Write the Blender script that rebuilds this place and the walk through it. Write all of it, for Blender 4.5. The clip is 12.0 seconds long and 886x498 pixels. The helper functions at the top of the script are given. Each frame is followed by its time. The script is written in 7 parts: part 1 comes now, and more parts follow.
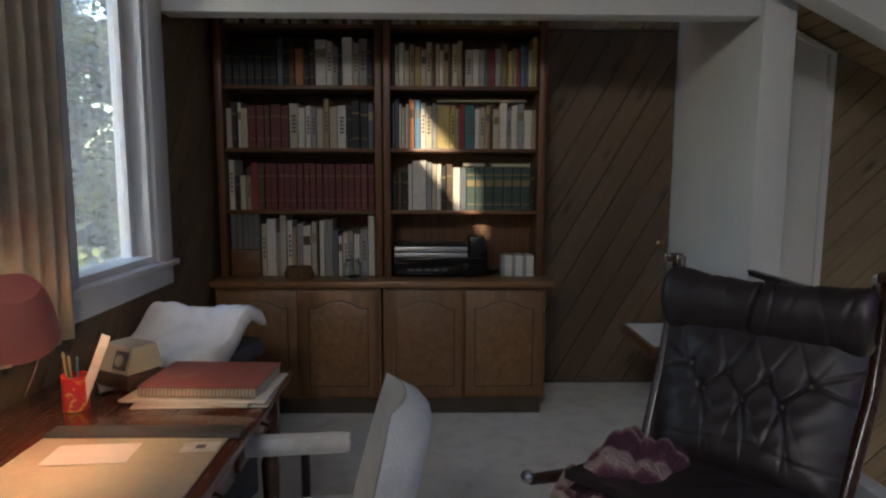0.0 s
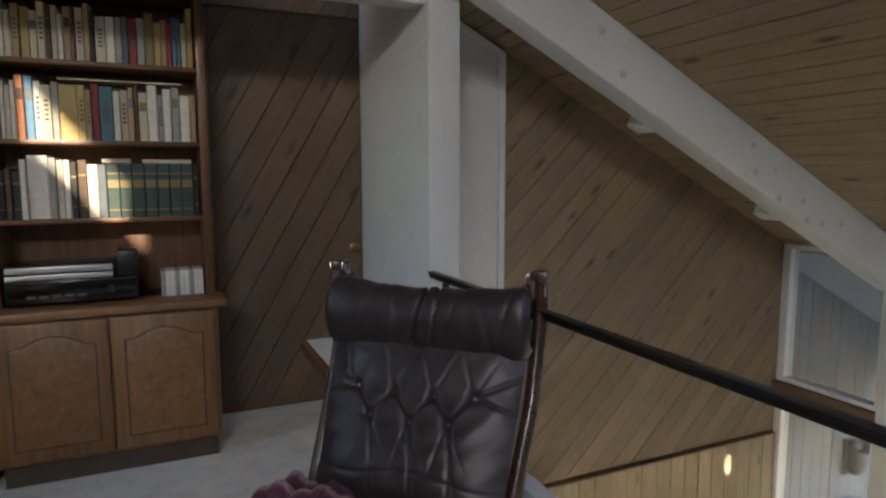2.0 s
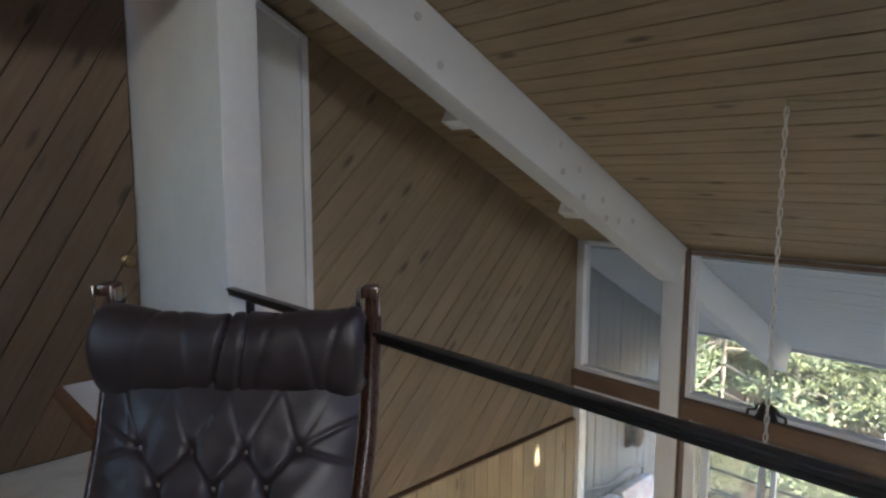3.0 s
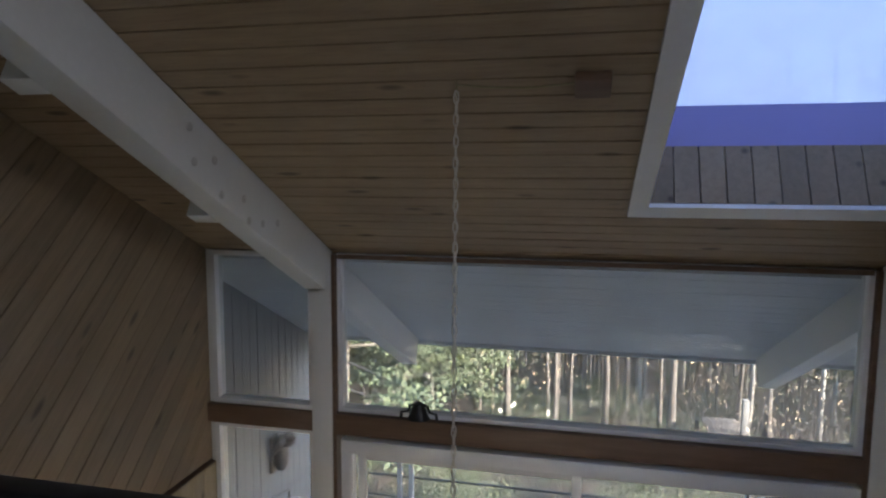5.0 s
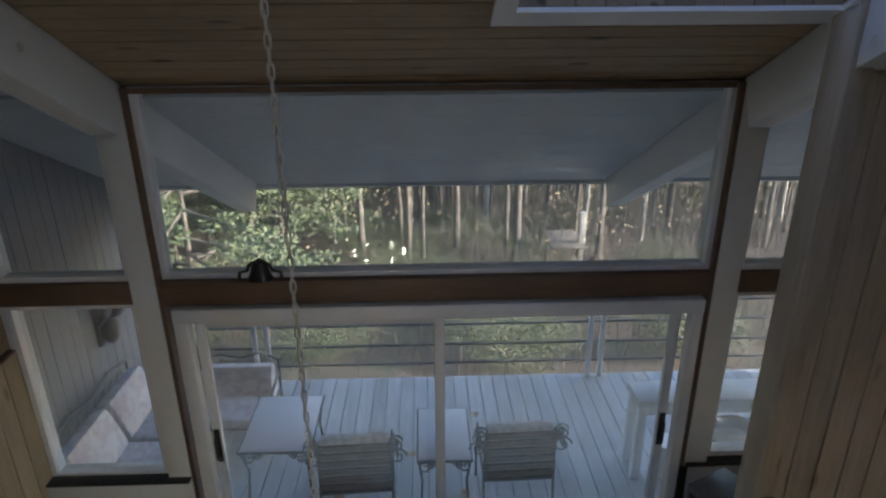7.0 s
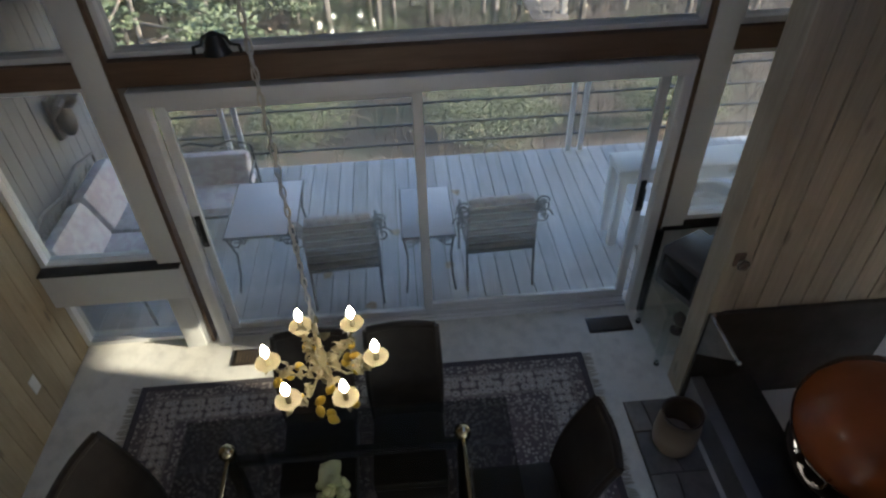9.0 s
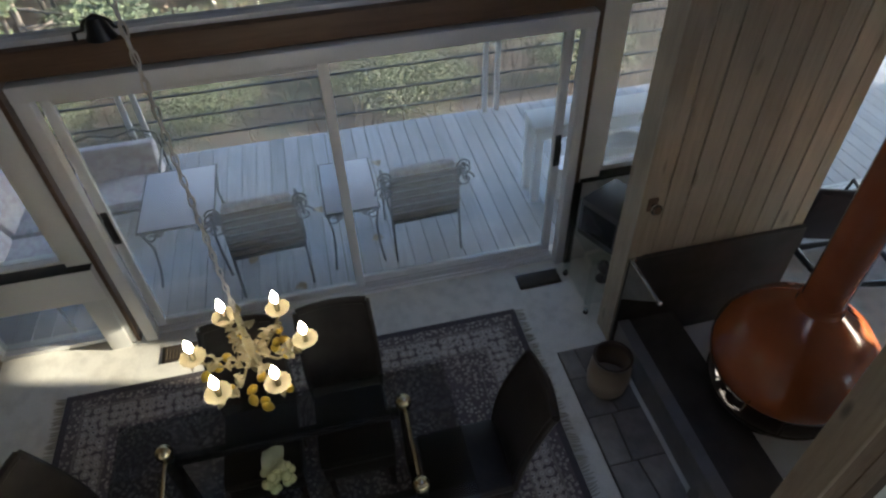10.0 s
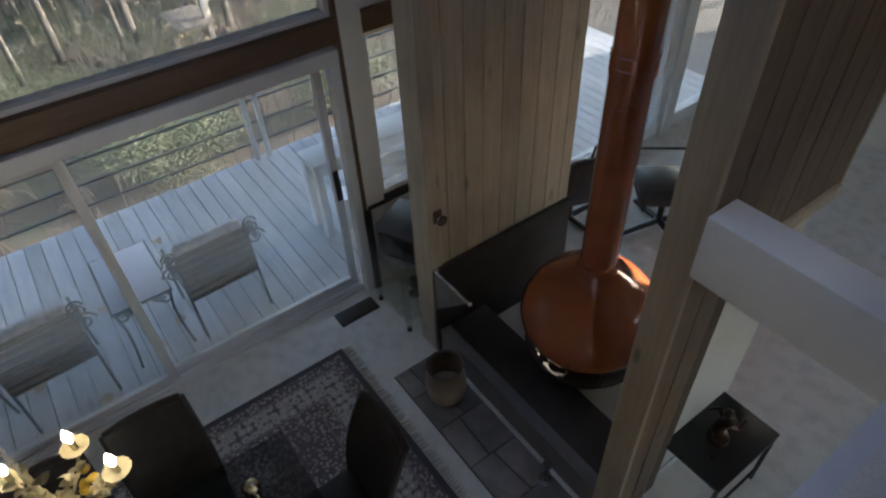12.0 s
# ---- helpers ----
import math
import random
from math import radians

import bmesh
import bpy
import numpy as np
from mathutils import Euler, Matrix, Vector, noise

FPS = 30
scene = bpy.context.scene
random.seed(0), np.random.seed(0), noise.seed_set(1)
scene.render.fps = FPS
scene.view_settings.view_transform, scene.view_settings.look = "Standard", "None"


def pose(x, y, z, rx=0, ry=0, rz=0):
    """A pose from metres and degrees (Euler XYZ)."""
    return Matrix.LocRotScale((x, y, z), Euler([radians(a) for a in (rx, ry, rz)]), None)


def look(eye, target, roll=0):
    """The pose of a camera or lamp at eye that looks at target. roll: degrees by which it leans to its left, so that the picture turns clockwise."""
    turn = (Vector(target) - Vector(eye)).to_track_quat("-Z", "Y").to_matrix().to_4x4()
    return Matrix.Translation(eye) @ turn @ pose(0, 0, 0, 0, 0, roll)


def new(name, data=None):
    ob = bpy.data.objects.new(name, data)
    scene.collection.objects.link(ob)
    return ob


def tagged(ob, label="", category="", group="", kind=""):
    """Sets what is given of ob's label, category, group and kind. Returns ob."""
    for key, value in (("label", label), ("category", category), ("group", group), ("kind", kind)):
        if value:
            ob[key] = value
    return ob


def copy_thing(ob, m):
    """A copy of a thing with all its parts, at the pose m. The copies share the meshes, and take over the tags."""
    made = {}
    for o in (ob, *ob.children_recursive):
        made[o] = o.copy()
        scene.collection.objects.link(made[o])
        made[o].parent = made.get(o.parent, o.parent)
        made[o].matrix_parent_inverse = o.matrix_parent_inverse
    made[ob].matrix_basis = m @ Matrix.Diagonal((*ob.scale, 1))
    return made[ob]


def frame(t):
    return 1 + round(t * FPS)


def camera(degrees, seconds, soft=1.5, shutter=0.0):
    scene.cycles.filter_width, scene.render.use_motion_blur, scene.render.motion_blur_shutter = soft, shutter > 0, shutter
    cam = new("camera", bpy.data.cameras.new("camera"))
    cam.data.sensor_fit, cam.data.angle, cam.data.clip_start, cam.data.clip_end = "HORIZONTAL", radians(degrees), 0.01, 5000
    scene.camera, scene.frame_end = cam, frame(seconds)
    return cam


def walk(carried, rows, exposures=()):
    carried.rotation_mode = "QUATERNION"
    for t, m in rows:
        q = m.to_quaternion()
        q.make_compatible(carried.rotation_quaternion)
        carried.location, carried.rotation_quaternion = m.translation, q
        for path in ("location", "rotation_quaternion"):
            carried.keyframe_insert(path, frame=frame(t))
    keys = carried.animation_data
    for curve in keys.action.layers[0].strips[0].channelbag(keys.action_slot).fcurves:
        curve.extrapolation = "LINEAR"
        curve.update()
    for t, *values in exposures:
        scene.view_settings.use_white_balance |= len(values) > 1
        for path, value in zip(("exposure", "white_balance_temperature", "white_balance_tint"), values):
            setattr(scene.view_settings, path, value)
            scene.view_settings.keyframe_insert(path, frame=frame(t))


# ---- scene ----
cam = camera(70.5, 12.0, soft=2.3)
PATH = [
    (0, (1.63, 1.224, 1.414), (1.666, 3.209, 1.173), 0.2),
    (0.5, (1.675, 1.238, 1.414), (1.978, 3.2, 1.174), 0.1),
    (1, (1.788, 1.315, 1.416), (2.251, 3.246, 1.176), 0.0),
    (1.5, (1.958, 1.445, 1.409), (2.591, 3.327, 1.172), -0.1),
    (2, (2.058, 1.579, 1.394), (2.874, 3.389, 1.159), -0.1),
    (2.5, (2.104, 1.754, 1.396), (3.175, 3.428, 1.166), -0.0),
    (3, (2.163, 1.92, 1.382), (3.518, 3.373, 1.149), 0.1),
    (5, (2.598, 2.4, 1.313), (4.528, 2.817, 1.1105), 0.3),
    (5.5, (2.749, 2.384, 1.277), (4.725, 2.598, 1.054), 0.1),
    (6, (2.878, 2.39, 1.272), (4.842, 2.503, 0.912), -0.1),
    (6.5, (3.036, 2.41, 1.26), (4.965, 2.446, 0.731), -0.2),
    (7, (3.15, 2.445, 1.243), (5.011, 2.389, 0.514), -0.4),
    (7.5, (3.218, 2.466, 1.194), (4.98, 2.376, 0.252), -0.6),
    (9.5, (3.251, 2.437, 1.106), (4.699, 2.293, -0.267), -1.7),
    (10, (3.254, 2.398, 1.108), (4.665, 2.109, -0.279), -2.2),
    (10.5, (3.245, 2.382, 1.126), (4.621, 1.972, -0.266), -2.4),
    (11, (3.263, 2.323, 1.178), (4.582, 1.771, -0.22), -2.5),
    (11.5, (3.267, 2.295, 1.195), (4.524, 1.602, -0.198), -2.9),
    (12, (3.267, 2.283, 1.199), (4.479, 1.458, -0.161), -3.0),
]
walk(cam, [(t, look(eye, target, roll)) for t, eye, target, roll in PATH], [(0, 3.5, 6800, 12), (1.5, 4.0, 6900, 12), (2.5, 4.32, 6500, 13), (3.2, 4.2, 6400, 13), (4.8, 3.62, 6200, 15), (5.5, 3.25, 6200, 16), (7.5, 2.88, 6200, 13), (9.5, 3.03, 6250, 13), (12, 3.17, 6400, 13)])

# ---- light ----
world = bpy.data.worlds.new("sky")
scene.world = world
world.use_nodes = True
wn = world.node_tree.nodes
sky = wn.new("ShaderNodeTexSky")
sky.sky_type, sky.sun_disc = "NISHITA", False
SUN_DIR = Vector((-0.25, -1.0, 0.30)).normalized()
sky.sun_elevation = math.asin(SUN_DIR.z)
sky.sun_rotation = math.atan2(SUN_DIR.x, SUN_DIR.y)
world.node_tree.links.new(sky.outputs[0], wn["Background"].inputs[0])
wn["Background"].inputs[1].default_value = 0.15
sun = new("sun", bpy.data.lights.new("sun", "SUN"))
sun.data.energy, sun.data.angle, sun.data.color = 3.0, radians(0.6), (1.0, 0.93, 0.8)
sun.matrix_world = look(SUN_DIR * 30, (0, 0, 0))

# ---- plan ----
F = -2.5                      # lower floor
WX = 6.6                      # inner face of the window wall
NY = 5.0                      # north wall of the tall room
LY = 5.32                     # north wall of the loft
LX = 0.35                     # west wall of the loft
SLOPE, EAVE = 0.50, 0.85


def roof(x):
    """Height of the ceiling over x."""
    return EAVE + SLOPE * (WX - x)


# ---- building helpers ----
class Shape:
    """Collects boxes, tubes and turned forms into one mesh."""

    def __init__(self):
        self.v, self.f, self.smooth = [], [], []

    def add(self, verts, faces, m=None, smooth=False):
        n = len(self.v)
        self.v += [tuple(m @ Vector(p)) if m is not None else tuple(p) for p in verts]
        self.f += [[n + i for i in face] for face in faces]
        self.smooth += [smooth] * len(faces)
        return self

    def box(self, x0, x1, y0, y1, z0, z1, m=None, b=0.0):
        if b <= 0:
            v = [(x, y, z) for z in (z0, z1) for y in (y0, y1) for x in (x0, x1)]
            return self.add(v, [(0, 2, 3, 1), (4, 5, 7, 6), (0, 1, 5, 4), (2, 6, 7, 3), (0, 4, 6, 2), (1, 3, 7, 5)], m)
        b = min(b, (x1 - x0) * 0.45, (y1 - y0) * 0.45, (z1 - z0) * 0.45)
        bm = bmesh.new()
        bmesh.ops.create_cube(bm, size=1.0)
        for p in bm.verts:
            p.co = Vector(((x0 + x1) / 2 + p.co.x * (x1 - x0), (y0 + y1) / 2 + p.co.y * (y1 - y0), (z0 + z1) / 2 + p.co.z * (z1 - z0)))
        bmesh.ops.bevel(bm, geom=bm.edges[:], offset=b, segments=2, profile=0.5, affect="EDGES")
        bm.verts.index_update()
        self.add([p.co[:] for p in bm.verts], [[p.index for p in q.verts] for q in bm.faces], m, True)
        bm.free()
        return self

    def tube(self, points, r, n=10, m=None, closed=False, caps=True):
        """A round bar along points; r is one radius or one for each point."""
        pts = [Vector(p) for p in points]
        k = len(pts)
        rr = r if isinstance(r, (list, tuple)) else [r] * k
        verts, faces = [], []
        side = None
        for i, p in enumerate(pts):
            a = pts[(i - 1) % k] if (closed or i > 0) else p
            c = pts[(i + 1) % k] if (closed or i < k - 1) else p
            d = (c - a).normalized()
            if side is None or abs(side.dot(d)) > 0.95:
                side = d.orthogonal().normalized()
            side = (side - d * side.dot(d)).normalized()
            up = d.cross(side)
            verts += [p + (side * math.cos(2 * math.pi * j / n) + up * math.sin(2 * math.pi * j / n)) * rr[i] for j in range(n)]
        for i in range(k if closed else k - 1):
            q = (i + 1) % k
            faces += [(i * n + j, i * n + (j + 1) % n, q * n + (j + 1) % n, q * n + j) for j in range(n)]
        if caps and not closed:
            faces += [list(range(n))[::-1], [(k - 1) * n + j for j in range(n)]]
        return self.add(verts, faces, m, True)

    def lathe(self, profile, n=24, m=None, squash=1.0):
        """Turns (radius, height) pairs about z."""
        verts, faces = [], []
        for r, z in profile:
            verts += [(r * math.cos(2 * math.pi * j / n), r * squash * math.sin(2 * math.pi * j / n), z) for j in range(n)]
        for i in range(len(profile) - 1):
            faces += [(i * n + j, i * n + (j + 1) % n, (i + 1) * n + (j + 1) % n, (i + 1) * n + j) for j in range(n)]
        if profile[0][0] > 1e-4:
            faces.append(list(range(n))[::-1])
        if profile[-1][0] > 1e-4:
            faces.append([(len(profile) - 1) * n + j for j in range(n)])
        return self.add(verts, faces, m, True)

    def ball(self, c, r, n=12, m=None, sq=(1, 1, 1)):
        k = max(4, n // 2)
        verts, faces = [], []
        for i in range(k + 1):
            a = math.pi * i / k
            for j in range(n):
                t = 2 * math.pi * j / n
                verts.append((c[0] + r * sq[0] * math.sin(a) * math.cos(t), c[1] + r * sq[1] * math.sin(a) * math.sin(t), c[2] - r * sq[2] * math.cos(a)))
        for i in range(k):
            faces += [(i * n + j, i * n + (j + 1) % n, (i + 1) * n + (j + 1) % n, (i + 1) * n + j) for j in range(n)]
        return self.add(verts, faces, m, True)

    def prism(self, poly, h, m=None, z=0.0):
        """A flat outline in x and y, raised by h."""
        n = len(poly)
        v = [(p[0], p[1], z) for p in poly] + [(p[0], p[1], z + h) for p in poly]
        f = [list(range(n))[::-1], [n + i for i in range(n)]] + [(i, (i + 1) % n, n + (i + 1) % n, n + i) for i in range(n)]
        return self.add(v, f, m)

    def sheet(self, nx, ny, fn, thick=0.0):
        """A grid of points fn(u, v), u and v from 0 to 1."""
        v = [fn(i / nx, j / ny) for j in range(ny + 1) for i in range(nx + 1)]
        f = [(j * (nx + 1) + i, j * (nx + 1) + i + 1, (j + 1) * (nx + 1) + i + 1, (j + 1) * (nx + 1) + i) for j in range(ny) for i in range(nx)]
        return self.add(v, f, None, True)

    def mesh(self, name):
        me = bpy.data.meshes.new(name)
        me.from_pydata([tuple(p) for p in self.v], [], self.f)
        me.polygons.foreach_set("use_smooth", self.smooth)
        bm = bmesh.new()
        bm.from_mesh(me)
        bmesh.ops.recalc_face_normals(bm, faces=bm.faces)
        bm.to_mesh(me)
        bm.free()
        me.update()
        return me


def sharpen(me, angle=40):
    me.set_sharp_from_angle(angle=radians(angle))
    return me


def thing(name, label, category, m=None, group="", kind=""):
    ob = new(name)
    ob.empty_display_size = 0.1
    if m is not None:
        ob.matrix_world = m
    return tagged(ob, label, category, group, kind)


def part(name, shape, mat, parent=None, label="", m=None):
    me = shape if isinstance(shape, bpy.types.Mesh) else sharpen(shape.mesh(name))
    ob = new(name, me)
    if mat is not None and not me.materials:
        me.materials.append(mat)
    ob.parent = parent
    if m is not None:
        ob.matrix_local = m
    if label:
        ob["label"] = label
    return ob


def solid(name, shape, mat, label, category, m=None, group="", kind=""):
    ob = part(name, shape, mat)
    if m is not None:
        ob.matrix_world = m
    return tagged(ob, label, category, group, kind)


# ---- materials ----
def mat_new(name):
    m = bpy.data.materials.new(name)
    m.use_nodes = True
    nt = m.node_tree
    return m, nt, nt.nodes["Principled BSDF"]


def ramp(nt, fac, stops):
    r = nt.nodes.new("ShaderNodeValToRGB")
    while len(r.color_ramp.elements) < len(stops):
        r.color_ramp.elements.new(0.5)
    for e, (p, c) in zip(r.color_ramp.elements, stops):
        e.position, e.color = p, (*c, 1)
    nt.links.new(fac, r.inputs[0])
    return r.outputs[0]


def coords(nt, scale=(1, 1, 1), rot=(0, 0, 0), world_space=False):
    if world_space:
        src = nt.nodes.new("ShaderNodeNewGeometry").outputs["Position"]
    else:
        src = nt.nodes.new("ShaderNodeTexCoord").outputs["Object"]
    mp = nt.nodes.new("ShaderNodeMapping")
    mp.inputs["Scale"].default_value = scale
    mp.inputs["Rotation"].default_value = rot
    nt.links.new(src, mp.inputs[0])
    return mp.outputs[0]


def noise_of(nt, vec, scale, detail=4, rough=0.55, dist=0.0):
    n = nt.nodes.new("ShaderNodeTexNoise")
    n.inputs["Scale"].default_value, n.inputs["Detail"].default_value = scale, detail
    n.inputs["Roughness"].default_value, n.inputs["Distortion"].default_value = rough, dist
    nt.links.new(vec, n.inputs["Vector"])
    return n.outputs["Fac"]


def mix(nt, a, b, fac, mode="MIX"):
    n = nt.nodes.new("ShaderNodeMix")
    n.data_type, n.blend_type = "RGBA", mode
    for sock, val in ((n.inputs[0], fac), (n.inputs[6], a), (n.inputs[7], b)):
        if isinstance(val, (int, float)):
            sock.default_value = val
        elif isinstance(val, tuple):
            sock.default_value = (*val, 1)
        else:
            nt.links.new(val, sock)
    return n.outputs[2]


def maths(nt, op, a, b=0.0):
    n = nt.nodes.new("ShaderNodeMath")
    n.operation = op
    for sock, val in zip(n.inputs, (a, b)):
        if isinstance(val, (int, float)):
            sock.default_value = val
        else:
            nt.links.new(val, sock)
    return n.outputs[0]


def bump(nt, bsdf, height, strength=0.3, distance=0.01):
    b = nt.nodes.new("ShaderNodeBump")
    b.inputs["Strength"].default_value, b.inputs["Distance"].default_value = strength, distance
    nt.links.new(height, b.inputs["Height"])
    nt.links.new(b.outputs[0], bsdf.inputs["Normal"])


def wood(name, dark, light, rough=0.5, grain=1.0, knots=0.0, vary=0.35, coat=0.0, axis=0):
    """Timber with its grain along the object's own x (axis 0), y or z."""
    m, nt, b = mat_new(name)
    st = [14.0, 14.0, 14.0]
    st[axis] = 1.1
    info = nt.nodes.new("ShaderNodeObjectInfo")
    shift = nt.nodes.new("ShaderNodeVectorMath")
    shift.operation = "ADD"
    base = coords(nt)
    comb = nt.nodes.new("ShaderNodeCombineXYZ")
    for i in range(3):
        nt.links.new(maths(nt, "MULTIPLY", info.outputs["Random"], 7.0 + 3.1 * i), comb.inputs[i])
    nt.links.new(base, shift.inputs[0])
    nt.links.new(comb.outputs[0], shift.inputs[1])
    mp = nt.nodes.new("ShaderNodeMapping")
    mp.inputs["Scale"].default_value = [s * grain for s in st]
    nt.links.new(shift.outputs[0], mp.inputs[0])
    g = noise_of(nt, mp.outputs[0], 2.0, 6, 0.62, 0.6)
    fine = noise_of(nt, mp.outputs[0], 11.0, 3, 0.6)
    col = ramp(nt, g, [(0.3, dark), (0.7, light)])
    col = mix(nt, col, tuple(c * 0.55 for c in dark), ramp(nt, fine, [(0.55, (0, 0, 0)), (0.8, (0.32,) * 3)]))
    blot = noise_of(nt, shift.outputs[0], 1.3, 3)
    col = mix(nt, col, tuple(c * 0.6 for c in dark), ramp(nt, blot, [(0.45, (0, 0, 0)), (0.75, (0.45, 0.45, 0.45))]))
    if knots:
        vo = nt.nodes.new("ShaderNodeTexVoronoi")
        vo.inputs["Scale"].default_value = 1.0
        kp = nt.nodes.new("ShaderNodeMapping")
        ks = [7.0, 7.0, 7.0]
        ks[axis] = 2.2
        kp.inputs["Scale"].default_value = ks
        nt.links.new(shift.outputs[0], kp.inputs[0])
        nt.links.new(kp.outputs[0], vo.inputs["Vector"])
        spot = ramp(nt, vo.outputs["Distance"], [(0.07, (knots, knots, knots)), (0.17, (0, 0, 0))])
        col = mix(nt, col, tuple(c * 0.35 for c in dark), spot)
    tone = ramp(nt, info.outputs["Random"], [(0.0, (1 - vary,) * 3), (1.0, (1.0,) * 3)])
    col = mix(nt, col, tone, 1.0, "MULTIPLY")
    nt.links.new(col, b.inputs["Base Color"])
    nt.links.new(ramp(nt, fine, [(0.3, (rough - 0.1,) * 3), (0.8, (rough + 0.15,) * 3)]), b.inputs["Roughness"])
    b.inputs["Coat Weight"].default_value = coat
    bump(nt, b, fine, 0.25, 0.002)
    return m


def plain(name, colour, rough=0.6, metal=0.0, var=0.12, scale=9.0, relief=0.1, spec=0.5, coat=0.0):
    """Paint, plastic, metal or cloth with a little wear at two scales."""
    m, nt, b = mat_new(name)
    v = coords(nt)
    big, small = noise_of(nt, v, scale, 5), noise_of(nt, v, scale * 14, 3)
    col = mix(nt, colour, tuple(c * (1 - var * 2) for c in colour), ramp(nt, big, [(0.35, (0, 0, 0)), (0.8, (1, 1, 1))]))
    col = mix(nt, col, tuple(min(1, c * (1 + var)) for c in colour), ramp(nt, small, [(0.5, (0, 0, 0)), (0.8, (0.6,) * 3)]))
    nt.links.new(col, b.inputs["Base Color"])
    b.inputs["Metallic"].default_value = metal
    b.inputs["Specular IOR Level"].default_value = spec
    b.inputs["Coat Weight"].default_value = coat
    nt.links.new(ramp(nt, big, [(0.3, (max(0.03, rough - 0.08),) * 3), (0.8, (min(1, rough + 0.1),) * 3)]), b.inputs["Roughness"])
    if relief:
        bump(nt, b, small, relief, 0.003)
    return m


def fabric(name, a, c, scale=60.0, rough=0.95, relief=0.6):
    m, nt, b = mat_new(name)
    v = coords(nt)
    n1, n2 = noise_of(nt, v, scale, 4), noise_of(nt, v, scale / 14, 3)
    col = mix(nt, a, c, ramp(nt, n1, [(0.3, (0, 0, 0)), (0.7, (1, 1, 1))]))
    col = mix(nt, col, tuple(x * 0.78 for x in a), ramp(nt, n2, [(0.45, (0, 0, 0)), (0.75, (0.7,) * 3)]))
    nt.links.new(col, b.inputs["Base Color"])
    b.inputs["Roughness"].default_value = rough
    b.inputs["Sheen Weight"].default_value = 0.15
    bump(nt, b, n1, relief, 0.006)
    return m


def glass(name, tint=(1, 1, 1), rough=0.0, thin=True):
    m, nt, b = mat_new(name)
    b.inputs["Base Color"].default_value = (*tint, 1)
    b.inputs["Transmission Weight"].default_value = 1.0
    b.inputs["Roughness"].default_value = rough
    b.inputs["IOR"].default_value = 1.45
    if thin:
        nt.nodes.remove(b)
        out = nt.nodes["Material Output"]
        tr, gl, mx = nt.nodes.new("ShaderNodeBsdfTransparent"), nt.nodes.new("ShaderNodeBsdfGlossy"), nt.nodes.new("ShaderNodeMixShader")
        lw = nt.nodes.new("ShaderNodeLayerWeight")
        lw.inputs[0].default_value = 0.5
        sheen = maths(nt, "ADD", maths(nt, "MULTIPLY", maths(nt, "POWER", lw.outputs["Facing"], 4.0), 0.75), 0.03)
        tr.inputs[0].default_value = (*tint, 1)
        gl.inputs["Roughness"].default_value = 0.02
        nt.links.new(sheen, mx.inputs[0])
        nt.links.new(tr.outputs[0], mx.inputs[1])
        nt.links.new(gl.outputs[0], mx.inputs[2])
        nt.links.new(mx.outputs[0], out.inputs[0])
    return m


def glow(name, colour, strength):
    m, nt, b = mat_new(name)
    b.inputs["Base Color"].default_value = (*colour, 1)
    b.inputs["Emission Color"].default_value = (*colour, 1)
    b.inputs["Emission Strength"].default_value = strength
    return m


# browner than CEDAR, and darkened further for the weaker light on the loft boards
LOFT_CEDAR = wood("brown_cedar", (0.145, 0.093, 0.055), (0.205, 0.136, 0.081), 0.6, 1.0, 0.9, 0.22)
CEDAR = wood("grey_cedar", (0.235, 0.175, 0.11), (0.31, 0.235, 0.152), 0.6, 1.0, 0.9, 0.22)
CEDAR_V = wood("grey_cedar_trim", (0.26, 0.205, 0.145), (0.35, 0.285, 0.205), 0.6, 1.0, 0.9, 0.16, 0.0, 2)
PINE = wood("pale_pine", (0.35, 0.275, 0.17), (0.44, 0.355, 0.23), 0.55, 1.0, 0.7, 0.22)
PALE = wood("whitewashed_boards", (0.40, 0.345, 0.26), (0.54, 0.47, 0.365), 0.55, 1.0, 0.6, 0.16)
CEIL = wood("ceiling_pine", (0.26, 0.185, 0.11), (0.35, 0.26, 0.157), 0.55, 1.0, 0.95, 0.0, 0.0, 1)
PALE_V = wood("whitewashed_trim", (0.40, 0.345, 0.26), (0.54, 0.47, 0.365), 0.55, 1.0, 0.6, 0.16, 0.0, 2)
WALNUT = wood("dark_cabinet_wood", (0.10, 0.042, 0.018), (0.21, 0.095, 0.04), 0.42, 1.2, 0.0, 0.15, 0.08, 2)
OAKEN = wood("honey_cabinet_wood", (0.17, 0.082, 0.034), (0.30, 0.155, 0.068), 0.4, 1.1, 0.0, 0.15, 0.12, 2)
OAKEN_X = wood("honey_cabinet_wood_level", (0.17, 0.082, 0.034), (0.30, 0.155, 0.068), 0.4, 1.1, 0.0, 0.15, 0.12, 0)
WALNUT_X = wood("dark_cabinet_wood_level", (0.10, 0.042, 0.018), (0.21, 0.095, 0.04), 0.42, 1.2, 0.0, 0.15, 0.08, 0)
BROWN = wood("brown_stained_rail", (0.11, 0.066, 0.040), (0.175, 0.108, 0.068), 0.5, 1.0, 0.0, 0.1, 0.0, 1)
MAHOG = wood("mahogany_desk", (0.075, 0.02, 0.012), (0.15, 0.045, 0.024), 0.22, 1.0, 0.0, 0.0, 0.6, 1)
DECKW = wood("weathered_deck", (0.38, 0.385, 0.40), (0.53, 0.54, 0.56), 0.7, 1.0, 0.3, 0.25)
WHITE = plain("white_paint", (0.66, 0.67, 0.67), 0.5, 0.0, 0.05, 3.0, 0.06)
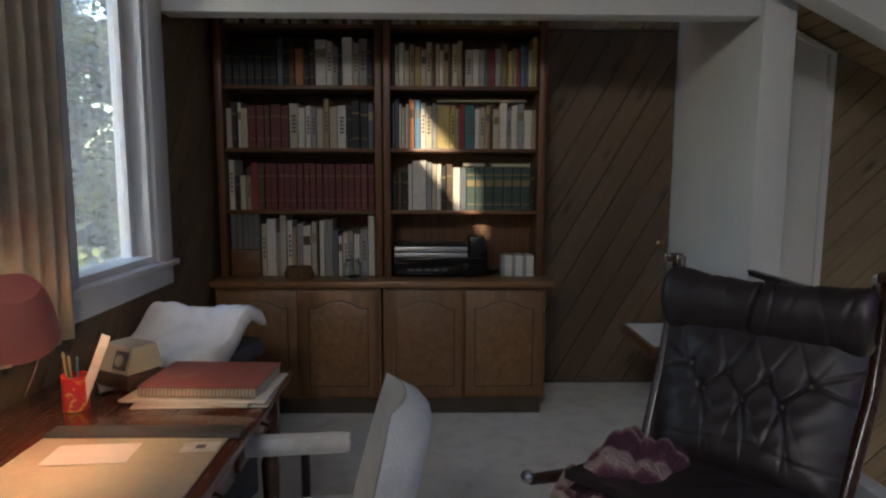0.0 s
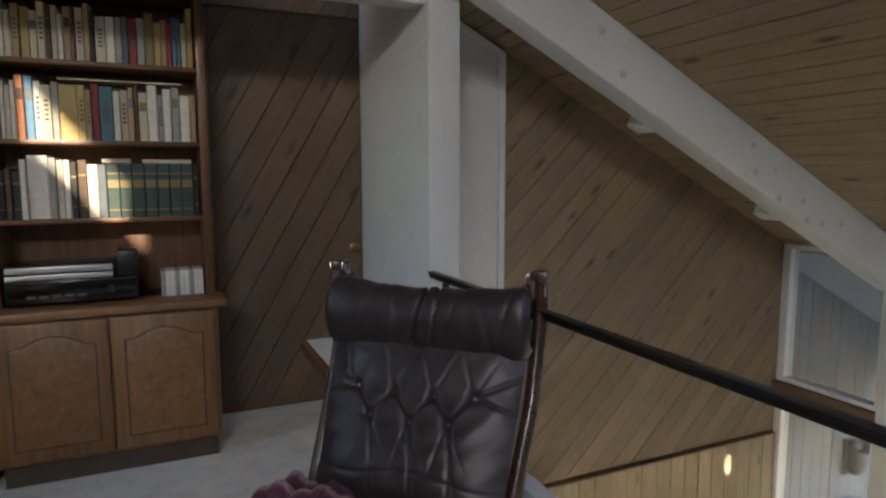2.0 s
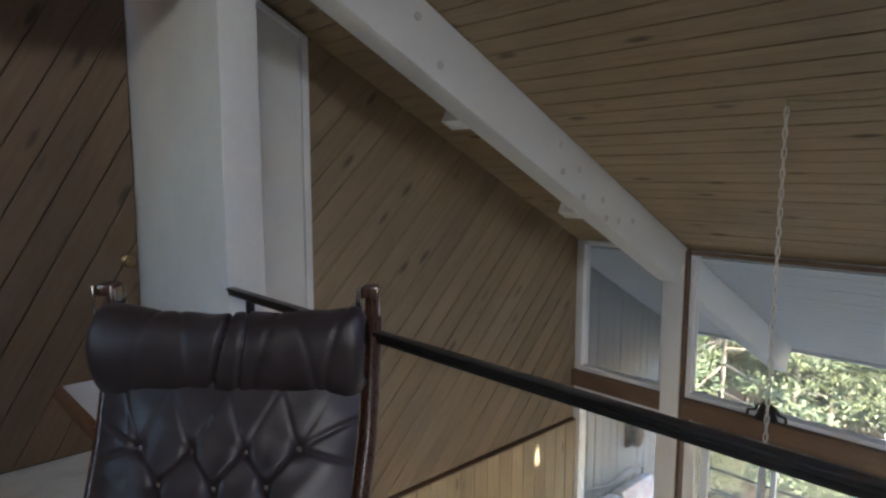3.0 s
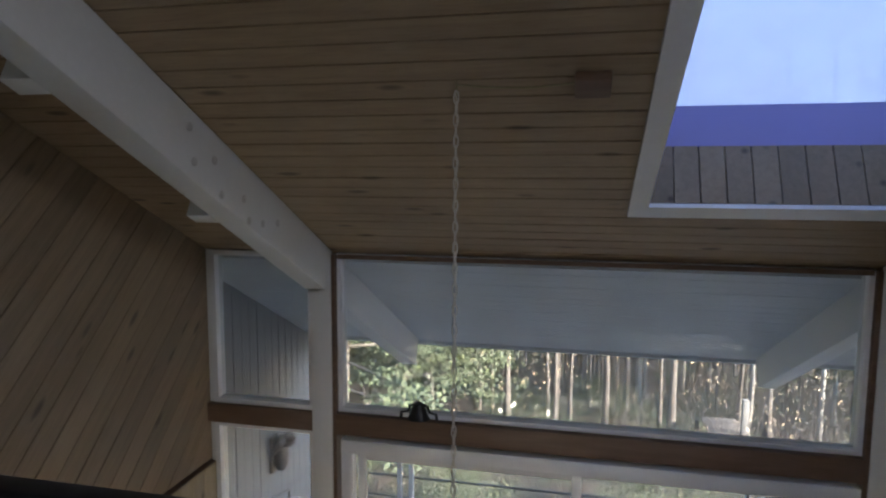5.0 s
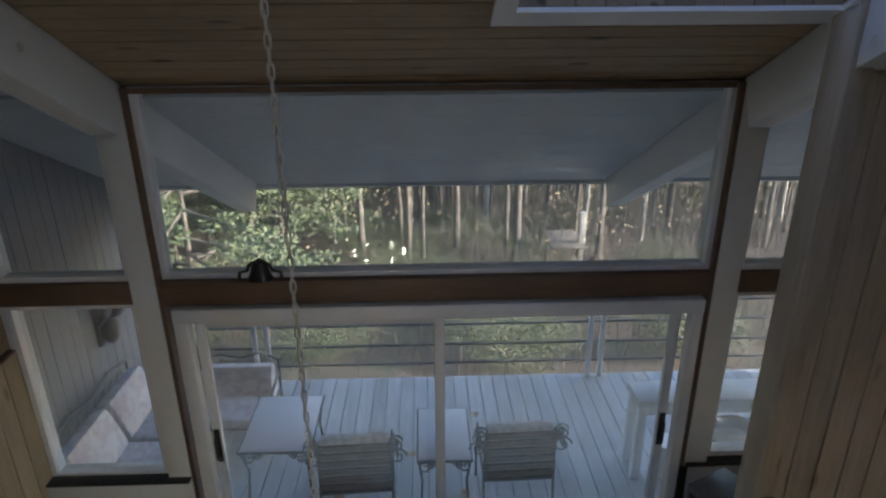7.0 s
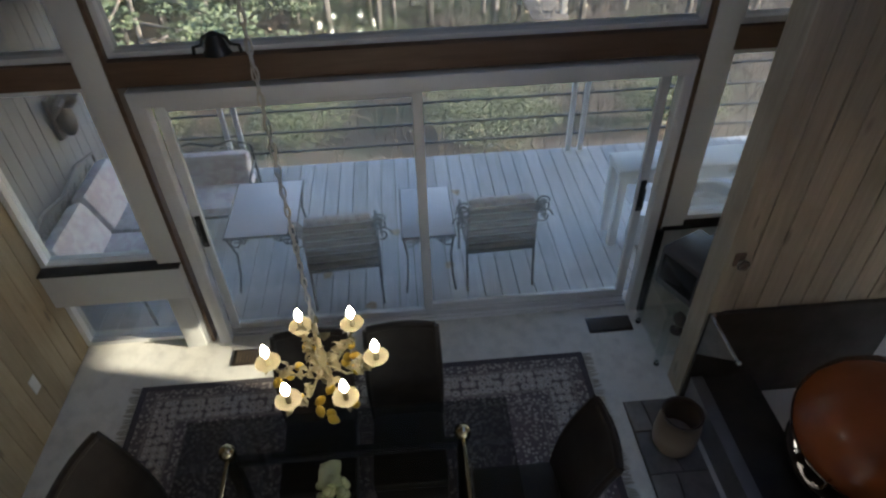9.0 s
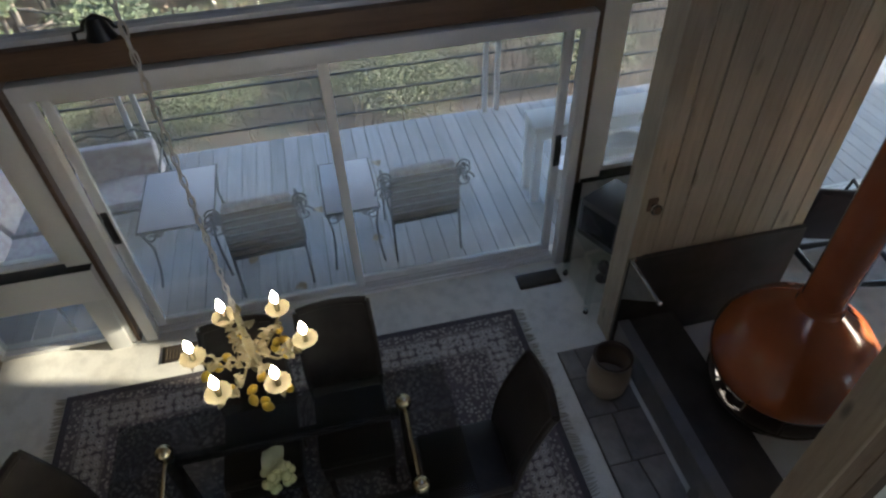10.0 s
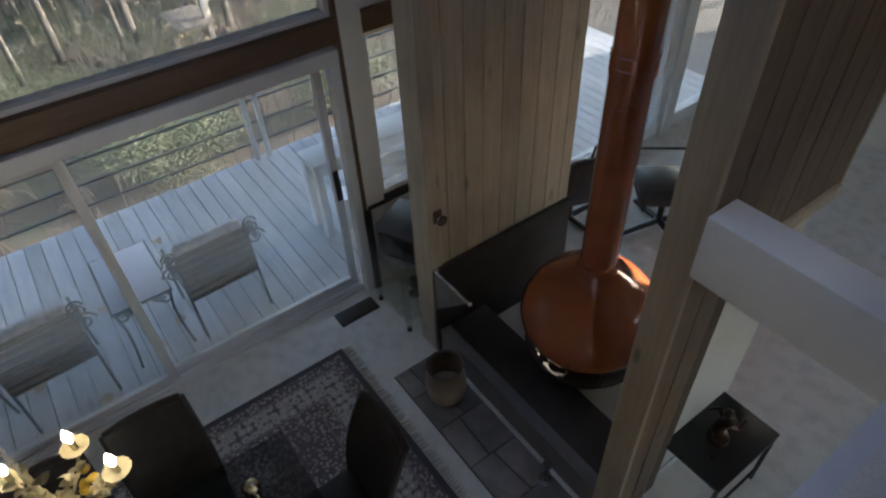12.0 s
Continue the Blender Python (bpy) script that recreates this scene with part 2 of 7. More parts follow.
TRIM = plain("trim_paint", (0.70, 0.71, 0.73), 0.4, 0.0, 0.05, 4.0, 0.05)
PLASTER = plain("pale_plaster", (0.62, 0.60, 0.56), 0.8, 0.0, 0.06, 2.0, 0.15)
SOFFIT = plain("soffit_paint", (0.50, 0.53, 0.55), 0.6, 0.0, 0.08, 3.0, 0.1)
LOFT_CARPET = fabric("beige_carpet", (0.62, 0.60, 0.54), (0.76, 0.74, 0.67), 130.0, 0.98, 0.9)
CARPET = fabric("cream_carpet", (0.66, 0.65, 0.61), (0.80, 0.79, 0.75), 130.0, 0.98, 0.9)
GAP = plain("dark_joint", (0.085, 0.064, 0.044), 0.9)
BLACK = plain("black_metal", (0.012, 0.012, 0.013), 0.35, 0.0, 0.2, 12.0, 0.05)
IRON = plain("wrought_iron", (0.09, 0.095, 0.10), 0.5, 0.6, 0.2, 30.0, 0.3)
PANE = glass("window_glass", (0.94, 0.96, 0.97))
# a translucent veil on the panes, in place of their hazy reflections
nt = PANE.node_tree
veil, mx = nt.nodes.new("ShaderNodeBsdfTranslucent"), nt.nodes.new("ShaderNodeMixShader")
veil.inputs[0].default_value = (0.8, 0.82, 0.84, 1)
nt.links.new(ramp(nt, noise_of(nt, coords(nt, world_space=True), 1.4, 4), [(0.3, (0.08,) * 3), (0.75, (0.15,) * 3)]), mx.inputs[0])
nt.links.new(nt.nodes["Material Output"].inputs[0].links[0].from_socket, mx.inputs[1])
nt.links.new(veil.outputs[0], mx.inputs[2])
nt.links.new(mx.outputs[0], nt.nodes["Material Output"].inputs[0])
# ---- large structure ----
def planks(parent, name, corners, u, v, mat, wide, lean=0.0, thick=0.018, gap=0.004, origin=(0, 0, 0), seed=0):
    """Boards over a flat convex outline. corners: points in the plane's own u and v; lean: degrees of the boards from u."""
    rng = random.Random(seed)
    U, V, O = Vector(u), Vector(v), Vector(origin)
    N = U.cross(V)
    a = radians(lean)
    d, e = (math.cos(a), math.sin(a)), (-math.sin(a), math.cos(a))
    ts = [p[0] * e[0] + p[1] * e[1] for p in corners]
    lo = math.floor(min(ts) / wide) * wide
    while lo < max(ts):
        poly = [(p[0] * d[0] + p[1] * d[1], p[0] * e[0] + p[1] * e[1]) for p in corners]
        for limit, sign in ((lo + gap / 2, 1), (lo + wide - gap / 2, -1)):
            out = []
            for i, p in enumerate(poly):
                q = poly[(i + 1) % len(poly)]
                sp, sq = sign * (p[1] - limit), sign * (q[1] - limit)
                if sp >= 0:
                    out.append(p)
                if sp * sq < 0:
                    k = sp / (sp - sq)
                    out.append((p[0] + k * (q[0] - p[0]), p[1] + k * (q[1] - p[1])))
            poly = out
        if len(poly) >= 3:
            cx = sum(p[0] for p in poly) / len(poly)
            cy = lo + wide / 2
            s = Shape()
            h = thick + rng.uniform(-0.0015, 0.0015)
            loc = [(p[0] - cx, p[1] - cy) for p in poly]
            n = len(loc)
            c = 0.0025
            edge = wide / 2 - gap / 2
            top = [(x, math.copysign(abs(y) - c, y) if abs(abs(y) - edge) < 1e-4 else y) for x, y in loc]
            s.add([(x, y, 0) for x, y in loc] + [(x, y, h - c) for x, y in loc] + [(x, y, h) for x, y in top],
                  [list(range(n))[::-1], [2 * n + i for i in range(n)]] + [(i, (i + 1) % n, n + (i + 1) % n, n + i) for i in range(n)]
                  + [(n + i, n + (i + 1) % n, 2 * n + (i + 1) % n, 2 * n + i) for i in range(n)])
            dir3, up3 = U * d[0] + V * d[1], U * e[0] + V * e[1]
            m = Matrix((dir3, up3, N)).transposed().to_4x4()
            m.translation = O + dir3 * cx + up3 * cy
            part(name, s, mat, parent, "", parent.matrix_world.inverted() @ m if parent else m)
        lo += wide


def structure(name, shape, mat, label, category):
    return solid(name, shape, mat, label, category, kind="structure")


# floors
structure("floor_loft", Shape().box(-0.2, 3.3, -3.2, 5.6, -0.3, 0.0), LOFT_CARPET, "pale beige carpet of the loft floor", "floor")
structure("floor_lower", Shape().box(-1.2, 6.75, -4.2, 5.2, F - 0.2, F), CARPET, "pale cream carpet of the lower room", "floor")
structure("loft_rim", Shape().box(3.3, 3.35, -3.2, 4.27, -0.34, 0.0).box(-1.0, 3.3, -3.2, 5.0, -0.33, -0.302), WHITE, "white painted rim under the loft edge", "trim")
structure("parapet", Shape().box(3.15, 3.225, -3.2, 4.268, 0.002, 0.325, b=0.008), WHITE, "low white parapet along the loft edge", "parapet")

# walls
wn_ = structure("wall_north", Shape().box(3.36, 6.75, NY + 0.02, NY + 0.15, F, 3.2), GAP, "tall wall of slanting cedar boards", "wall")
HB = -0.705
planks(wn_, "board", [(3.36, HB), (WX, HB), (WX, roof(WX) + 0.02), (3.36, roof(3.36) + 0.02)], (1, 0, 0), (0, 0, 1), CEDAR, 0.137, 45, origin=(0, NY + 0.02, 0), seed=1)
planks(wn_, "board", [(3.36, F), (WX, F), (WX, HB - 0.02), (3.36, HB - 0.02)], (1, 0, 0), (0, 0, 1), PINE, 0.14, 90, origin=(0, NY - 0.02, 0), seed=2)
part("ledge", Shape().box(3.36, WX - 0.01, NY - 0.030, NY + 0.018, HB - 0.02, HB - 0.012), BROWN, wn_)
part("backing", Shape().box(3.36, WX - 0.01, NY - 0.018, NY + 0.018, F, HB - 0.021), GAP, wn_)
wl_ = structure("wall_loft_north", Shape().box(-0.2, 3.36, LY + 0.02, LY + 0.15, 0, 4.4), GAP, "loft end wall of dark slanting boards", "wall")
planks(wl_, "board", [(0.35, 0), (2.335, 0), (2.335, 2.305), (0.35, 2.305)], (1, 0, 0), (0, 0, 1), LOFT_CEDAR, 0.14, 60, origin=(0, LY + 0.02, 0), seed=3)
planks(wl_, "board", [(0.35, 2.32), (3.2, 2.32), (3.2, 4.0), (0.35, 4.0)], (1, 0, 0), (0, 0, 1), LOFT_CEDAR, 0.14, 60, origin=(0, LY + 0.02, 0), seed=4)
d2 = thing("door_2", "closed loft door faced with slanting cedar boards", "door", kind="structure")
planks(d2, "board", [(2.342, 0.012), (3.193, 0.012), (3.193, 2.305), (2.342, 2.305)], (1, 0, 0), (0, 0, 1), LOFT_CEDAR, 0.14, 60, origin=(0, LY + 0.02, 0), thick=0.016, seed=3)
part("knob", Shape().lathe([(0.028, 0), (0.028, 0.006), (0.011, 0.012), (0.011, 0.035), (0.022, 0.043), (0.027, 0.055), (0.024, 0.066), (0.0, 0.07)], 18), plain("aged_brass", (0.30, 0.22, 0.11), 0.35, 1.0), d2, "aged brass knob", Matrix.Translation((3.14, LY, 0.95)) @ Matrix.Rotation(radians(90), 4, "X"))
WY0, WY1, WZ0, WZ1 = 3.46, 4.12, 1.0, 2.42
CY0, CY1, CH0, CH1 = -1.9, 0.25, 2.95, 3.42      # added high window in the same wall, out of view
# the outer fin (y 2.7-3.1) is added to block sun on the window
ww_ = structure("wall_west", Shape().box(0.2, LX - 0.02, -4.2, WY0, 0, CH0).box(0.2, LX - 0.02, -4.2, CY0, CH0, CH1).box(0.2, LX - 0.02, CY1, WY0, CH0, CH1).box(-0.5, 0.2, 2.7, 3.1, -3.2, 4.4).box(0.2, LX - 0.02, -4.2, WY0, CH1, 4.4)
                .box(0.2, LX - 0.02, WY1, 5.5, 0, 4.4).box(0.2, LX - 0.02, WY0, WY1, 0, WZ0).box(0.2, LX - 0.02, WY0, WY1, WZ1, 4.4), GAP, "loft side wall of slanting boards round a window", "wall")
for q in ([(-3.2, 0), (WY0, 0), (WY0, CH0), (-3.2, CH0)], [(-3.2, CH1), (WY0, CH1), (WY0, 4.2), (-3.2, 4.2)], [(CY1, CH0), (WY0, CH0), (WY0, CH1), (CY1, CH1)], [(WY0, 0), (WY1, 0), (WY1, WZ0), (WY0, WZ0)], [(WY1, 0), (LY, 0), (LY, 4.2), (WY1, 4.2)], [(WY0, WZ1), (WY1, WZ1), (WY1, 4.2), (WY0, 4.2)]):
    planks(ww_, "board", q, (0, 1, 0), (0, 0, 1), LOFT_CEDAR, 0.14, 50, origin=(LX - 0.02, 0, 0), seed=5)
SG = (4.09, 4.45, -0.22, 0.26)    # unseen openings in the south wall, sized to throw the sun patches
SH = (3.72, 4.08, 1.80, 2.28)
structure("wall_south", Shape().box(-1.2, SH[0], -4.35, -4.2, F, -0.3).box(0.05, SH[0], -4.35, -4.2, -0.3, 4.6).box(SH[0], SH[1], -4.35, -4.2, F, -0.95).box(SH[0], SH[1], -4.35, -4.2, -0.30, SH[2]).box(SH[0], SH[1], -4.35, -4.2, SH[3], 4.6).box(SH[1], SG[0], -4.35, -4.2, F, 4.6)
          .box(SG[0], SG[1], -4.35, -4.2, F, SG[2]).box(SG[0], SG[1], -4.35, -4.2, SG[3], 4.6).box(SG[1], 6.75, -4.35, -4.2, F, 4.6), PLASTER, "plain plaster wall closing the house, with added sun openings", "wall")
# frame and pane added in the sun opening; the grey tint softens the floor patch
wsg = thing("window_10", "tall south window that lets the low sun in", "window", kind="structure")
part("window_frame", Shape().box(SG[0], SG[1], -4.3, -4.24, SG[2], SG[2] + 0.03).box(SG[0], SG[1], -4.3, -4.24, SG[3] - 0.03, SG[3]), TRIM, wsg)
part("muntin", Shape().box(SH[0], SH[1], -4.3, -4.24, 1.97, 2.06), TRIM, wsg)
part("pane", Shape().box(SG[0], SG[1], -4.275, -4.27, SG[2], SG[3]), glass("grey_glass", (0.82, 0.81, 0.74)), wsg, "grey pane tinted to soften the sun patch")
structure("wall_loft_south", Shape().box(0.2, 0.9, -3.35, -3.2, 0, 4.6), PLASTER, "plain plaster wall closing the loft", "wall")
structure("wall_lower_west", Shape().box(-1.35, -1.2, -6.3, -2.6, F, -0.3).box(-1.35, -1.2, 1.2, 5.2, F, -0.3).box(-1.35, -1.2, -2.6, 1.2, F, -1.75).box(-1.35, -1.2, -2.6, 1.2, -0.45, -0.3).box(0.05, 0.2, -6.3, -3.2, -0.3, 4.6), PLASTER, "plain plaster wall under the loft", "wall")
# window out of view, added to bring light into the lower room
ww2 = thing("window_12", "wide window in the wall under the loft", "window", kind="structure")
part("window_frame", Shape().box(-1.32, -1.24, -2.6, 1.2, -1.75, -1.70).box(-1.32, -1.24, -2.6, 1.2, -0.5, -0.45).box(-1.32, -1.24, -2.6, -2.55, -1.70, -0.5).box(-1.32, -1.24, 1.15, 1.2, -1.70, -0.5), TRIM, ww2)
p = part("pane", Shape().box(-1.29, -1.284, -2.55, 1.15, -1.70, -0.5), PANE, ww2)
p.visible_shadow = False
# fill lamp just inside the added lower window
lb = bpy.data.lights.new("sky_of_lower_window", "AREA")
lb.shape, lb.size, lb.size_y, lb.energy, lb.color = "RECTANGLE", 3.4, 0.36, 0.5, (0.93, 0.96, 1.0)
new("sky_of_lower_window", lb).matrix_world = look((-1.18, -0.7, -0.70), (4.0, -0.4, -1.6))
structure("wall_lower_north", Shape().box(-1.2, 3.36, NY, NY + 0.15, F, -0.3), PLASTER, "plain plaster wall under the loft", "wall")

# added wall that keeps the low sun off the deck boards
structure("wall_south_wing", Shape().box(6.6, 6.75, -10.0, -4.35, F - 0.8, 0.8), SOFFIT, "grey outer wall added south of the house to shade the deck", "wall")
# unseen window, placed so the sun reaches the books; its tint weakens that patch
wc = thing("window_11", "small high window in the loft side wall", "window", kind="structure")
part("window_frame", Shape().box(0.22, 0.3, CY0, CY0 + 0.03, CH0, CH1).box(0.22, 0.3, CY1 - 0.03, CY1, CH0, CH1).box(0.22, 0.3, CY0 + 0.03, CY1 - 0.03, CH0, CH0 + 0.03).box(0.22, 0.3, CY0 + 0.03, CY1 - 0.03, CH1 - 0.03, CH1), TRIM, wc)
part("pane", Shape().box(0.25, 0.256, CY0 + 0.03, CY1 - 0.03, CH0 + 0.03, CH1 - 0.03), glass("bronze_glass", (0.62, 0.60, 0.56)), wc, "bronze pane tinted to dim the sun patch")
# fill lamp at the added window, brightens the loft
la = bpy.data.lights.new("sky_of_side_window", "AREA")
la.shape, la.size, la.size_y, la.energy, la.color = "RECTANGLE", 1.9, 0.42, 4.6, (0.93, 0.96, 1.0)
lo = new("sky_of_side_window", la)
lo.matrix_world = look((0.46, -0.3, 3.1), (2.0, 3.2, 0.6))
# the white block beside the loft door, its header, the panel beyond
structure("wall_block", Shape().box(3.2, 3.36, 4.27, 5.5, -0.3, roof(3.36) + 0.02, b=0.006), WHITE, "white painted end of wall beside the loft door", "wall")
structure("header", Shape().box(LX, 3.198, 4.29, 4.42, 2.16, 2.45, b=0.006), WHITE, "white painted header across the loft", "trim")
pn = thing("closet_panel", "tall white painted panel with slanting top on the board wall", "panel", kind="structure")
part("panel", Shape().prism([(3.36, -0.69), (3.96, -0.69), (3.96, 2.11), (3.36, 2.41)], 0.02), WHITE, pn, "", Matrix.Translation((0, NY - 0.002, 0)) @ Matrix.Rotation(radians(90), 4, "X"))
part("casing", Shape().prism([(3.96, -0.69), (4.0, -0.69), (4.0, 2.12), (3.96, 2.14)], 0.04), TRIM, pn, "", Matrix.Translation((0, NY - 0.002, 0)) @ Matrix.Rotation(radians(90), 4, "X"))
part("casing", Shape().prism([(3.36, 2.413), (3.96, 2.113), (3.96, 2.14), (3.36, 2.45)], 0.04), TRIM, pn, "", Matrix.Translation((0, NY - 0.002, 0)) @ Matrix.Rotation(radians(90), 4, "X"))

# ceiling of boards, with the skylight's opening
SKX0, SKX1, SKY0, SKY1 = 2.5, 5.84, 0.725, 2.065
ANG = math.atan(SLOPE)
CO = math.cos(ANG)
CM = Matrix.Translation((WX, 0, EAVE)) @ Matrix.Rotation(ANG, 4, "Y")     # local -x runs up the slope, y along the boards


def up(x):
    return (x - WX) / CO


def rows_of(x0, x1, y0, y1, hole, wide, s, z0, z1, gap=0.007):
    a = up(x0)
    rng = random.Random(7)
    while a < up(x1) - 0.001:
        b = min(a + wide, up(x1))
        dz = rng.uniform(-0.001, 0.001)
        if hole and b > up(hole[0]) and a < up(hole[1]):
            spans = [(y0, hole[2]), (hole[3], y1)]
        else:
            spans = [(y0, y1)]
        for p, q in spans:
            s.box(a + gap / 2, b - gap / 2, p, q, z0 + dz, z1)
        a += wide
    return s


HOLE = (SKX0, SKX1, SKY0, SKY1)
s = Shape()
rows_of(0.2, WX + 0.1, -6.2, 5.1, HOLE, 0.112, s, 0.0, 0.02)
structure("ceiling", s, CEIL, "sloping ceiling of knotty pine boards", "ceiling").matrix_world = CM
s = Shape()
for x0, x1, y0, y1 in ((-0.4, SKX0 - 0.04, -6.4, 5.2), (SKX1 + 0.06, 9.05, -9.1, 5.8), (SKX0 - 0.04, SKX1 + 0.06, -6.4, SKY0 - 0.025), (SKX0 - 0.04, SKX1 + 0.06, SKY1 + 0.025, 5.2)):
    s.box(up(x0), up(x1), y0, y1, 0.022, 0.12)
structure("roof", s, SOFFIT, "roof deck over the house", "roof").matrix_world = CM
s = Shape()
rows_of(WX + 0.17, 9.02, -9.0, 5.7, None, 0.14, s, 0.0, 0.02)
structure("soffit", s, SOFFIT, "grey painted boards under the wide eaves", "soffit").matrix_world = CM
structure("fascia", Shape().box(up(9.03), up(9.07), -9.1, 5.8, -0.03, 0.13), SOFFIT, "grey painted fascia board at the eaves", "trim").matrix_world = CM


def beam(y0, y1, x0, x1, deep, label):
    s = Shape().box(up(x0), up(x1), y0, y1, -deep, -0.003, b=0.006)
    ob = solid("roof_beam", s, WHITE, label, "beam", CM, kind="structure")
    return ob


PLUG = plain("plug_paint", (0.54, 0.54, 0.53), 0.6)
BW = 0.15
for by in (4.03, 0.556, -2.92):
    bo = beam(by, by + BW, 0.25, WX - 0.02, 0.275, "white painted roof beam with plugged bolt holes")
    beam(by, by + BW, WX + 0.2, 8.95, 0.275, "white painted rafter tail under the eaves")
    if by > 0:
        sd = by if by > 3 else by + BW
        face = -1 if by > 3 else 1
        for (px, pd) in ((4.02, .09), (4.2, .2), (5.05, .08), (5.13, .2), (5.25, .12), (5.35, .24), (5.52, .17), (5.6, .25), (5.72, .21), (5.86, .14)):
            part("plug", Shape().lathe([(0.02, 0), (0.02, 0.004), (0.014, 0.006), (0.012, 0.003), (0.0, 0.003)], 14), PLUG, bo, "", Matrix.Translation((up(px), sd, -pd)) @ Matrix.Rotation(radians(-90 * face), 4, "X"))
for bx in (4.5, 5.5):
    solid("beam_block", Shape().box(up(bx), up(bx) + 0.09, 4.18, 4.31, -0.275, -0.165, b=0.004), WHITE, "short white block on the roof beam", "block", CM, "beam blocks", "structure")

# posts of the window wall
for py in (4.03, 0.556, -2.92):
    structure("post", Shape().box(WX - 0.06, WX + 0.14, py, py + BW, F, roof(WX) - 0.02, b=0.005), WHITE, "white painted post between the windows", "post")

# partitions either side of the fireplace
wa_ = structure("wall_fireplace_east", Shape().box(5.74, 5.86, -0.51, 0.70, F, roof(5.86)), GAP, "partition of whitewashed upright boards", "wall")
planks(wa_, "board", [(-0.70, F), (0.51, F), (0.51, roof(5.72)), (-0.70, roof(5.72))], (0, -1, 0), (0, 0, 1), PALE, 0.14, 90, origin=(5.74, 0, 0), seed=8, gap=0.007)
planks(wa_, "board", [(-0.51, F), (0.70, F), (0.70, roof(5.88)), (-0.51, roof(5.88))], (0, 1, 0), (0, 0, 1), PALE, 0.14, 90, origin=(5.86, 0, 0), seed=9)
part("end_trim", Shape().box(5.715, 5.885, 0.70, 0.73, F, roof(5.89), b=0.004), PALE_V, wa_)
part("corner_trim", Shape().box(5.702, 5.72, 0.63, 0.73, F, roof(5.78), b=0.003), PALE_V, wa_)
WBE, WBH = -0.27, -0.47       # south end and head of the opening
wb_ = structure("wall_fireplace_west", Shape().box(4.055, 4.145, 0.3, 0.70, F, roof(4.15)).box(4.055, 4.145, WBE, 0.3, WBH, roof(4.15)), GAP, "partition of upright boards over an opening", "wall")
# browner boards and trims than the east side, their darkness partly painted-in shade
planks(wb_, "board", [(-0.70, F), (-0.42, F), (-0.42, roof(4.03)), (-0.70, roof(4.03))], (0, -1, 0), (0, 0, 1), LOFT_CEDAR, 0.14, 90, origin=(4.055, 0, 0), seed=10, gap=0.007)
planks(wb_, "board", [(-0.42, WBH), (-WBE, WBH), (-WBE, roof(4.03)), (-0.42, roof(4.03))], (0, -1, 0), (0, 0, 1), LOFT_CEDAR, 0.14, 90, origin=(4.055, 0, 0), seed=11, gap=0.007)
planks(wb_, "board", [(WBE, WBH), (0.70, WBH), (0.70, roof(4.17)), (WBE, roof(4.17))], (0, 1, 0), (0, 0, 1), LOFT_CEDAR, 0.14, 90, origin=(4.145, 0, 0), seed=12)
part("end_trim", Shape().box(4.028, 4.175, 0.70, 0.73, F, roof(4.18), b=0.004), CEDAR_V, wb_)
part("back_trim", Shape().box(4.028, 4.175, WBE - 0.03, WBE - 0.002, WBH, roof(4.18), b=0.004), CEDAR_V, wb_)
part("head_trim", Shape().box(4.02, 4.175, WBE - 0.03, 0.42, WBH - 0.075, WBH - 0.002, b=0.004), PALE, wb_)
structure("wall_low_plaster", Shape().box(4.08, 4.14, WBE, 0.3, F, WBH - 0.077), PLASTER, "pale plaster wall under the board partition", "wall")
structure("tie_beam", Shape().box(3.352, 4.026, 0.60, 0.755, -0.37, -0.1, b=0.01), WHITE, "white painted tie beam from the loft to the partition", "beam")

# window wall: rails, sills, low panels
def win(name, y0, y1, z0, z1, label, mat=TRIM, w=0.045):
    t = thing(name, label, "window", kind="structure")
    x0, x1 = WX - 0.02, WX + 0.08
    fr = Shape().box(x0, x1, y0, y0 + w, z0, z1).box(x0, x1, y1 - w, y1, z0, z1).box(x0, x1, y0 + w, y1 - w, z0, z0 + w).box(x0, x1, y0 + w, y1 - w, z1 - w, z1)
    part("window_frame", fr, mat, t)
    p = part("pane", Shape().box(WX + 0.03, WX + 0.036, y0 + w, y1 - w, z0 + w, z1 - w), PANE, t, "clear glass pane")
    p.visible_shadow = False
    return t


win("window_1", 0.735, 4.0, -0.262, 0.845, "wide clear fixed window under the sloping ceiling", w=0.03)
win("window_2", 4.18, 4.96, -0.27, 0.845, "tall narrow fixed window beside the board wall", w=0.035)
win("window_3", 4.18, 4.96, -1.70, -0.41, "narrow fixed window over the boxed sill", w=0.035)
win("window_4", -0.6, 0.556, -0.27, 0.845, "fixed window beyond the post", w=0.035)
win("window_5", -0.6, 0.556, -1.66, -0.41, "fixed window over a white panel", w=0.035)
win("window_6", 4.18, 4.96, -2.48, -1.98, "low window near the carpet", w=0.035)
for k, (a, b) in enumerate(((-2.7, -0.6), (-6.1, -2.95))):
    win("window_%d" % (7 + k), a, b, -2.38, 0.4, "wide window of the further room", w=0.05)
structure("window_rail", Shape().box(WX - 0.07, WX + 0.1, 0.735, 4.0, -0.412, -0.264, b=0.006).box(WX - 0.05, WX + 0.1, 4.182, 5.0, -0.41, -0.272, b=0.004).box(WX - 0.05, WX + 0.1, -6.1, 0.554, -0.41, -0.272, b=0.004),
          BROWN, "brown stained rail between the windows", "rail")
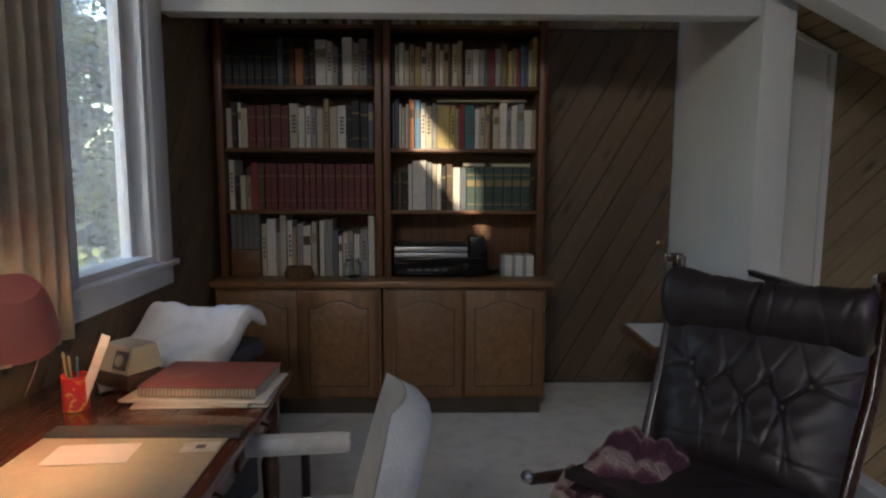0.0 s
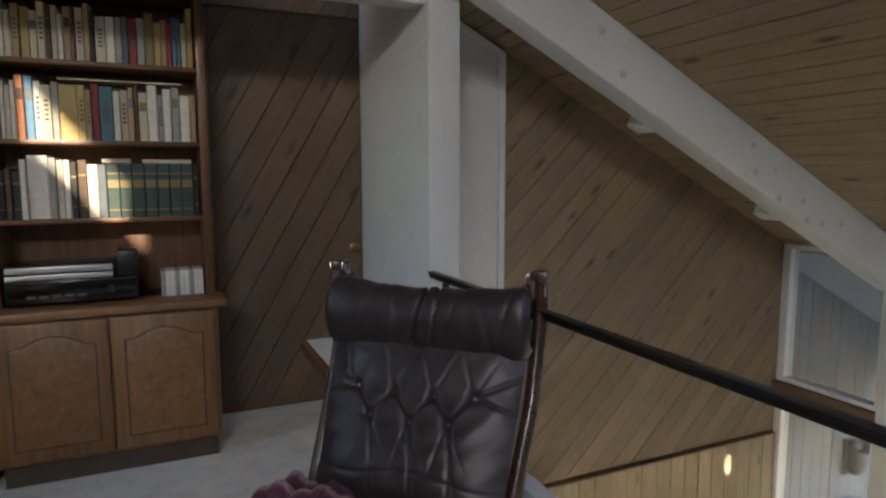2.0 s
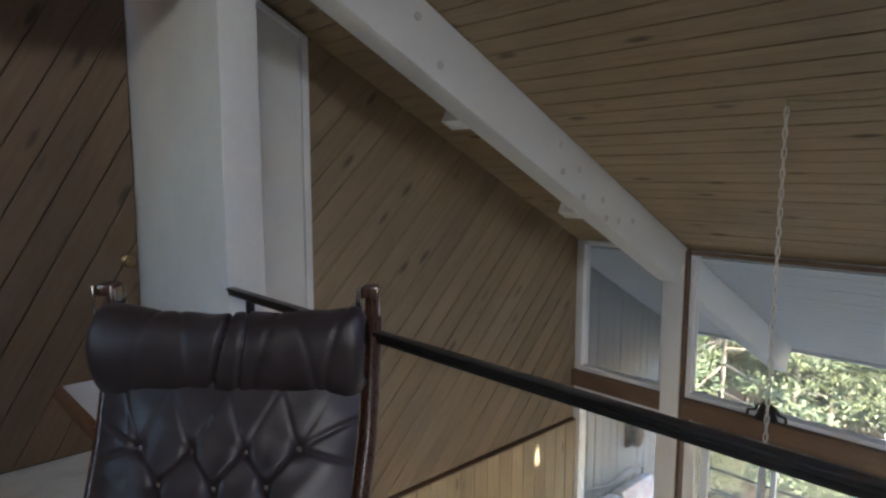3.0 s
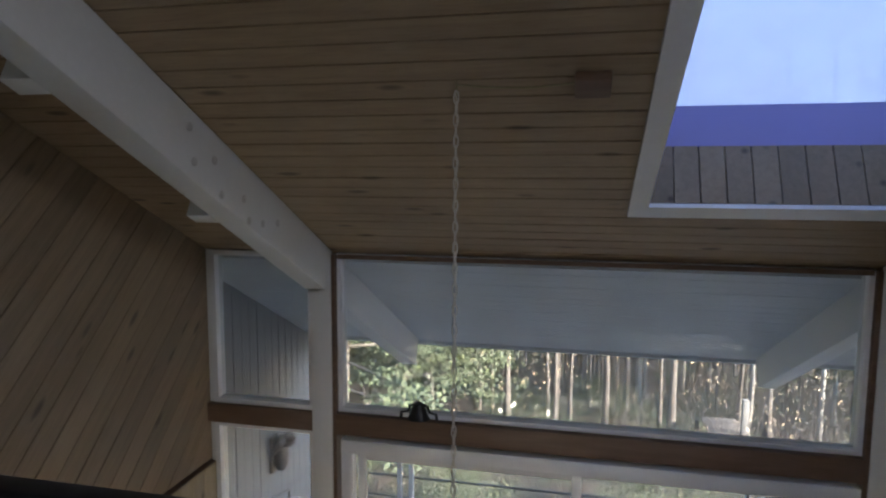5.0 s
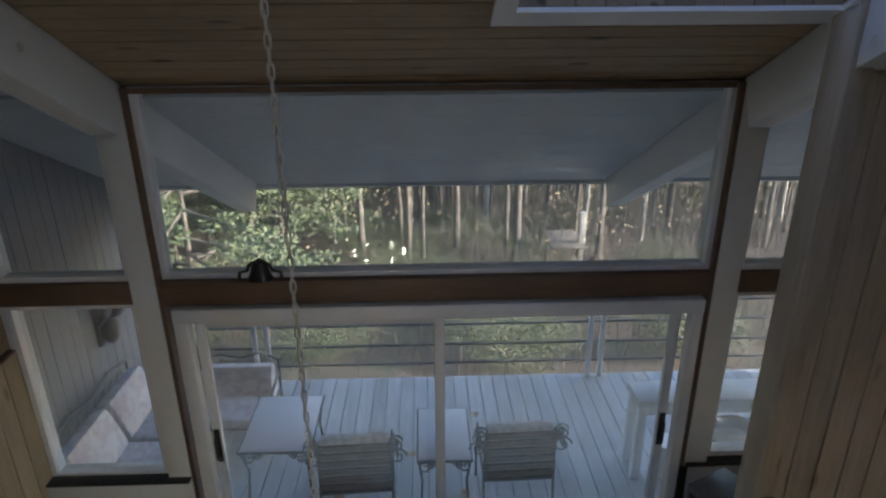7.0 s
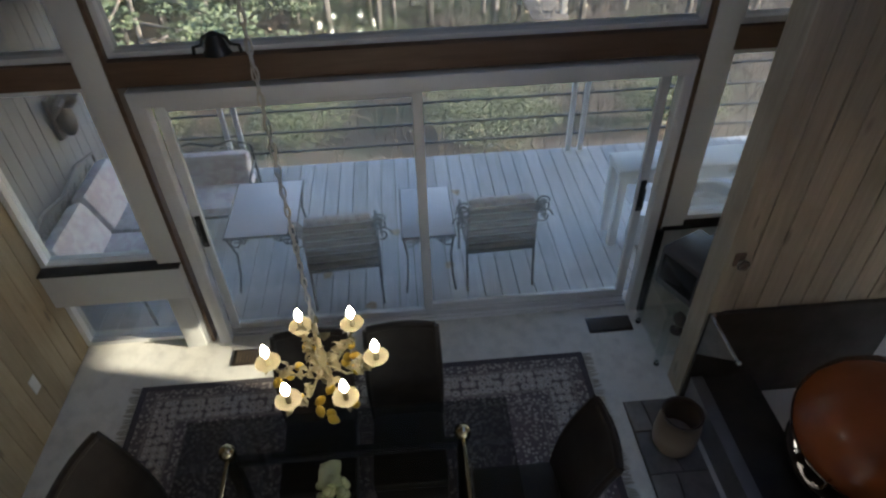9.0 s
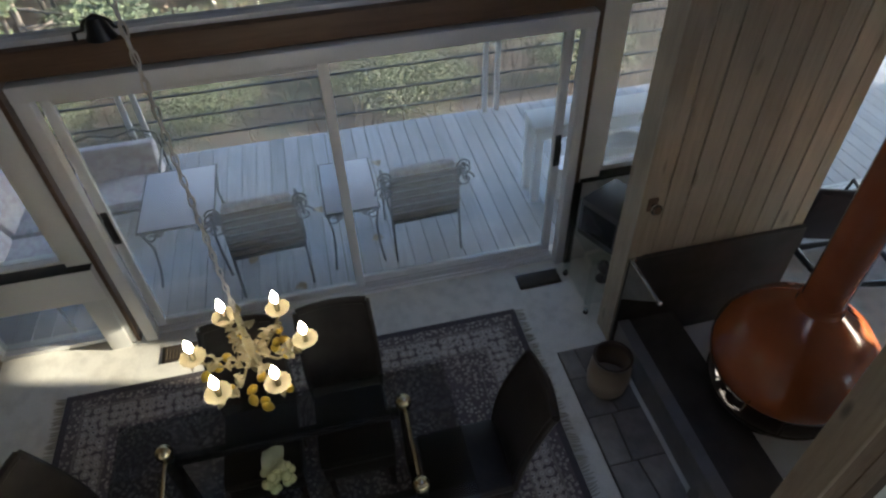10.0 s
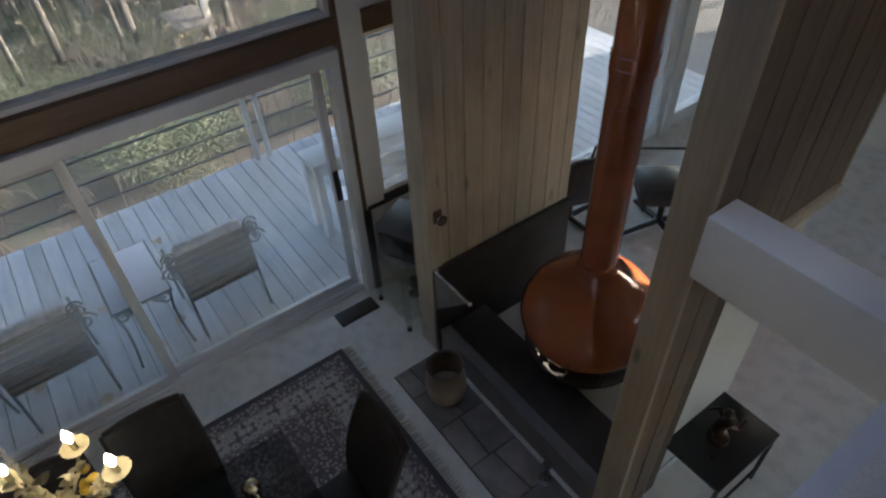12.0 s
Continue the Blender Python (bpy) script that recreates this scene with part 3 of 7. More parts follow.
structure("edge_trim", Shape().box(WX - 0.045, WX - 0.004, 0.75, 3.99, 0.812, 0.842).box(WX - 0.055, WX + 0.08, 0.708, 0.733, F, 0.84).box(WX - 0.055, WX + 0.08, 4.002, 4.028, F, 0.84), BROWN, "thin brown stained edge of the window bay", "trim")
structure("wall_under_windows", Shape().box(WX, WX + 0.1, 4.18, 5.0, -1.98, -1.70).box(WX - 0.005, WX + 0.1, 4.96, 5.0, F, 0.85).box(WX, WX + 0.1, -6.2, 0.556, F, -2.38).box(WX, WX + 0.1, -0.6, 0.556, -2.38, -1.66).box(WX, WX + 0.1, -6.2, 0.556, 0.845, 1.0).box(WX, WX + 0.1, -2.95, -0.6, 0.4, 0.845).box(WX, WX + 0.1, -6.2, -2.95, 0.4, 0.845),
          WHITE, "white panels under and between the windows", "wall")
bs = thing("boxed_sill", "cream boxed sill with dark capping under the window", "sill", kind="structure")
part("box", Shape().box(WX - 0.10, WX - 0.002, 4.035, 4.96, -1.985, -1.700, b=0.006), WHITE, bs)
part("capping", Shape().box(WX - 0.112, WX - 0.002, 4.03, 4.96, -1.698, -1.682, b=0.004), BLACK, bs, "dark capping")
part("leg", Shape().box(WX - 0.095, WX - 0.064, 4.06, 4.2, F, -1.987, b=0.004), WHITE, bs)
structure("sill_capping", Shape().box(WX - 0.08, WX - 0.002, -0.6, 0.554, -1.70, -1.675, b=0.004).box(WX - 0.085, WX - 0.061, 0.50, 0.706, -1.70, -1.675, b=0.004).box(WX - 0.085, WX - 0.058, 0.69, 0.745, F, -1.702, b=0.004), BLACK, "dark capping under the narrow window", "sill")

# sliding glass doors
sl = thing("door_1", "white framed sliding glass doors to the deck", "sliding door", kind="structure")
OY0, OY1, OT = 0.75, 3.96, -0.44
cs = Shape().box(WX - 0.08, WX - 0.0, OY0, OY0 + 0.07, F, OT, b=0.006).box(WX - 0.08, WX, OY1 - 0.085, OY1, F, OT, b=0.006).box(WX - 0.085, WX, OY0, OY1, OT - 0.09, OT + 0.003, b=0.006)
part("casing", cs, TRIM, sl)
part("track", Shape().box(WX - 0.02, WX + 0.12, OY0 + 0.07, OY1 - 0.085, F, F + 0.025).box(WX + 0.0, WX + 0.012, OY0 + 0.07, OY1 - 0.085, F + 0.025, F + 0.04).box(WX + 0.06, WX + 0.072, OY0 + 0.07, OY1 - 0.085, F + 0.025, F + 0.04), TRIM, sl)
part("head", Shape().box(WX + 0.001, WX + 0.12, OY0 + 0.07, OY1 - 0.085, OT - 0.09, OT - 0.005), TRIM, sl)
for (a, b, x, nm) in ((0.82, 2.40, WX + 0.07, "moving"), (2.335, 3.875, WX + 0.015, "fixed")):
    d = Shape().box(x, x + 0.04, a, a + 0.06, F + 0.04, OT - 0.09, b=0.004).box(x, x + 0.04, b - 0.06, b, F + 0.04, OT - 0.09, b=0.004).box(x, x + 0.04, a + 0.06, b - 0.06, F + 0.04, F + 0.095, b=0.004).box(x, x + 0.04, a + 0.06, b - 0.06, OT - 0.17, OT - 0.09, b=0.004)
    leaf = part("door_leaf", d, TRIM, sl)
    p = part("pane", Shape().box(x + 0.017, x + 0.023, a + 0.06, b - 0.06, F + 0.095, OT - 0.17), PANE, leaf, "clear glass pane")
    p.visible_shadow = False
    hy = a + 0.03 if nm == "moving" else b - 0.03
    part("handle", Shape().box(x - 0.012, x, hy - 0.02, hy + 0.02, -1.62, -1.36, b=0.004).tube([(x - 0.012, hy, -1.59), (x - 0.05, hy, -1.57), (x - 0.05, hy, -1.41), (x - 0.012, hy, -1.39)], 0.008, 8), BLACK, leaf, "black pull handle")

# west window
w1 = thing("window_9", "white framed tall loft window above the desk", "window", kind="structure")
part("window_frame", Shape().box(0.21, LX + 0.0, WY0, WY0 + 0.03, WZ0, WZ1).box(0.21, LX, WY1 - 0.03, WY1, WZ0, WZ1).box(0.21, LX, WY0 + 0.03, WY1 - 0.03, WZ1 - 0.03, WZ1).box(0.21, LX, WY0 + 0.03, WY1 - 0.03, WZ0, WZ0 + 0.03)
     .box(0.24, 0.28, WY0 + 0.03, WY0 + 0.075, WZ0 + 0.03, WZ1 - 0.03).box(0.24, 0.28, WY1 - 0.075, WY1 - 0.03, WZ0 + 0.03, WZ1 - 0.03), TRIM, w1)
part("casing", Shape().box(LX, LX + 0.022, WY0 - 0.15, WY0, WZ0 - 0.08, WZ1 + 0.1, b=0.004).box(LX, LX + 0.022, WY1, WY1 + 0.15, WZ0 - 0.08, WZ1 + 0.1, b=0.004).box(LX, LX + 0.022, WY0, WY1, WZ1, WZ1 + 0.1, b=0.004), TRIM, w1)
part("window_sill", Shape().box(LX - 0.01, LX + 0.05, WY0 - 0.16, WY1 + 0.16, WZ0 - 0.03, WZ0, b=0.004).box(LX, LX + 0.02, WY0 - 0.15, WY1 + 0.15, WZ0 - 0.12, WZ0 - 0.03), TRIM, w1)
p = part("pane", Shape().box(0.255, 0.261, WY0 + 0.03, WY1 - 0.03, WZ0 + 0.03, WZ1 - 0.03), PANE, w1, "clear glass pane")
p.visible_shadow = False

# skylight shaft
sk = thing("skylight", "boarded skylight shaft with a bluish pane and white trim", "skylight", kind="structure")
SKH, SKD = 0.32, 0.235
part("trim", Shape().box(up(SKX0) - 0.09, up(SKX1) + 0.125, SKY0 - 0.018, SKY0, -0.025, -0.003).box(up(SKX0) - 0.09, up(SKX1) + 0.125, SKY1, SKY1 + 0.09, -0.025, -0.003)
     .box(up(SKX1), up(SKX1) + 0.125, SKY0, SKY1, -0.025, -0.003).box(up(SKX0) - 0.09, up(SKX0), SKY0, SKY1, -0.025, -0.003), TRIM, sk, "", CM)
part("shaft", Shape().box(up(SKX0) - 0.02, up(SKX0), SKY0, SKY1, 0.0, SKH + SKD).box(up(SKX0), up(SKX1), SKY0 - 0.02, SKY0, 0.0, SKH).box(up(SKX0), up(SKX1), SKY1, SKY1 + 0.02, 0.0, SKH + SKD), WHITE, sk, "", CM)
for k in range(11):
    y = SKY0 + k * (SKY1 - SKY0) / 11
    part("shaft_board", Shape().box(up(SKX1), up(SKX1) + 0.02, y + 0.003, y + (SKY1 - SKY0) / 11 - 0.003, 0.0, SKH - 0.004), CEDAR, sk, "", CM)
part("shaft_back", Shape().box(up(SKX1) + 0.02, up(SKX1) + 0.04, SKY0, SKY1, 0.0, SKH), GAP, sk, "", CM)
SKYPANE, nt, b = mat_new("skylight_acrylic")
nt.nodes.remove(b)
tl, tr, mx = nt.nodes.new("ShaderNodeBsdfTranslucent"), nt.nodes.new("ShaderNodeBsdfTransparent"), nt.nodes.new("ShaderNodeMixShader")
tl.inputs[0].default_value, tr.inputs[0].default_value = (0.46, 0.47, 0.53, 1), (0.40, 0.41, 0.46, 1)
nt.links.new(ramp(nt, noise_of(nt, coords(nt), 1.2, 3), [(0.3, (0.25,) * 3), (0.8, (0.45,) * 3)]), mx.inputs[0])
nt.links.new(tl.outputs[0], mx.inputs[1])
nt.links.new(tr.outputs[0], mx.inputs[2])
nt.links.new(mx.outputs[0], nt.nodes["Material Output"].inputs[0])
p = part("pane", Shape().box(up(SKX0) - 0.03, up(SKX1) + 0.03, SKY0 - 0.03, SKY1 + 0.03, SKH + SKD, SKH + SKD + 0.008), SKYPANE, sk, "bluish tinted pane", CM)
p.visible_shadow = False
CURB, nt, b = mat_new("blue_acrylic_curb")
b.inputs["Base Color"].default_value = (0.17, 0.165, 0.42, 1)
b.inputs["Roughness"].default_value = 0.4
b.inputs["Transmission Weight"].default_value = 0.35
part("curb", Shape().box(up(SKX1) + 0.003, up(SKX1) + 0.03, SKY0, SKY1, SKH - 0.003, SKH + SKD).box(up(SKX0), up(SKX1), SKY0 - 0.02, SKY0 - 0.002, SKH - 0.003, SKH + SKD), CURB, sk, "deep blue acrylic curb", CM)

# outside: deck, ground
dk = structure("deck_frame", Shape().box(6.72, 9.0, -6.5, 6.5, F - 0.3, F - 0.075), GAP, "joists under the deck", "deck")
y = -4.2
while y < 6.4:
    part("deck_board", Shape().box(-1.13, 1.13, -0.066, 0.066, -0.035, 0.0), DECKW, dk, "", Matrix.Translation((7.87, y, F - 0.04)))
    y += 0.14
# ---- outside ----
def ground_z(x, y):
    z = -3.6 - 4.9 * min(1.0, max(0.0, (x - 9.0) / 26.0)) ** 0.8
    if x < 0:
        z = -2.9
    elif x < 9:
        z = -3.4
    return z + 0.25 * noise.noise(Vector((x * 0.22, y * 0.22, 0))) - (0.5 if x > 60 else 0)


def soil():
    m, nt, b = mat_new("leaf_litter")
    v = coords(nt, world_space=True)
    a, c = noise_of(nt, v, 0.7, 5), noise_of(nt, v, 14.0, 4, 0.7)
    col = ramp(nt, c, [(0.3, (0.035, 0.024, 0.015)), (0.6, (0.095, 0.066, 0.042)), (0.8, (0.17, 0.125, 0.08))])
    col = mix(nt, col, (0.05, 0.07, 0.03), ramp(nt, a, [(0.5, (0, 0, 0)), (0.7, (0.7,) * 3)]))
    nt.links.new(col, b.inputs["Base Color"])
    b.inputs["Roughness"].default_value = 0.95
    bump(nt, b, c, 0.8, 0.05)
    return m


def leafmat(name, a, c):
    m, nt, b = mat_new(name)
    g = nt.nodes.new("ShaderNodeNewGeometry")
    col = ramp(nt, g.outputs["Random Per Island"], [(0.0, a), (1.0, c)])
    nt.links.new(col, b.inputs["Base Color"])
    b.inputs["Roughness"].default_value = 0.6
    b.inputs["Transmission Weight"].default_value = 0.0
    b.inputs["Subsurface Weight"].default_value = 0.0
    return m


SOIL = soil()
BARK = plain("grey_bark", (0.13, 0.11, 0.09), 0.9, 0.0, 0.3, 5.0, 0.8)
BARK_PALE = plain("pale_bark", (0.30, 0.275, 0.235), 0.9, 0.0, 0.25, 5.0, 0.6)
BRUSH = plain("briar_stems", (0.12, 0.10, 0.08), 0.9, 0.0, 0.3, 3.0, 0.2)
GREEN = leafmat("conifer_needles", (0.034, 0.050, 0.022), (0.095, 0.115, 0.048))
BUSHY = leafmat("evergreen_leaves", (0.020, 0.030, 0.012), (0.085, 0.10, 0.032))
RUST = leafmat("dry_leaves", (0.19, 0.12, 0.075), (0.43, 0.33, 0.19))

gx = sorted(set([-400, -150] + [-60 + 3 * i for i in range(20)] + [0, 3, 6, 8.9, 9.1] + [10 + 2.0 * i for i in range(30)] + [80, 120, 200, 400, 900]))
gy = sorted(set([-900, -300, -120] + [-60 + 4 * i for i in range(31)] + [120, 300, 900]))
s = Shape()
s.add([(x, y, ground_z(x, y)) for y in gy for x in gx],
      [(j * len(gx) + i, j * len(gx) + i + 1, (j + 1) * len(gx) + i + 1, (j + 1) * len(gx) + i) for j in range(len(gy) - 1) for i in range(len(gx) - 1)], None, True)
structure("ground", s, SOIL, "woodland floor of brown leaf litter", "ground")


def leaf_cloud(s, rng, n, centre, size, leaf):
    for _ in range(n):
        while True:
            p = Vector((rng.uniform(-1, 1), rng.uniform(-1, 1), rng.uniform(-1, 1)))
            if p.length < 1:
                break
        c = Vector(centre) + Vector((p.x * size[0], p.y * size[1], p.z * size[2]))
        a = Vector((rng.gauss(0, 1), rng.gauss(0, 1), rng.gauss(0, 0.6))).normalized()
        b = a.orthogonal().normalized()
        k = leaf * rng.uniform(0.6, 1.4)
        s.add([c - a * k, c + b * k * 0.45, c + a * k, c - b * k * 0.45], [(0, 1, 2, 3)])


def tree(name, kind, rng, label):
    t = thing(name, label, "tree")
    tall = rng.uniform(11, 15)
    lean = (rng.uniform(-0.5, 0.5), rng.uniform(-0.5, 0.5))
    r0 = rng.uniform(0.055, 0.12)
    pts = [(lean[0] * k * k + rng.uniform(-0.05, 0.05), lean[1] * k * k + rng.uniform(-0.05, 0.05), tall * k) for k in [i / 8 for i in range(9)]]
    pts[0] = (pts[0][0], pts[0][1], -0.3)
    tr = Shape().tube(pts, [r0 * (1.25 if i == 0 else 1) * (1 - 0.85 * i / 8) for i in range(9)], 8)
    cr = Shape()
    low = 0.12 if kind == "conifer" else 0.3
    for i in range(46 if kind == "conifer" else 18):
        k = rng.uniform(low, 0.97)
        z = tall * k
        a = rng.uniform(0, 6.283)
        ln = (2.6 * (1.05 - k) + 0.5) if kind == "conifer" else rng.uniform(0.8, 2.6) * (1.1 - k * 0.5)
        rise = -0.12 if kind == "conifer" else rng.uniform(0.3, 0.9)
        e = (lean[0] * k * k + math.cos(a) * ln, lean[1] * k * k + math.sin(a) * ln, z + ln * rise)
        mid = ((lean[0] * k * k + e[0]) / 2, (lean[1] * k * k + e[1]) / 2, z + ln * rise * 0.35)
        tr.tube([(lean[0] * k * k, lean[1] * k * k, z), mid, e], [0.035, 0.022, 0.006], 5)
        if kind == "conifer":
            for q in (0.45, 0.75, 1.0):
                leaf_cloud(cr, rng, 150, (lean[0] * k * k + math.cos(a) * ln * q, lean[1] * k * k + math.sin(a) * ln * q, z + ln * rise * q), (0.5, 0.5, 0.2), 0.055)
        else:
            for _ in range(3):
                f = (e[0] + rng.uniform(-0.5, 0.5), e[1] + rng.uniform(-0.5, 0.5), e[2] + rng.uniform(0.1, 0.7))
                tr.tube([mid, f], [0.012, 0.003], 4)
            if kind == "leafy":
                leaf_cloud(cr, rng, 60, e, (0.7, 0.7, 0.5), 0.07)
    part("trunk", tr, BARK_PALE if kind == "pale" else BARK, t)
    if cr.v:
        part("crown", cr, GREEN if kind == "conifer" else RUST, t)
    return t


rng = random.Random(4)
kinds = {"conifer": ("conifer", "dark green conifer with drooping boughs in the wood"), "bare": ("bare_tree", "grey leafless tree trunk in the wood"),
         "pale": ("pale_tree", "pale barked leafless tree in the wood"), "leafy": ("rusty_tree", "slender tree with a few rusty leaves")}
protos = {}
for kind, (nm, lab) in kinds.items():
    protos[kind] = [tree(nm, kind, rng, lab) for _ in range(3)]
used = set()


def plant(kind, x, y, scale=1.0):
    src = rng.choice(protos[kind])
    m = Matrix.Translation((x, y, ground_z(x, y))) @ Matrix.Rotation(rng.uniform(0, 6.28), 4, "Z") @ Matrix.Scale(scale, 4)
    if src.name not in used:
        used.add(src.name)
        src.matrix_world = m
        src["group"] = "trees of the wood"
        return
    c = copy_thing(src, m)
    c.scale = (scale,) * 3
    c["group"] = "trees of the wood"


for _ in range(300):
    x = rng.uniform(20, 48)
    y = rng.uniform(-24, 26)
    kind = rng.choice(["bare", "bare", "pale", "leafy", "bare", "leafy"])
    if y > 5 + 0.2 * x - 3 and rng.random() < 0.6:
        kind = "conifer"
    plant(kind, x, y, rng.uniform(0.75, 1.2))
for x, y in ((15, 7.2), (16.5, 9.5), (19, 7.0), (21, 10), (14, 11), (24, 8.5), (30, 2), (34, -3), (27, -9), (36, 5), (40, -1), (38, -8), (33, 9), (44, 4), (31, -13), (43, -12)):
    plant("conifer", x, y, rng.uniform(0.8, 1.1))
for x, y in ((-2.9, 7.5), (-3.6, 6.2), (-3.5, 8.6), (-4.6, 7.4), (-2.8, 9.2), (-4.2, 9.6),  (-3.2, 10.0), (-4.8, 9.0), (-1.4, 10.8), (-5.5, 13.0), (-3.0, 14.0), (-7.0, 11.5), (-2.0, 17.0), (-6.0, 17.5)):
    plant("conifer", x, y, rng.uniform(0.85, 1.15))
# unseen conifer, planted to break up the sun towards the side window
plant("conifer", -1.4, -1.3, 0.62)
for x, y in ((-9, -3), (-7, -9), (-12, -14), (-4, -15), (2, -17), (-15, -8), (5, -20), (-10, -20)):
    plant("bare", x, y, rng.uniform(0.9, 1.2))

s = Shape()
frng = random.Random(9)
for _ in range(1300):
    x, y = frng.uniform(44, 95), frng.uniform(-60, 60)
    z, r = ground_z(x, y) - 0.3, frng.uniform(0.06, 0.15)
    s.tube([(x, y, z), (x + frng.uniform(-0.5, 0.5), y + frng.uniform(-0.5, 0.5), z + frng.uniform(9, 16))], [r, r * 0.4], 5, caps=False)
solid("far_woods", s, BARK, "far leafless wood of many thin trunks", "woods", kind="stuff")
s = Shape()
for _ in range(900):
    x, y = frng.uniform(48, 95), frng.uniform(-60, 60)
    leaf_cloud(s, frng, 26, (x, y, ground_z(x, y) + frng.uniform(1, 12)), (1.6, 1.6, 1.4), 0.2)
solid("far_foliage", s, RUST, "far rusty foliage of the wood", "foliage", kind="stuff")
s = Shape()
for _ in range(1250):
    x, y = frng.uniform(18, 48), frng.uniform(-28, 26)
    leaf_cloud(s, frng, 70, (x, y, ground_z(x, y) + frng.uniform(0.2, 7)), (1.5, 1.5, 1.1), 0.042)
solid("understory_rust", s, RUST, "rusty leafy saplings between the trunks", "saplings", kind="stuff")
s = Shape()
for _ in range(420):
    x, y = frng.uniform(22, 48), frng.uniform(-24, 28)
    leaf_cloud(s, frng, 80, (x, y, ground_z(x, y) + frng.uniform(0.1, 4.0)), (1.3, 1.3, 0.7), 0.042)
for _ in range(900):
    x, y = frng.uniform(-30, -6), frng.uniform(6, 42)
    leaf_cloud(s, frng, 26, (x, y, frng.uniform(-2.5, 10)), (1.1, 1.1, 0.8), 0.11)
solid("understory_green", s, BUSHY, "low evergreen growth and far green boughs", "undergrowth", kind="stuff")
s = Shape()
for _ in range(2600):
    x, y = frng.uniform(13, 40), frng.uniform(-26, 1.5)
    z = ground_z(x, y)
    a = frng.uniform(0, 6.28)
    h = frng.uniform(0.8, 2.6)
    p1 = (x + math.cos(a) * 0.3, y + math.sin(a) * 0.3, z + h * 0.6)
    s.tube([(x, y, z - 0.1), p1, (p1[0] + frng.uniform(-0.7, 0.7), p1[1] + frng.uniform(-0.7, 0.7), z + h)], [0.009, 0.007, 0.003], 4, caps=False)
for _ in range(1300):
    x, y = frng.uniform(10.2, 19), frng.uniform(-14, 12)
    z = ground_z(x, y)
    a, h = frng.uniform(0, 6.28), frng.uniform(0.4, 1.3)
    ox, oy = math.cos(a) * frng.uniform(0.2, 0.8), math.sin(a) * frng.uniform(0.2, 0.8)
    s.tube([(x, y, z - 0.1), (x + ox * 0.4, y + oy * 0.4, z + h * 0.75), (x + ox, y + oy, z + h), (x + ox * 1.7, y + oy * 1.7, z + h * 0.8)], [0.006, 0.005, 0.004, 0.0015], 4, caps=False)
solid("twiggy_brush", s, BRUSH, "pale leafless brush and briars on the slope", "brush", kind="stuff")


def bush(x, y, w, h, rr):
    t = thing("bush", "glossy green evergreen bush on the slope", "bush", Matrix.Translation((x, y, ground_z(x, y))), "bushes")
    tr, cr = Shape(), Shape()
    for _ in range(9):
        a = rr.uniform(0, 6.28)
        e = (math.cos(a) * w * rr.uniform(0.3, 0.8), math.sin(a) * w * rr.uniform(0.3, 0.8), h * rr.uniform(0.5, 1))
        tr.tube([(0, 0, -0.1), (e[0] * 0.4, e[1] * 0.4, e[2] * 0.5), e], [0.03, 0.02, 0.006], 5)
        leaf_cloud(cr, rr, 1300, e, (w * 0.6, w * 0.6, h * 0.38), 0.019)
    part("stems", tr, BARK, t)
    part("leaves", cr, BUSHY, t)


brr = random.Random(12)
for x, y, w, h in ((13.5, 4.4, 1.3, 1.5), (12.6, 1.0, 1.2, 1.3), (14.5, 0.6, 1.3, 1.4), (16.5, 6.0, 1.6, 1.8), (18, 2.6, 1.8, 1.4), (21, -0.5, 2.2, 1.5), (13.0, -2.2, 1.1, 1.2), (22, 4, 2.0, 1.5), (25, 1, 2.2, 1.6), (19.5, -4.5, 1.6, 1.3), (27, -3, 2.2, 1.5), (14.2, 7.0, 1.4, 1.7)):
    bush(x, y, w * 0.85, h * 0.5, brr)

# a small open shelter far down the slope
t = thing("garden_shelter", "small pale open shelter down in the wood", "shelter", Matrix.Translation((20, -2.05, -5.9)))
part("post", Shape().box(-0.08, 0.08, -0.08, 0.08, -0.6, 1.6, b=0.01), BARK_PALE, t)
part("top", Shape().box(-0.4, 1.1, -0.1, 0.9, 0.62, 0.67, b=0.01), BRUSH, t)
for px, py in ((1.0, 1.0), (-0.3, 1.0)):
    part("leg", Shape().box(px - 0.05, px + 0.05, py - 0.05, py + 0.05, -1.0, 0.6), BARK, t)

WINGPAINT = plain("wing_paint", (0.155, 0.165, 0.18), 0.7, 0.0, 0.12, 3.0, 0.2)
# wing of the house beside the deck
wg = structure("wall_wing", Shape().box(6.77, 9.5, 5.32, 5.6, F - 0.3, roof(8) + 0.4), GAP, "grey board wall of the wing beside the deck", "wall")
planks(wg, "board", [(6.77, F - 0.1), (9.5, F - 0.1), (9.5, 0.3), (6.77, 0.75)], (1, 0, 0), (0, 0, 1), WINGPAINT, 0.14, 90, origin=(0, 5.32, 0), seed=20)
part("corner_board", Shape().box(9.5, 9.54, 5.28, 5.6, F - 0.3, 0.3), TRIM, wg)
t = thing("wall_ornament", "dark carved wooden ornament hung on the board wall", "ornament", Matrix.Translation((8.07, 5.28, -1.36)))
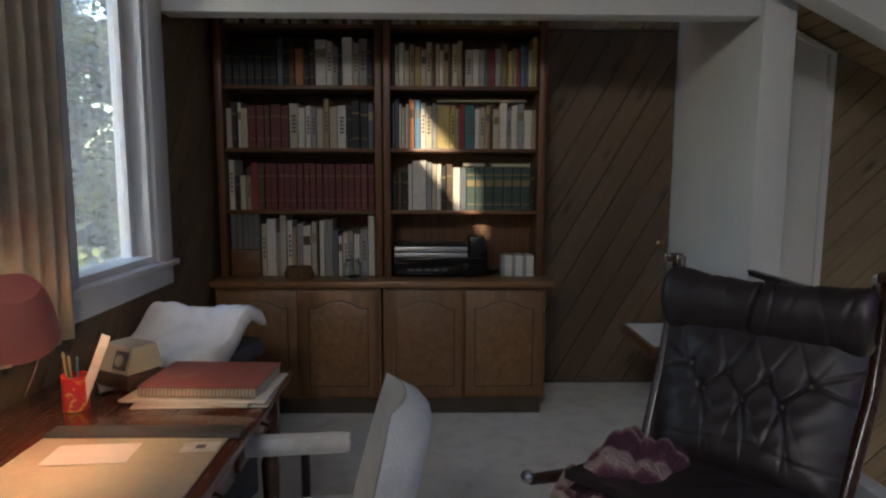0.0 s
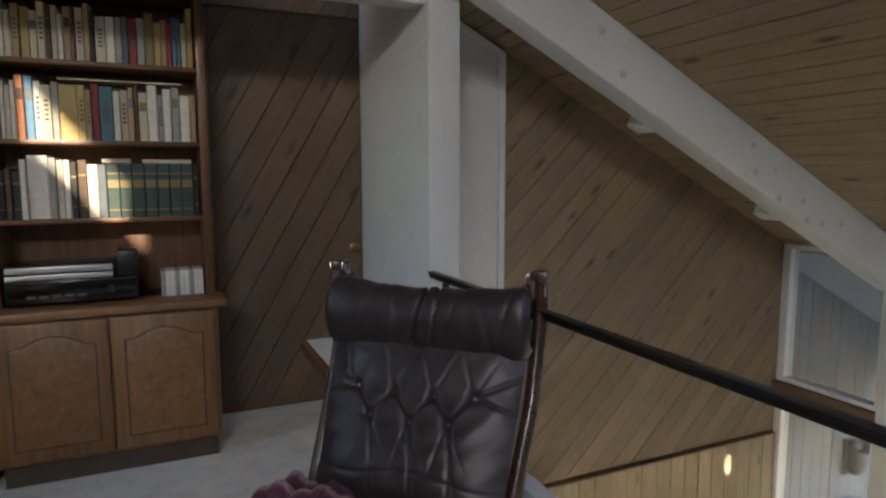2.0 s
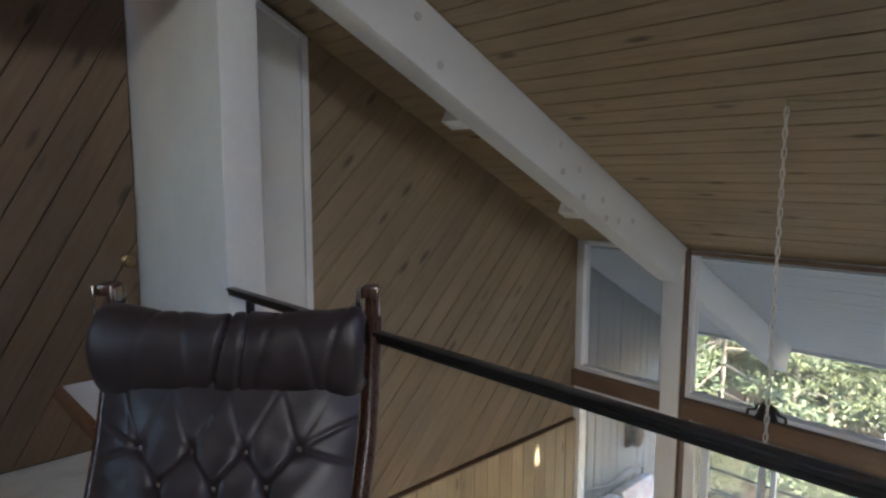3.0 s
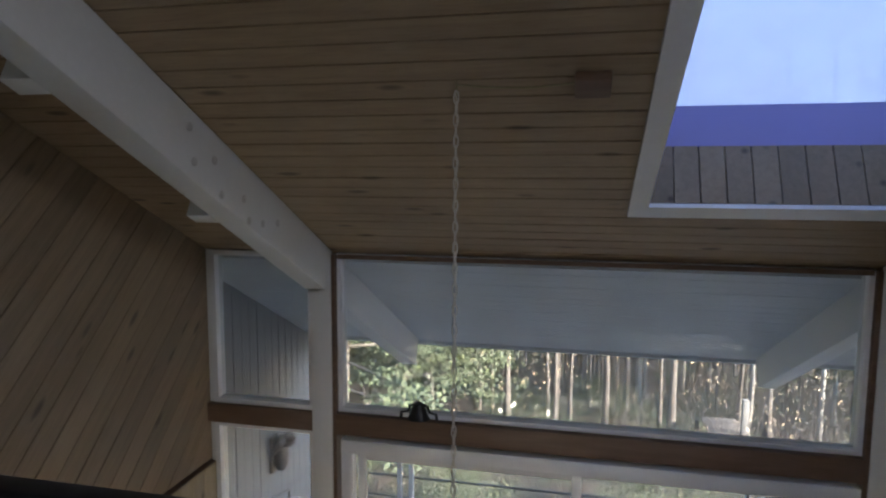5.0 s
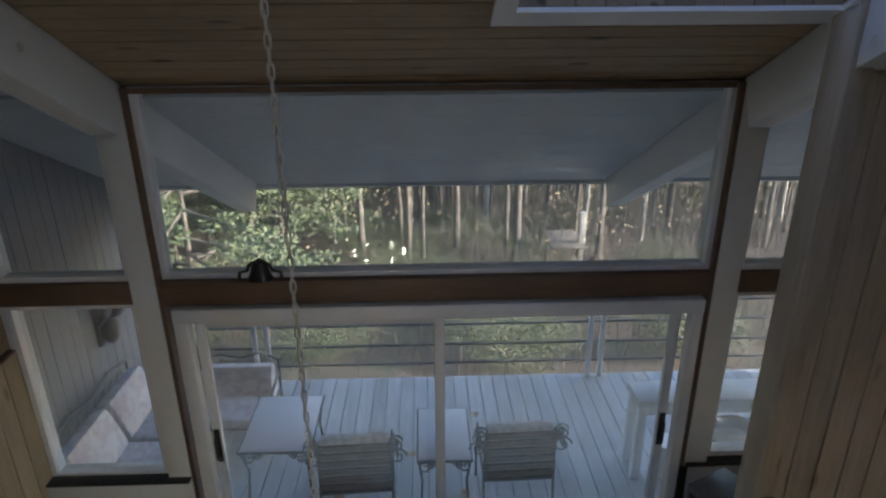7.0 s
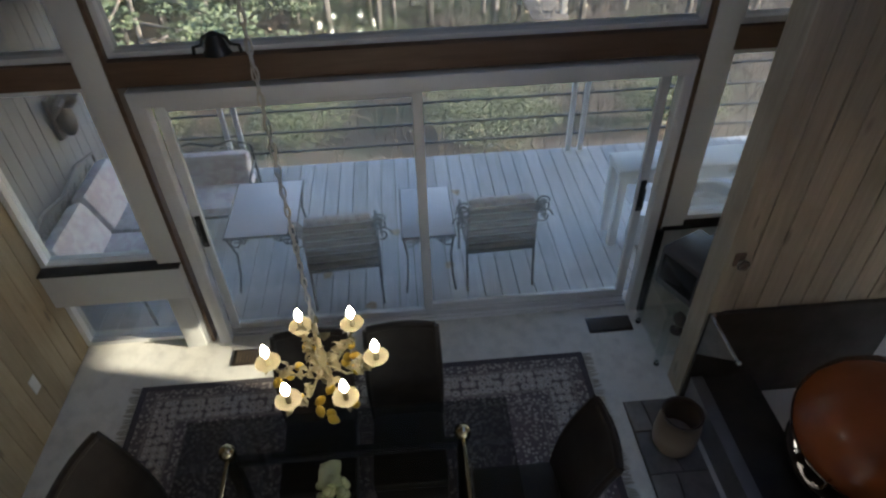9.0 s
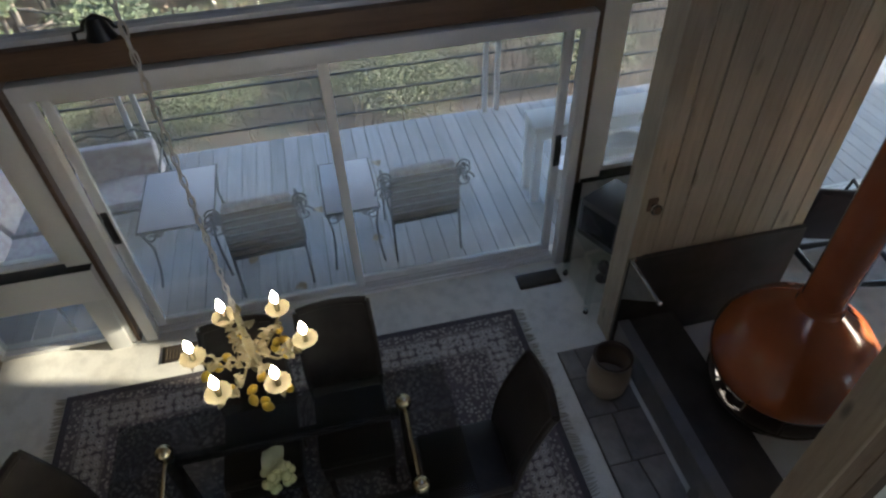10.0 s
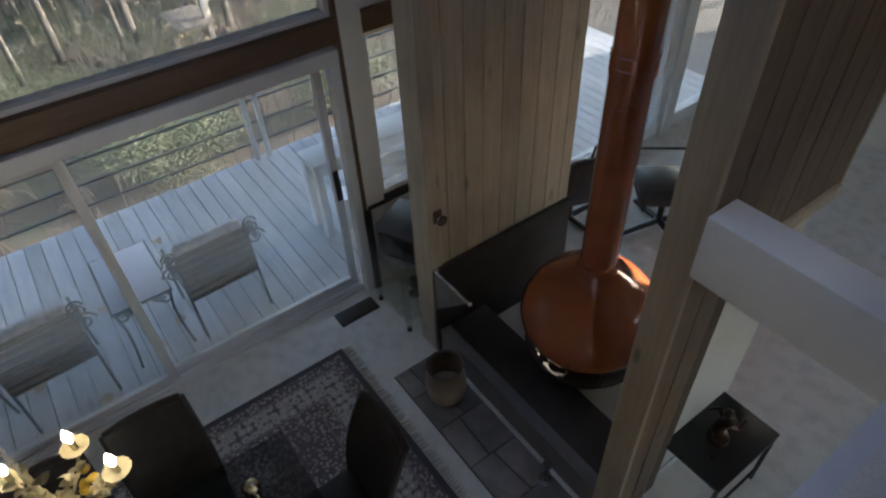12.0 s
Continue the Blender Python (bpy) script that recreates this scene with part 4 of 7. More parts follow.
part("body", Shape().ball((0, -0.08, 0), 0.11, 12, None, (0.8, 0.7, 1.35)).ball((0.02, -0.13, 0.16), 0.075, 10, None, (1.2, 1.3, 0.8)).tube([(-0.05, -0.12, 0.18), (-0.2, -0.16, 0.2), (-0.26, -0.12, 0.12)], [0.04, 0.03, 0.01], 8).tube([(0.05, -0.12, 0.18), (0.17, -0.15, 0.24), (0.24, -0.12, 0.2)], [0.04, 0.03, 0.01], 8), plain("dark_carving", (0.045, 0.032, 0.026), 0.6, 0.0, 0.3, 12.0, 0.5), t)
part("backing", Shape().box(-0.07, 0.07, -0.02, 0.018, -0.16, 0.2, b=0.01), BARK, t)

# deck rail
rl = thing("deck_rail", "deck railing of paired white posts and dark rails", "railing", kind="structure")
for py in (4.17, 0.64, -2.9):
    for dy in (-0.055, 0.075):
        part("rail_post", Shape().box(8.93, 8.97, py + dy - 0.025, py + dy + 0.025, F - 0.04, -1.42, b=0.004), TRIM, rl)
for z in (-2.355, -2.13, -1.89, -1.66, -1.44):
    part("rail", Shape().tube([(8.985, -4.2, z), (8.985, 6.4, z)], 0.014, 8), IRON, rl)


def scroll(s, c, u, v, r, turns=1.4, bar=0.007):
    c, u, v = Vector(c), Vector(u), Vector(v)
    pts = [c + (u * math.cos(a) + v * math.sin(a)) * (r * (1 - 0.75 * i / 17)) for i, a in enumerate([turns * 6.283 * k / 17 for k in range(18)])]
    s.tube(pts, bar, 5)


def lattice_cloth(name, a, c, e):
    """Cloth with faint blossoms."""
    m, nt, b = mat_new(name)
    v = coords(nt)
    n = noise_of(nt, v, 9.0, 3, 0.5, 1.2)
    w = noise_of(nt, v, 22.0, 3, 0.5, 0.8)
    col = mix(nt, a, c, ramp(nt, n, [(0.48, (0, 0, 0)), (0.56, (1, 1, 1))]))
    col = mix(nt, col, e, ramp(nt, w, [(0.6, (0, 0, 0)), (0.66, (0.8,) * 3)]))
    nt.links.new(col, b.inputs["Base Color"])
    b.inputs["Roughness"].default_value = 0.9
    bump(nt, b, noise_of(nt, v, 160, 2), 0.2, 0.002)
    return m


FLORAL = lattice_cloth("faded_floral_cloth", (0.50, 0.49, 0.53), (0.41, 0.365, 0.41), (0.30, 0.33, 0.33))
SLATY = plain("weathered_strap", (0.163, 0.140, 0.120), 0.7, 0.0, 0.3, 14.0, 0.3)
GLASSY = plain("frosted_table_top", (0.60, 0.61, 0.70), 0.35, 0.0, 0.05, 5.0, 0.02)


def deck_chair(m):
    """Faces +x, origin on the deck under the middle of the back."""
    t = thing("patio_chair", "wrought iron patio armchair with slatted back and pale cushion", "chair", m, "patio chairs")
    for y in (-0.27, 0.27):
        part("leg", Shape().tube([(-0.04, y, 0), (0.02, y, 0.4), (-0.02, y * 0.95, 0.82)], 0.011, 6), IRON, t)
        part("leg", Shape().tube([(0.5, y, 0), (0.47, y, 0.38), (0.44, y, 0.58)], 0.011, 6), IRON, t)
        ar = Shape().tube([(-0.01, y, 0.66), (0.2, y * 1.06, 0.64), (0.44, y, 0.58)], 0.013, 6)
        scroll(ar, (0.0, y * 1.16, 0.74), (1, 0, 0), (0, 0, 1), 0.085)
        scroll(ar, (-0.02, y * 1.16, 0.70), (0, 1 if y > 0 else -1, 0), (0, 0, 1), 0.075)
        scroll(ar, (-0.02, y * 1.10, 0.84), (0, 1 if y > 0 else -1, 0), (0, 0, 1), 0.055)
        scroll(ar, (0.12, y * 1.12, 0.68), (1, 0, 0), (0, 0, 1), 0.06)
        scroll(ar, (-0.03, y * 1.12, 0.80), (0, 1, 0), (0, 0, 1), 0.06)
        scroll(ar, (0.4, y, 0.47), (1, 0, 0), (0, 0, 1), 0.06)
        part("arm", ar, IRON, t)
    for k in range(6):
        z = 0.44 + k * 0.066
        part("slat", Shape().box(-0.045 + 0.004 * k, -0.02 + 0.004 * k, -0.265, 0.265, z, z + 0.05, b=0.006), SLATY, t)
    part("seat", Shape().box(0.0, 0.5, -0.27, 0.27, 0.36, 0.385, b=0.008), IRON, t)
    part("seat_cushion", Shape().box(0.01, 0.52, -0.26, 0.26, 0.388, 0.48, b=0.03), FLORAL, t, "faded floral seat cushion")
    part("back_cushion", Shape().box(0.0, 0.09, -0.25, 0.25, 0.47, 0.86, b=0.03), FLORAL, t, "faded floral back cushion")
    return t


c1 = deck_chair(pose(6.97, 1.76, F - 0.04, 0, 0, 2))
copy_thing(c1, pose(6.88, 2.99, F - 0.04, 0, 0, 3))


def patio_table(x0, x1, y0, y1, z, label):
    t = thing("patio_table", label, "table", Matrix.Translation(((x0 + x1) / 2, (y0 + y1) / 2, F - 0.04)), "patio tables")
    w, d, h = (x1 - x0) / 2, (y1 - y0) / 2, z - F + 0.04
    part("tabletop", Shape().box(-w, w, -d, d, h - 0.02, h, b=0.008), GLASSY, t, "pale frosted top")
    part("rim", Shape().tube([(-w, -d, h - 0.012), (w, -d, h - 0.012), (w, d, h - 0.012), (-w, d, h - 0.012)], 0.013, 6, closed=True), IRON, t)
    for a in (-1, 1):
        for b in (-1, 1):
            lg = Shape().tube([(a * w * 0.96, b * d * 0.96, h - 0.02), (a * w * 0.8, b * d * 0.85, h * 0.6), (a * w * 0.86, b * d * 0.9, h * 0.25), (a * w, b * d, 0)], 0.010, 6)
            scroll(lg, (a * w * 0.95, b * d * 0.72, h - 0.08), (0, -b, 0), (0, 0, 1), 0.055)
            scroll(lg, (a * w * 0.75, b * d * 0.94, h - 0.08), (-a, 0, 0), (0, 0, 1), 0.055)
            scroll(lg, (a * w * 0.95, b * d * 0.5, h - 0.06), (0, -b, 0), (0, 0, 1), 0.035)
            part("leg", lg, IRON, t)
    return t


patio_table(6.95, 7.6, 2.125, 2.53, -1.95, "small iron patio table with pale frosted top")
patio_table(7.1, 7.84, 3.36, 3.91, -1.95, "low square iron patio table with pale frosted top")


def patio_sofa(m, width, label):
    """Faces -y, back along y 0."""
    t = thing("patio_sofa", label, "sofa", m)
    fr = Shape().tube([(-width / 2, 0, 0), (-width / 2, 0, 0.85)], 0.013, 6).tube([(width / 2, 0, 0), (width / 2, 0, 0.85)], 0.013, 6)
    fr.tube([(-width / 2, 0, 0.85), (-width / 4, 0, 0.93), (0, 0, 0.86), (width / 4, 0, 0.93), (width / 2, 0, 0.85)], 0.014, 6)
    k = -width / 2 + 0.08
    while k < width / 2 - 0.05:
        scroll(fr, (k, 0.0, 0.78), (1, 0, 0), (0, 0, 1), 0.06)
        scroll(fr, (k + 0.05, 0.0, 0.66), (-1, 0, 0), (0, 0, 1), 0.05)
        k += 0.13
    part("back_frame", fr, IRON, t)
    for x in (-width / 2, width / 2):
        part("leg", Shape().tube([(x, -0.62, 0), (x, -0.6, 0.4), (x, -0.3, 0.6), (x, 0, 0.62)], 0.013, 6), IRON, t)
    part("seat", Shape().box(-width / 2, width / 2, -0.62, 0, 0.33, 0.36, b=0.006), IRON, t)
    n = max(1, round(width / 0.62))
    for i in range(n):
        a = -width / 2 + i * width / n
        part("seat_cushion", Shape().box(a + 0.01, a + width / n - 0.01, -0.63, -0.03, 0.362, 0.5, b=0.05), FLORAL, t)
        part("back_cushion", Shape().box(-width / n / 2 + 0.015, width / n / 2 - 0.015, -0.09, 0.07, 0.0, 0.40, b=0.055), FLORAL, t, "", pose(a + width / 2 / n, -0.19, 0.44, -20, 0, 0))
    return t


patio_sofa(pose(7.42, 5.12, F - 0.04), 1.28, "iron patio sofa with faded floral cushions by the board wall")
patio_sofa(pose(8.45, 4.25, F - 0.04, 0, 0, -90) @ Matrix.Diagonal((1, 1, 0.72, 1)), 0.72, "iron patio armchair with faded floral cushions at the deck rail")
t = thing("white_bench", "white painted bench table standing on the deck", "bench", Matrix.Translation((7.49, 0.07, F - 0.04)))
part("tabletop", Shape().box(-0.15, 0.15, -0.75, 0.68, 0.73, 0.79, b=0.008), TRIM, t)
for a in (-0.11, 0.11):
    for b in (-0.7, 0.63):
        part("leg", Shape().box(a - 0.035, a + 0.035, b - 0.035, b + 0.035, 0, 0.728, b=0.005), TRIM, t)
part("apron", Shape().box(-0.12, 0.12, -0.68, 0.62, 0.64, 0.728), TRIM, t)
structure("outer_sill", Shape().box(WX + 0.101, WX + 0.42, -0.6, 0.55, -1.83, -1.79, b=0.006), SOFFIT, "grey painted ledge outside the narrow window", "sill")
t = thing("swan_planter", "white ceramic swan planter on the outer sill", "planter", Matrix.Translation((6.87, 0.23, -1.79)))
part("body", Shape().lathe([(0.06, 0.0), (0.13, 0.05), (0.16, 0.11), (0.12, 0.16), (0.10, 0.15), (0.08, 0.08), (0.0, 0.07)], 20, None, 1.45), TRIM, t)
part("neck", Shape().tube([(0, -0.2, 0.1), (0, -0.28, 0.2), (0, -0.27, 0.32), (0, -0.2, 0.38), (0, -0.13, 0.34), (0, -0.1, 0.3)], [0.035, 0.028, 0.024, 0.026, 0.028, 0.01], 10), TRIM, t)
t = solid("deck_stool", Shape().lathe([(0.0, 0.0), (0.10, 0.0), (0.11, 0.03), (0.09, 0.3), (0.11, 0.34), (0.0, 0.34)], 16), TRIM, "round white pot standing under the bench", "pot", Matrix.Translation((7.42, 0.45, F - 0.038)))
lf = random.Random(3)
for _ in range(7):
    x, y = lf.uniform(6.8, 8.6), lf.uniform(0.9, 3.2)
    solid("dry_leaf", Shape().sheet(4, 4, lambda u, v: ((u - 0.5) * 0.09, (v - 0.5) * 0.07 * (1.2 - abs(u - 0.5)), 0.012 * math.sin(u * 5 + v * 4) + 0.014)), RUST, "curled brown leaf lying on the deck", "leaf", pose(x, y, F - 0.04, 0, 0, lf.uniform(0, 360)), "dry leaves")
# ---- loft: bookcases ----
SHELVES = (2.25, 1.91, 1.555, 1.195)
CT = 0.80
BF, BB = 4.90, 5.22


def bookcase(x0, x1, label):
    t = thing("bookcase", label, "bookcase", Matrix.Translation((x0, BF, 0)), "bookcases")
    w = x1 - x0
    for a in (0, w - 0.04):
        part("side", Shape().box(a, a + 0.04, 0, BB - BF, CT, 2.75, b=0.003), WALNUT, t)
    part("back", Shape().box(0.04, w - 0.04, BB - BF - 0.012, BB - BF, CT, 2.75), WALNUT, t)
    for z in SHELVES:
        part("shelf", Shape().box(0.041, w - 0.041, 0.012, BB - BF - 0.013, z - 0.022, z, b=0.003), WALNUT_X, t)
    part("face_rail", Shape().box(0.041, w - 0.041, 0.0, 0.02, 2.66, 2.75), WALNUT_X, t)
    part("cabinet", Shape().box(0.0, w, -0.12, 0.3, 0.10, CT - 0.04, b=0.003), OAKEN, t)
    part("plinth", Shape().box(0.02, w - 0.02, -0.10, 0.28, 0.0, 0.10), GAP, t)
    n = (w - 0.03) / 2
    for k in range(2):
        a = 0.015 + k * n + 0.006
        b = a + n - 0.012
        d = part("cabinet_door", Shape().box(a, b, -0.142, -0.122, 0.12, CT - 0.055, b=0.004), OAKEN, t)
        arch = [(a + 0.055, 0.18), (b - 0.055, 0.18), (b - 0.055, CT - 0.16)]
        arch += [(b - 0.055 - (b - a - 0.11) * q, CT - 0.16 + (0.045 * math.sin(math.pi * min(1, max(0, (q - 0.12) / 0.76))))) for q in [i / 14 for i in range(1, 14)]]
        arch += [(a + 0.055, CT - 0.16)]
        cx, cz = (a + b) / 2, 0.45
        groove = [(cx + (x - cx) * 1.03, cz + (z - cz) * 1.015) for x, z in arch]
        part("groove", Shape().prism(groove, 0.002), GAP, d, "", Matrix.Translation((0, -0.1415, 0)) @ Matrix.Rotation(radians(90), 4, "X"))
        inner = [(cx + (x - cx) * 0.86, cz + (z - cz) * 0.92) for x, z in arch]
        nn = len(arch)
        rp = Shape().add([(x, z, 0) for x, z in arch] + [(x, z, 0.007) for x, z in inner], [[nn + i for i in range(nn)]] + [(i, (i + 1) % nn, nn + (i + 1) % nn, nn + i) for i in range(nn)])
        part("raised_panel", rp, OAKEN, d, "", Matrix.Translation((0, -0.1425, 0)) @ Matrix.Rotation(radians(90), 4, "X"))
    return t


bookcase(0.39, 1.34, "dark stained wooden bookcase with cupboards, full of books")
bookcase(1.35, 2.29, "dark stained wooden bookcase with cupboards, books and stereo")
solid("counter_top", Shape().box(0.37, 2.33, BF - 0.16, BF + 0.06, CT - 0.038, CT, b=0.008), OAKEN_X, "dark wooden ledge across both bookcases", "counter")

BOOKC = {}


def book_mat(c):
    key = tuple(round(v, 2) for v in c)
    if key not in BOOKC:
        BOOKC[key] = plain("book_cloth", tuple(max(0.008, v) for v in c), 0.6, 0.0, 0.15, 25.0, 0.25)
    return BOOKC[key]


PAGES = plain("page_edges", (0.55, 0.50, 0.40), 0.9, 0.0, 0.1, 90.0, 0.4)
GILT = plain("gilt_band", (0.20, 0.15, 0.07), 0.5, 0.3, 0.1, 20.0, 0.0)
INK = plain("spine_ink", (0.11, 0.09, 0.07), 0.7)
brng = random.Random(21)


def book(x, z, w, h, d, colour, label, bands=(), tilt=0.0, y=None):
    """One upright book whose spine faces -y."""
    y = BF + 0.03 + brng.uniform(0, 0.025) if y is None else y
    t = thing("book", label, "book", Matrix.Translation((x + w / 2, y, z)) @ Matrix.Rotation(radians(tilt), 4, "Y"), "books on the shelves")
    r = min(0.004, w * 0.3)
    outline = [(-w / 2, 0.02), (-w / 2, r), (-w / 2 + r, 0.0), (w / 2 - r, 0.0), (w / 2, r), (w / 2, 0.02), (w / 2, d), (w / 2 - 0.003, d), (w / 2 - 0.003, 0.02), (-w / 2 + 0.003, 0.02), (-w / 2 + 0.003, d), (-w / 2, d)]
    n = len(outline)
    v = [(p[0], p[1], 0) for p in outline] + [(p[0], p[1], h) for p in outline]
    f = [(i, (i + 1) % n, n + (i + 1) % n, n + i) for i in range(n)]
    f += [(n + 0, n + 1, n + 2, n + 3, n + 4, n + 5, n + 8, n + 9), (n + 5, n + 6, n + 7, n + 8), (n + 0, n + 9, n + 10, n + 11)]
    part("cover", Shape().add(v, f), book_mat(colour), t)
    part("paper_block", Shape().box(-w / 2 + 0.003, w / 2 - 0.003, 0.021, d - 0.004, 0.004, h - 0.005), PAGES, t)
    for (a, b, mt) in bands:
        ins = w * 0.27 if mt is INK else 0.003
        part("title_band", Shape().box(-w / 2 + ins, w / 2 - ins, -0.0012, 0.0, h * a, h * b), mt, t)


CR, WH, TN, GY, BK, BR, RD, OR, BL, YL, GN, SL, MR, OL, TL = ((0.50, 0.44, 0.33), (0.66, 0.62, 0.54), (0.36, 0.26, 0.15), (0.30, 0.29, 0.27), (0.015, 0.014, 0.014), (0.10, 0.055, 0.03), (0.27, 0.035, 0.03),
                                                               (0.45, 0.17, 0.07), (0.08, 0.20, 0.33), (0.42, 0.32, 0.12), (0.03, 0.06, 0.05), (0.11, 0.13, 0.15), (0.14, 0.03, 0.03), (0.20, 0.17, 0.07), (0.05, 0.15, 0.18))
NAMES = {CR: "cream cloth", WH: "white paper", TN: "tan cloth", GY: "grey cloth", BK: "black cloth", BR: "dark brown leather", RD: "red cloth", OR: "orange paper", BL: "blue paper", YL: "yellow cloth", GN: "dark green leather", SL: "slate grey cloth", MR: "maroon cloth", OL: "olive cloth", TL: "teal paper"}


def row(x0, x1, z, spec, hmin, hmax):
    """spec: colour, and optionally width and height, from end to end."""
    total = sum(c[1] for c in spec)
    k = (x1 - x0) / total
    x = x0
    for c, w, h in spec:
        w = w * k
        hh = h if h > 0 else brng.uniform(hmin, hmax)
        bands = []
        q = brng.random()
        if c in (GN, MR, BR, BK) and h != -1:
            bands = [(0.80, 0.83, GILT), (0.55, 0.70, GILT), (0.12, 0.15, GILT)] if c == GN else [(0.72, 0.76, GILT), (0.2, 0.22, GILT)]
        elif q < 0.4:
            bands = [(0.35, 0.78, INK)] if q < 0.26 else [(0.62, 0.8, book_mat(brng.choice([SL, BR, OL, TN])))]
            if w < 0.02:
                bands = []
            else:
                a, b, mt = bands[0]
                bands = [(a + (b - a) * i / 5, a + (b - a) * (i + 0.55) / 5, mt) for i in range(5)] if mt is INK else bands
        book(x + 0.0008, z, w - 0.0016, hh, brng.uniform(0.15, 0.2), c, "upright book bound in " + NAMES[c], bands, 0.0)
        x += w


def spec(text):
    key = dict(c=CR, w=WH, t=TN, g=GY, k=BK, b=BR, r=RD, o=OR, u=BL, y=YL, n=GN, s=SL, m=MR, l=OL, e=TL)
    out = []
    for word in text.split():
        a = word.split(":")
        out.append((key[a[0]], float(a[1]) if len(a) > 1 else brng.uniform(1.6, 3.4), float(a[2]) if len(a) > 2 else 0))
    return out


L0, L1, R0, R1 = 0.44, 1.29, 1.40, 2.24
row(L0, L1, SHELVES[0], spec("g w c k w t g k w c b g w k c g b w c t k g w c k w g b c w"), 0.2, 0.26)
row(R0, R1, SHELVES[0], spec("c w g c b t w c y c w g c t c w c g y c w c t c w c"), 0.2, 0.26)
row(L0, L1, SHELVES[1], spec("k:2.6:.22 k:2.6:.22 k:2.6:.22 k:2.6:.22 k:2.6:.22 k:2.6:.22 k:2.6:.22 s:2:.27 k:2:.26 b:2 o:3:.21 k:2 k:2 w:4:.26 w:2:.25 g:2 k:1.5 w:3.6:.27 c:2:.24 g:3:.27 k:2:.26"), 0.21, 0.26)
row(R0, R1, SHELVES[1], spec("k:1 c:1.6 w:2 c:2 t:2 y:2.4 c:2 c:2:.25 b:1.5 c:1.6 w:1.4 t:2 b:1.2 c:2.2 t:1.6:.26 k:1.2 c:3 w:2.4 g:2 s:1.6 r:2.4 g:2.2 l:2.6 y:2 t:1.6 r:1.6 u:1.4 s:1.2 c:1.6 y:1.8:.28"), 0.2, 0.25)
row(L0, L1, SHELVES[2], spec("c:2 k:2 w:1.4 c:2.4 m:3:.24 m:3:.24 b:2:.24 m:4:.25 m:3:.24 c:3.4 w:2.6 w:2 g:2 c:2.6 t:2:.28 c:3 w:3.2 k:2 k:3:.27 k:3:.26 s:2:.26"), 0.22, 0.265)
row(R0, R1, SHELVES[2], spec("s:1 s:1.4:.28 w:1 c:1.4 w:1.2 o:2:.28 u:2.2:.28 w:1.8 c:2.4 g:1.8 y:4.6:.25 y:2:.25 t:1.4 r:2:.26 e:3.6:.25 w:1.8 c:2 t:1.6 b:1.2 c:2.4 w:2.6 g:1.6 w:2.2 g:2.4 w:2.8 t:1.6"), 0.22, 0.265)
row(L0, L1, SHELVES[3], spec("w:1.8:.29 k:2:.2 c:2:.2 t:1.6:.2 r:2.4:.275 b:2.2:.265 " + " ".join(["m:2.15:.268"] * 17)), 0.2, 0.27)
row(R0, R1, SHELVES[3], spec("k:1.6:.22 b:1.4:.23 k:2:.22 w:1.4:.27 w:4.6:.29 g:1.8:.28 c:1.6:.27 w:1.4:.27 k:1.6:.26 b:2.2:.27 w:2.4:.25 s:2:.25 n:3:.255 n:3:.255 n:3:.255 n:3:.255 n:3:.255 n:3:.255 n:3:.255 k:1.4:.25"), 0.2, 0.27)
row(0.62, 1.29, CT, spec("c:2:.31 w:3.4:.34 g:1.6 c:2.4:.36 w:2 t:1.6 g:2.4:.31 w:3:.3 c:2:.32 k:1:.31 w:2:.33 g:3:.34 s:2 w:1.6:.24 w:2:.26 g:2:.27 w:2.4:.25 g:3:.28 w:2.4:.36"), 0.25, 0.33)
for k in range(5):
    book(0.445 + k * 0.034, CT + 0.16, 0.033, 0.22, 0.16, (0.14, 0.13, 0.12), "upright book bound in dark grey cloth")
solid("wooden_box", Shape().box(0.44, 0.615, BF + 0.03, BF + 0.22, CT, CT + 0.158, b=0.006), WALNUT_X, "small dark wooden box under grey books", "box")
for x, z, w, h in ((1.66, SHELVES[2] + 0.272, 0.52, 0.008), (1.82, SHELVES[3] + 0.257, 0.12, 0.02), (1.99, SHELVES[3] + 0.257, 0.22, 0.018)):
    t = thing("flat_book", "pale paper volume lying flat on other books", "book", Matrix.Translation((x, BF + 0.04, z)))
    part("cover", Shape().box(0, w, 0, 0.17, 0.0, h, b=0.002), book_mat(CR), t)
t = thing("glass_jar", "small clear glass jar on the bookcase ledge", "jar", Matrix.Translation((1.17, BF - 0.05, CT)))
JAR = glass("jar_glass", (0.9, 0.95, 0.93), 0.02, False)
part("body", Shape().lathe([(0.045, 0.0), (0.05, 0.02), (0.05, 0.09), (0.035, 0.105), (0.04, 0.12), (0.036, 0.12), (0.031, 0.106), (0.046, 0.088), (0.046, 0.02), (0.0, 0.008)], 20), JAR, t)
t = thing("basket", "small brown woven basket on the bookcase ledge", "basket", Matrix.Translation((0.86, BF - 0.06, CT)))
bk = Shape()
for k in range(6):
    bk.tube([(0.075 * (1 + 0.1 * math.sin(k)) * math.cos(a), 0.045 * math.sin(a), 0.008 + k * 0.012) for a in [i * 6.283 / 20 for i in range(20)]], 0.007, 5, closed=True)
part("weave", bk, plain("woven_cane", (0.17, 0.09, 0.04), 0.7, 0.0, 0.3, 60.0, 0.5), t)

# stereo
t = thing("stereo", "black stereo receiver with silver fascia strip", "stereo", Matrix.Translation((1.41, BF - 0.02, CT)))
part("body", Shape().box(0, 0.53, 0.012, 0.26, 0.01, 0.115, b=0.004), BLACK, t)
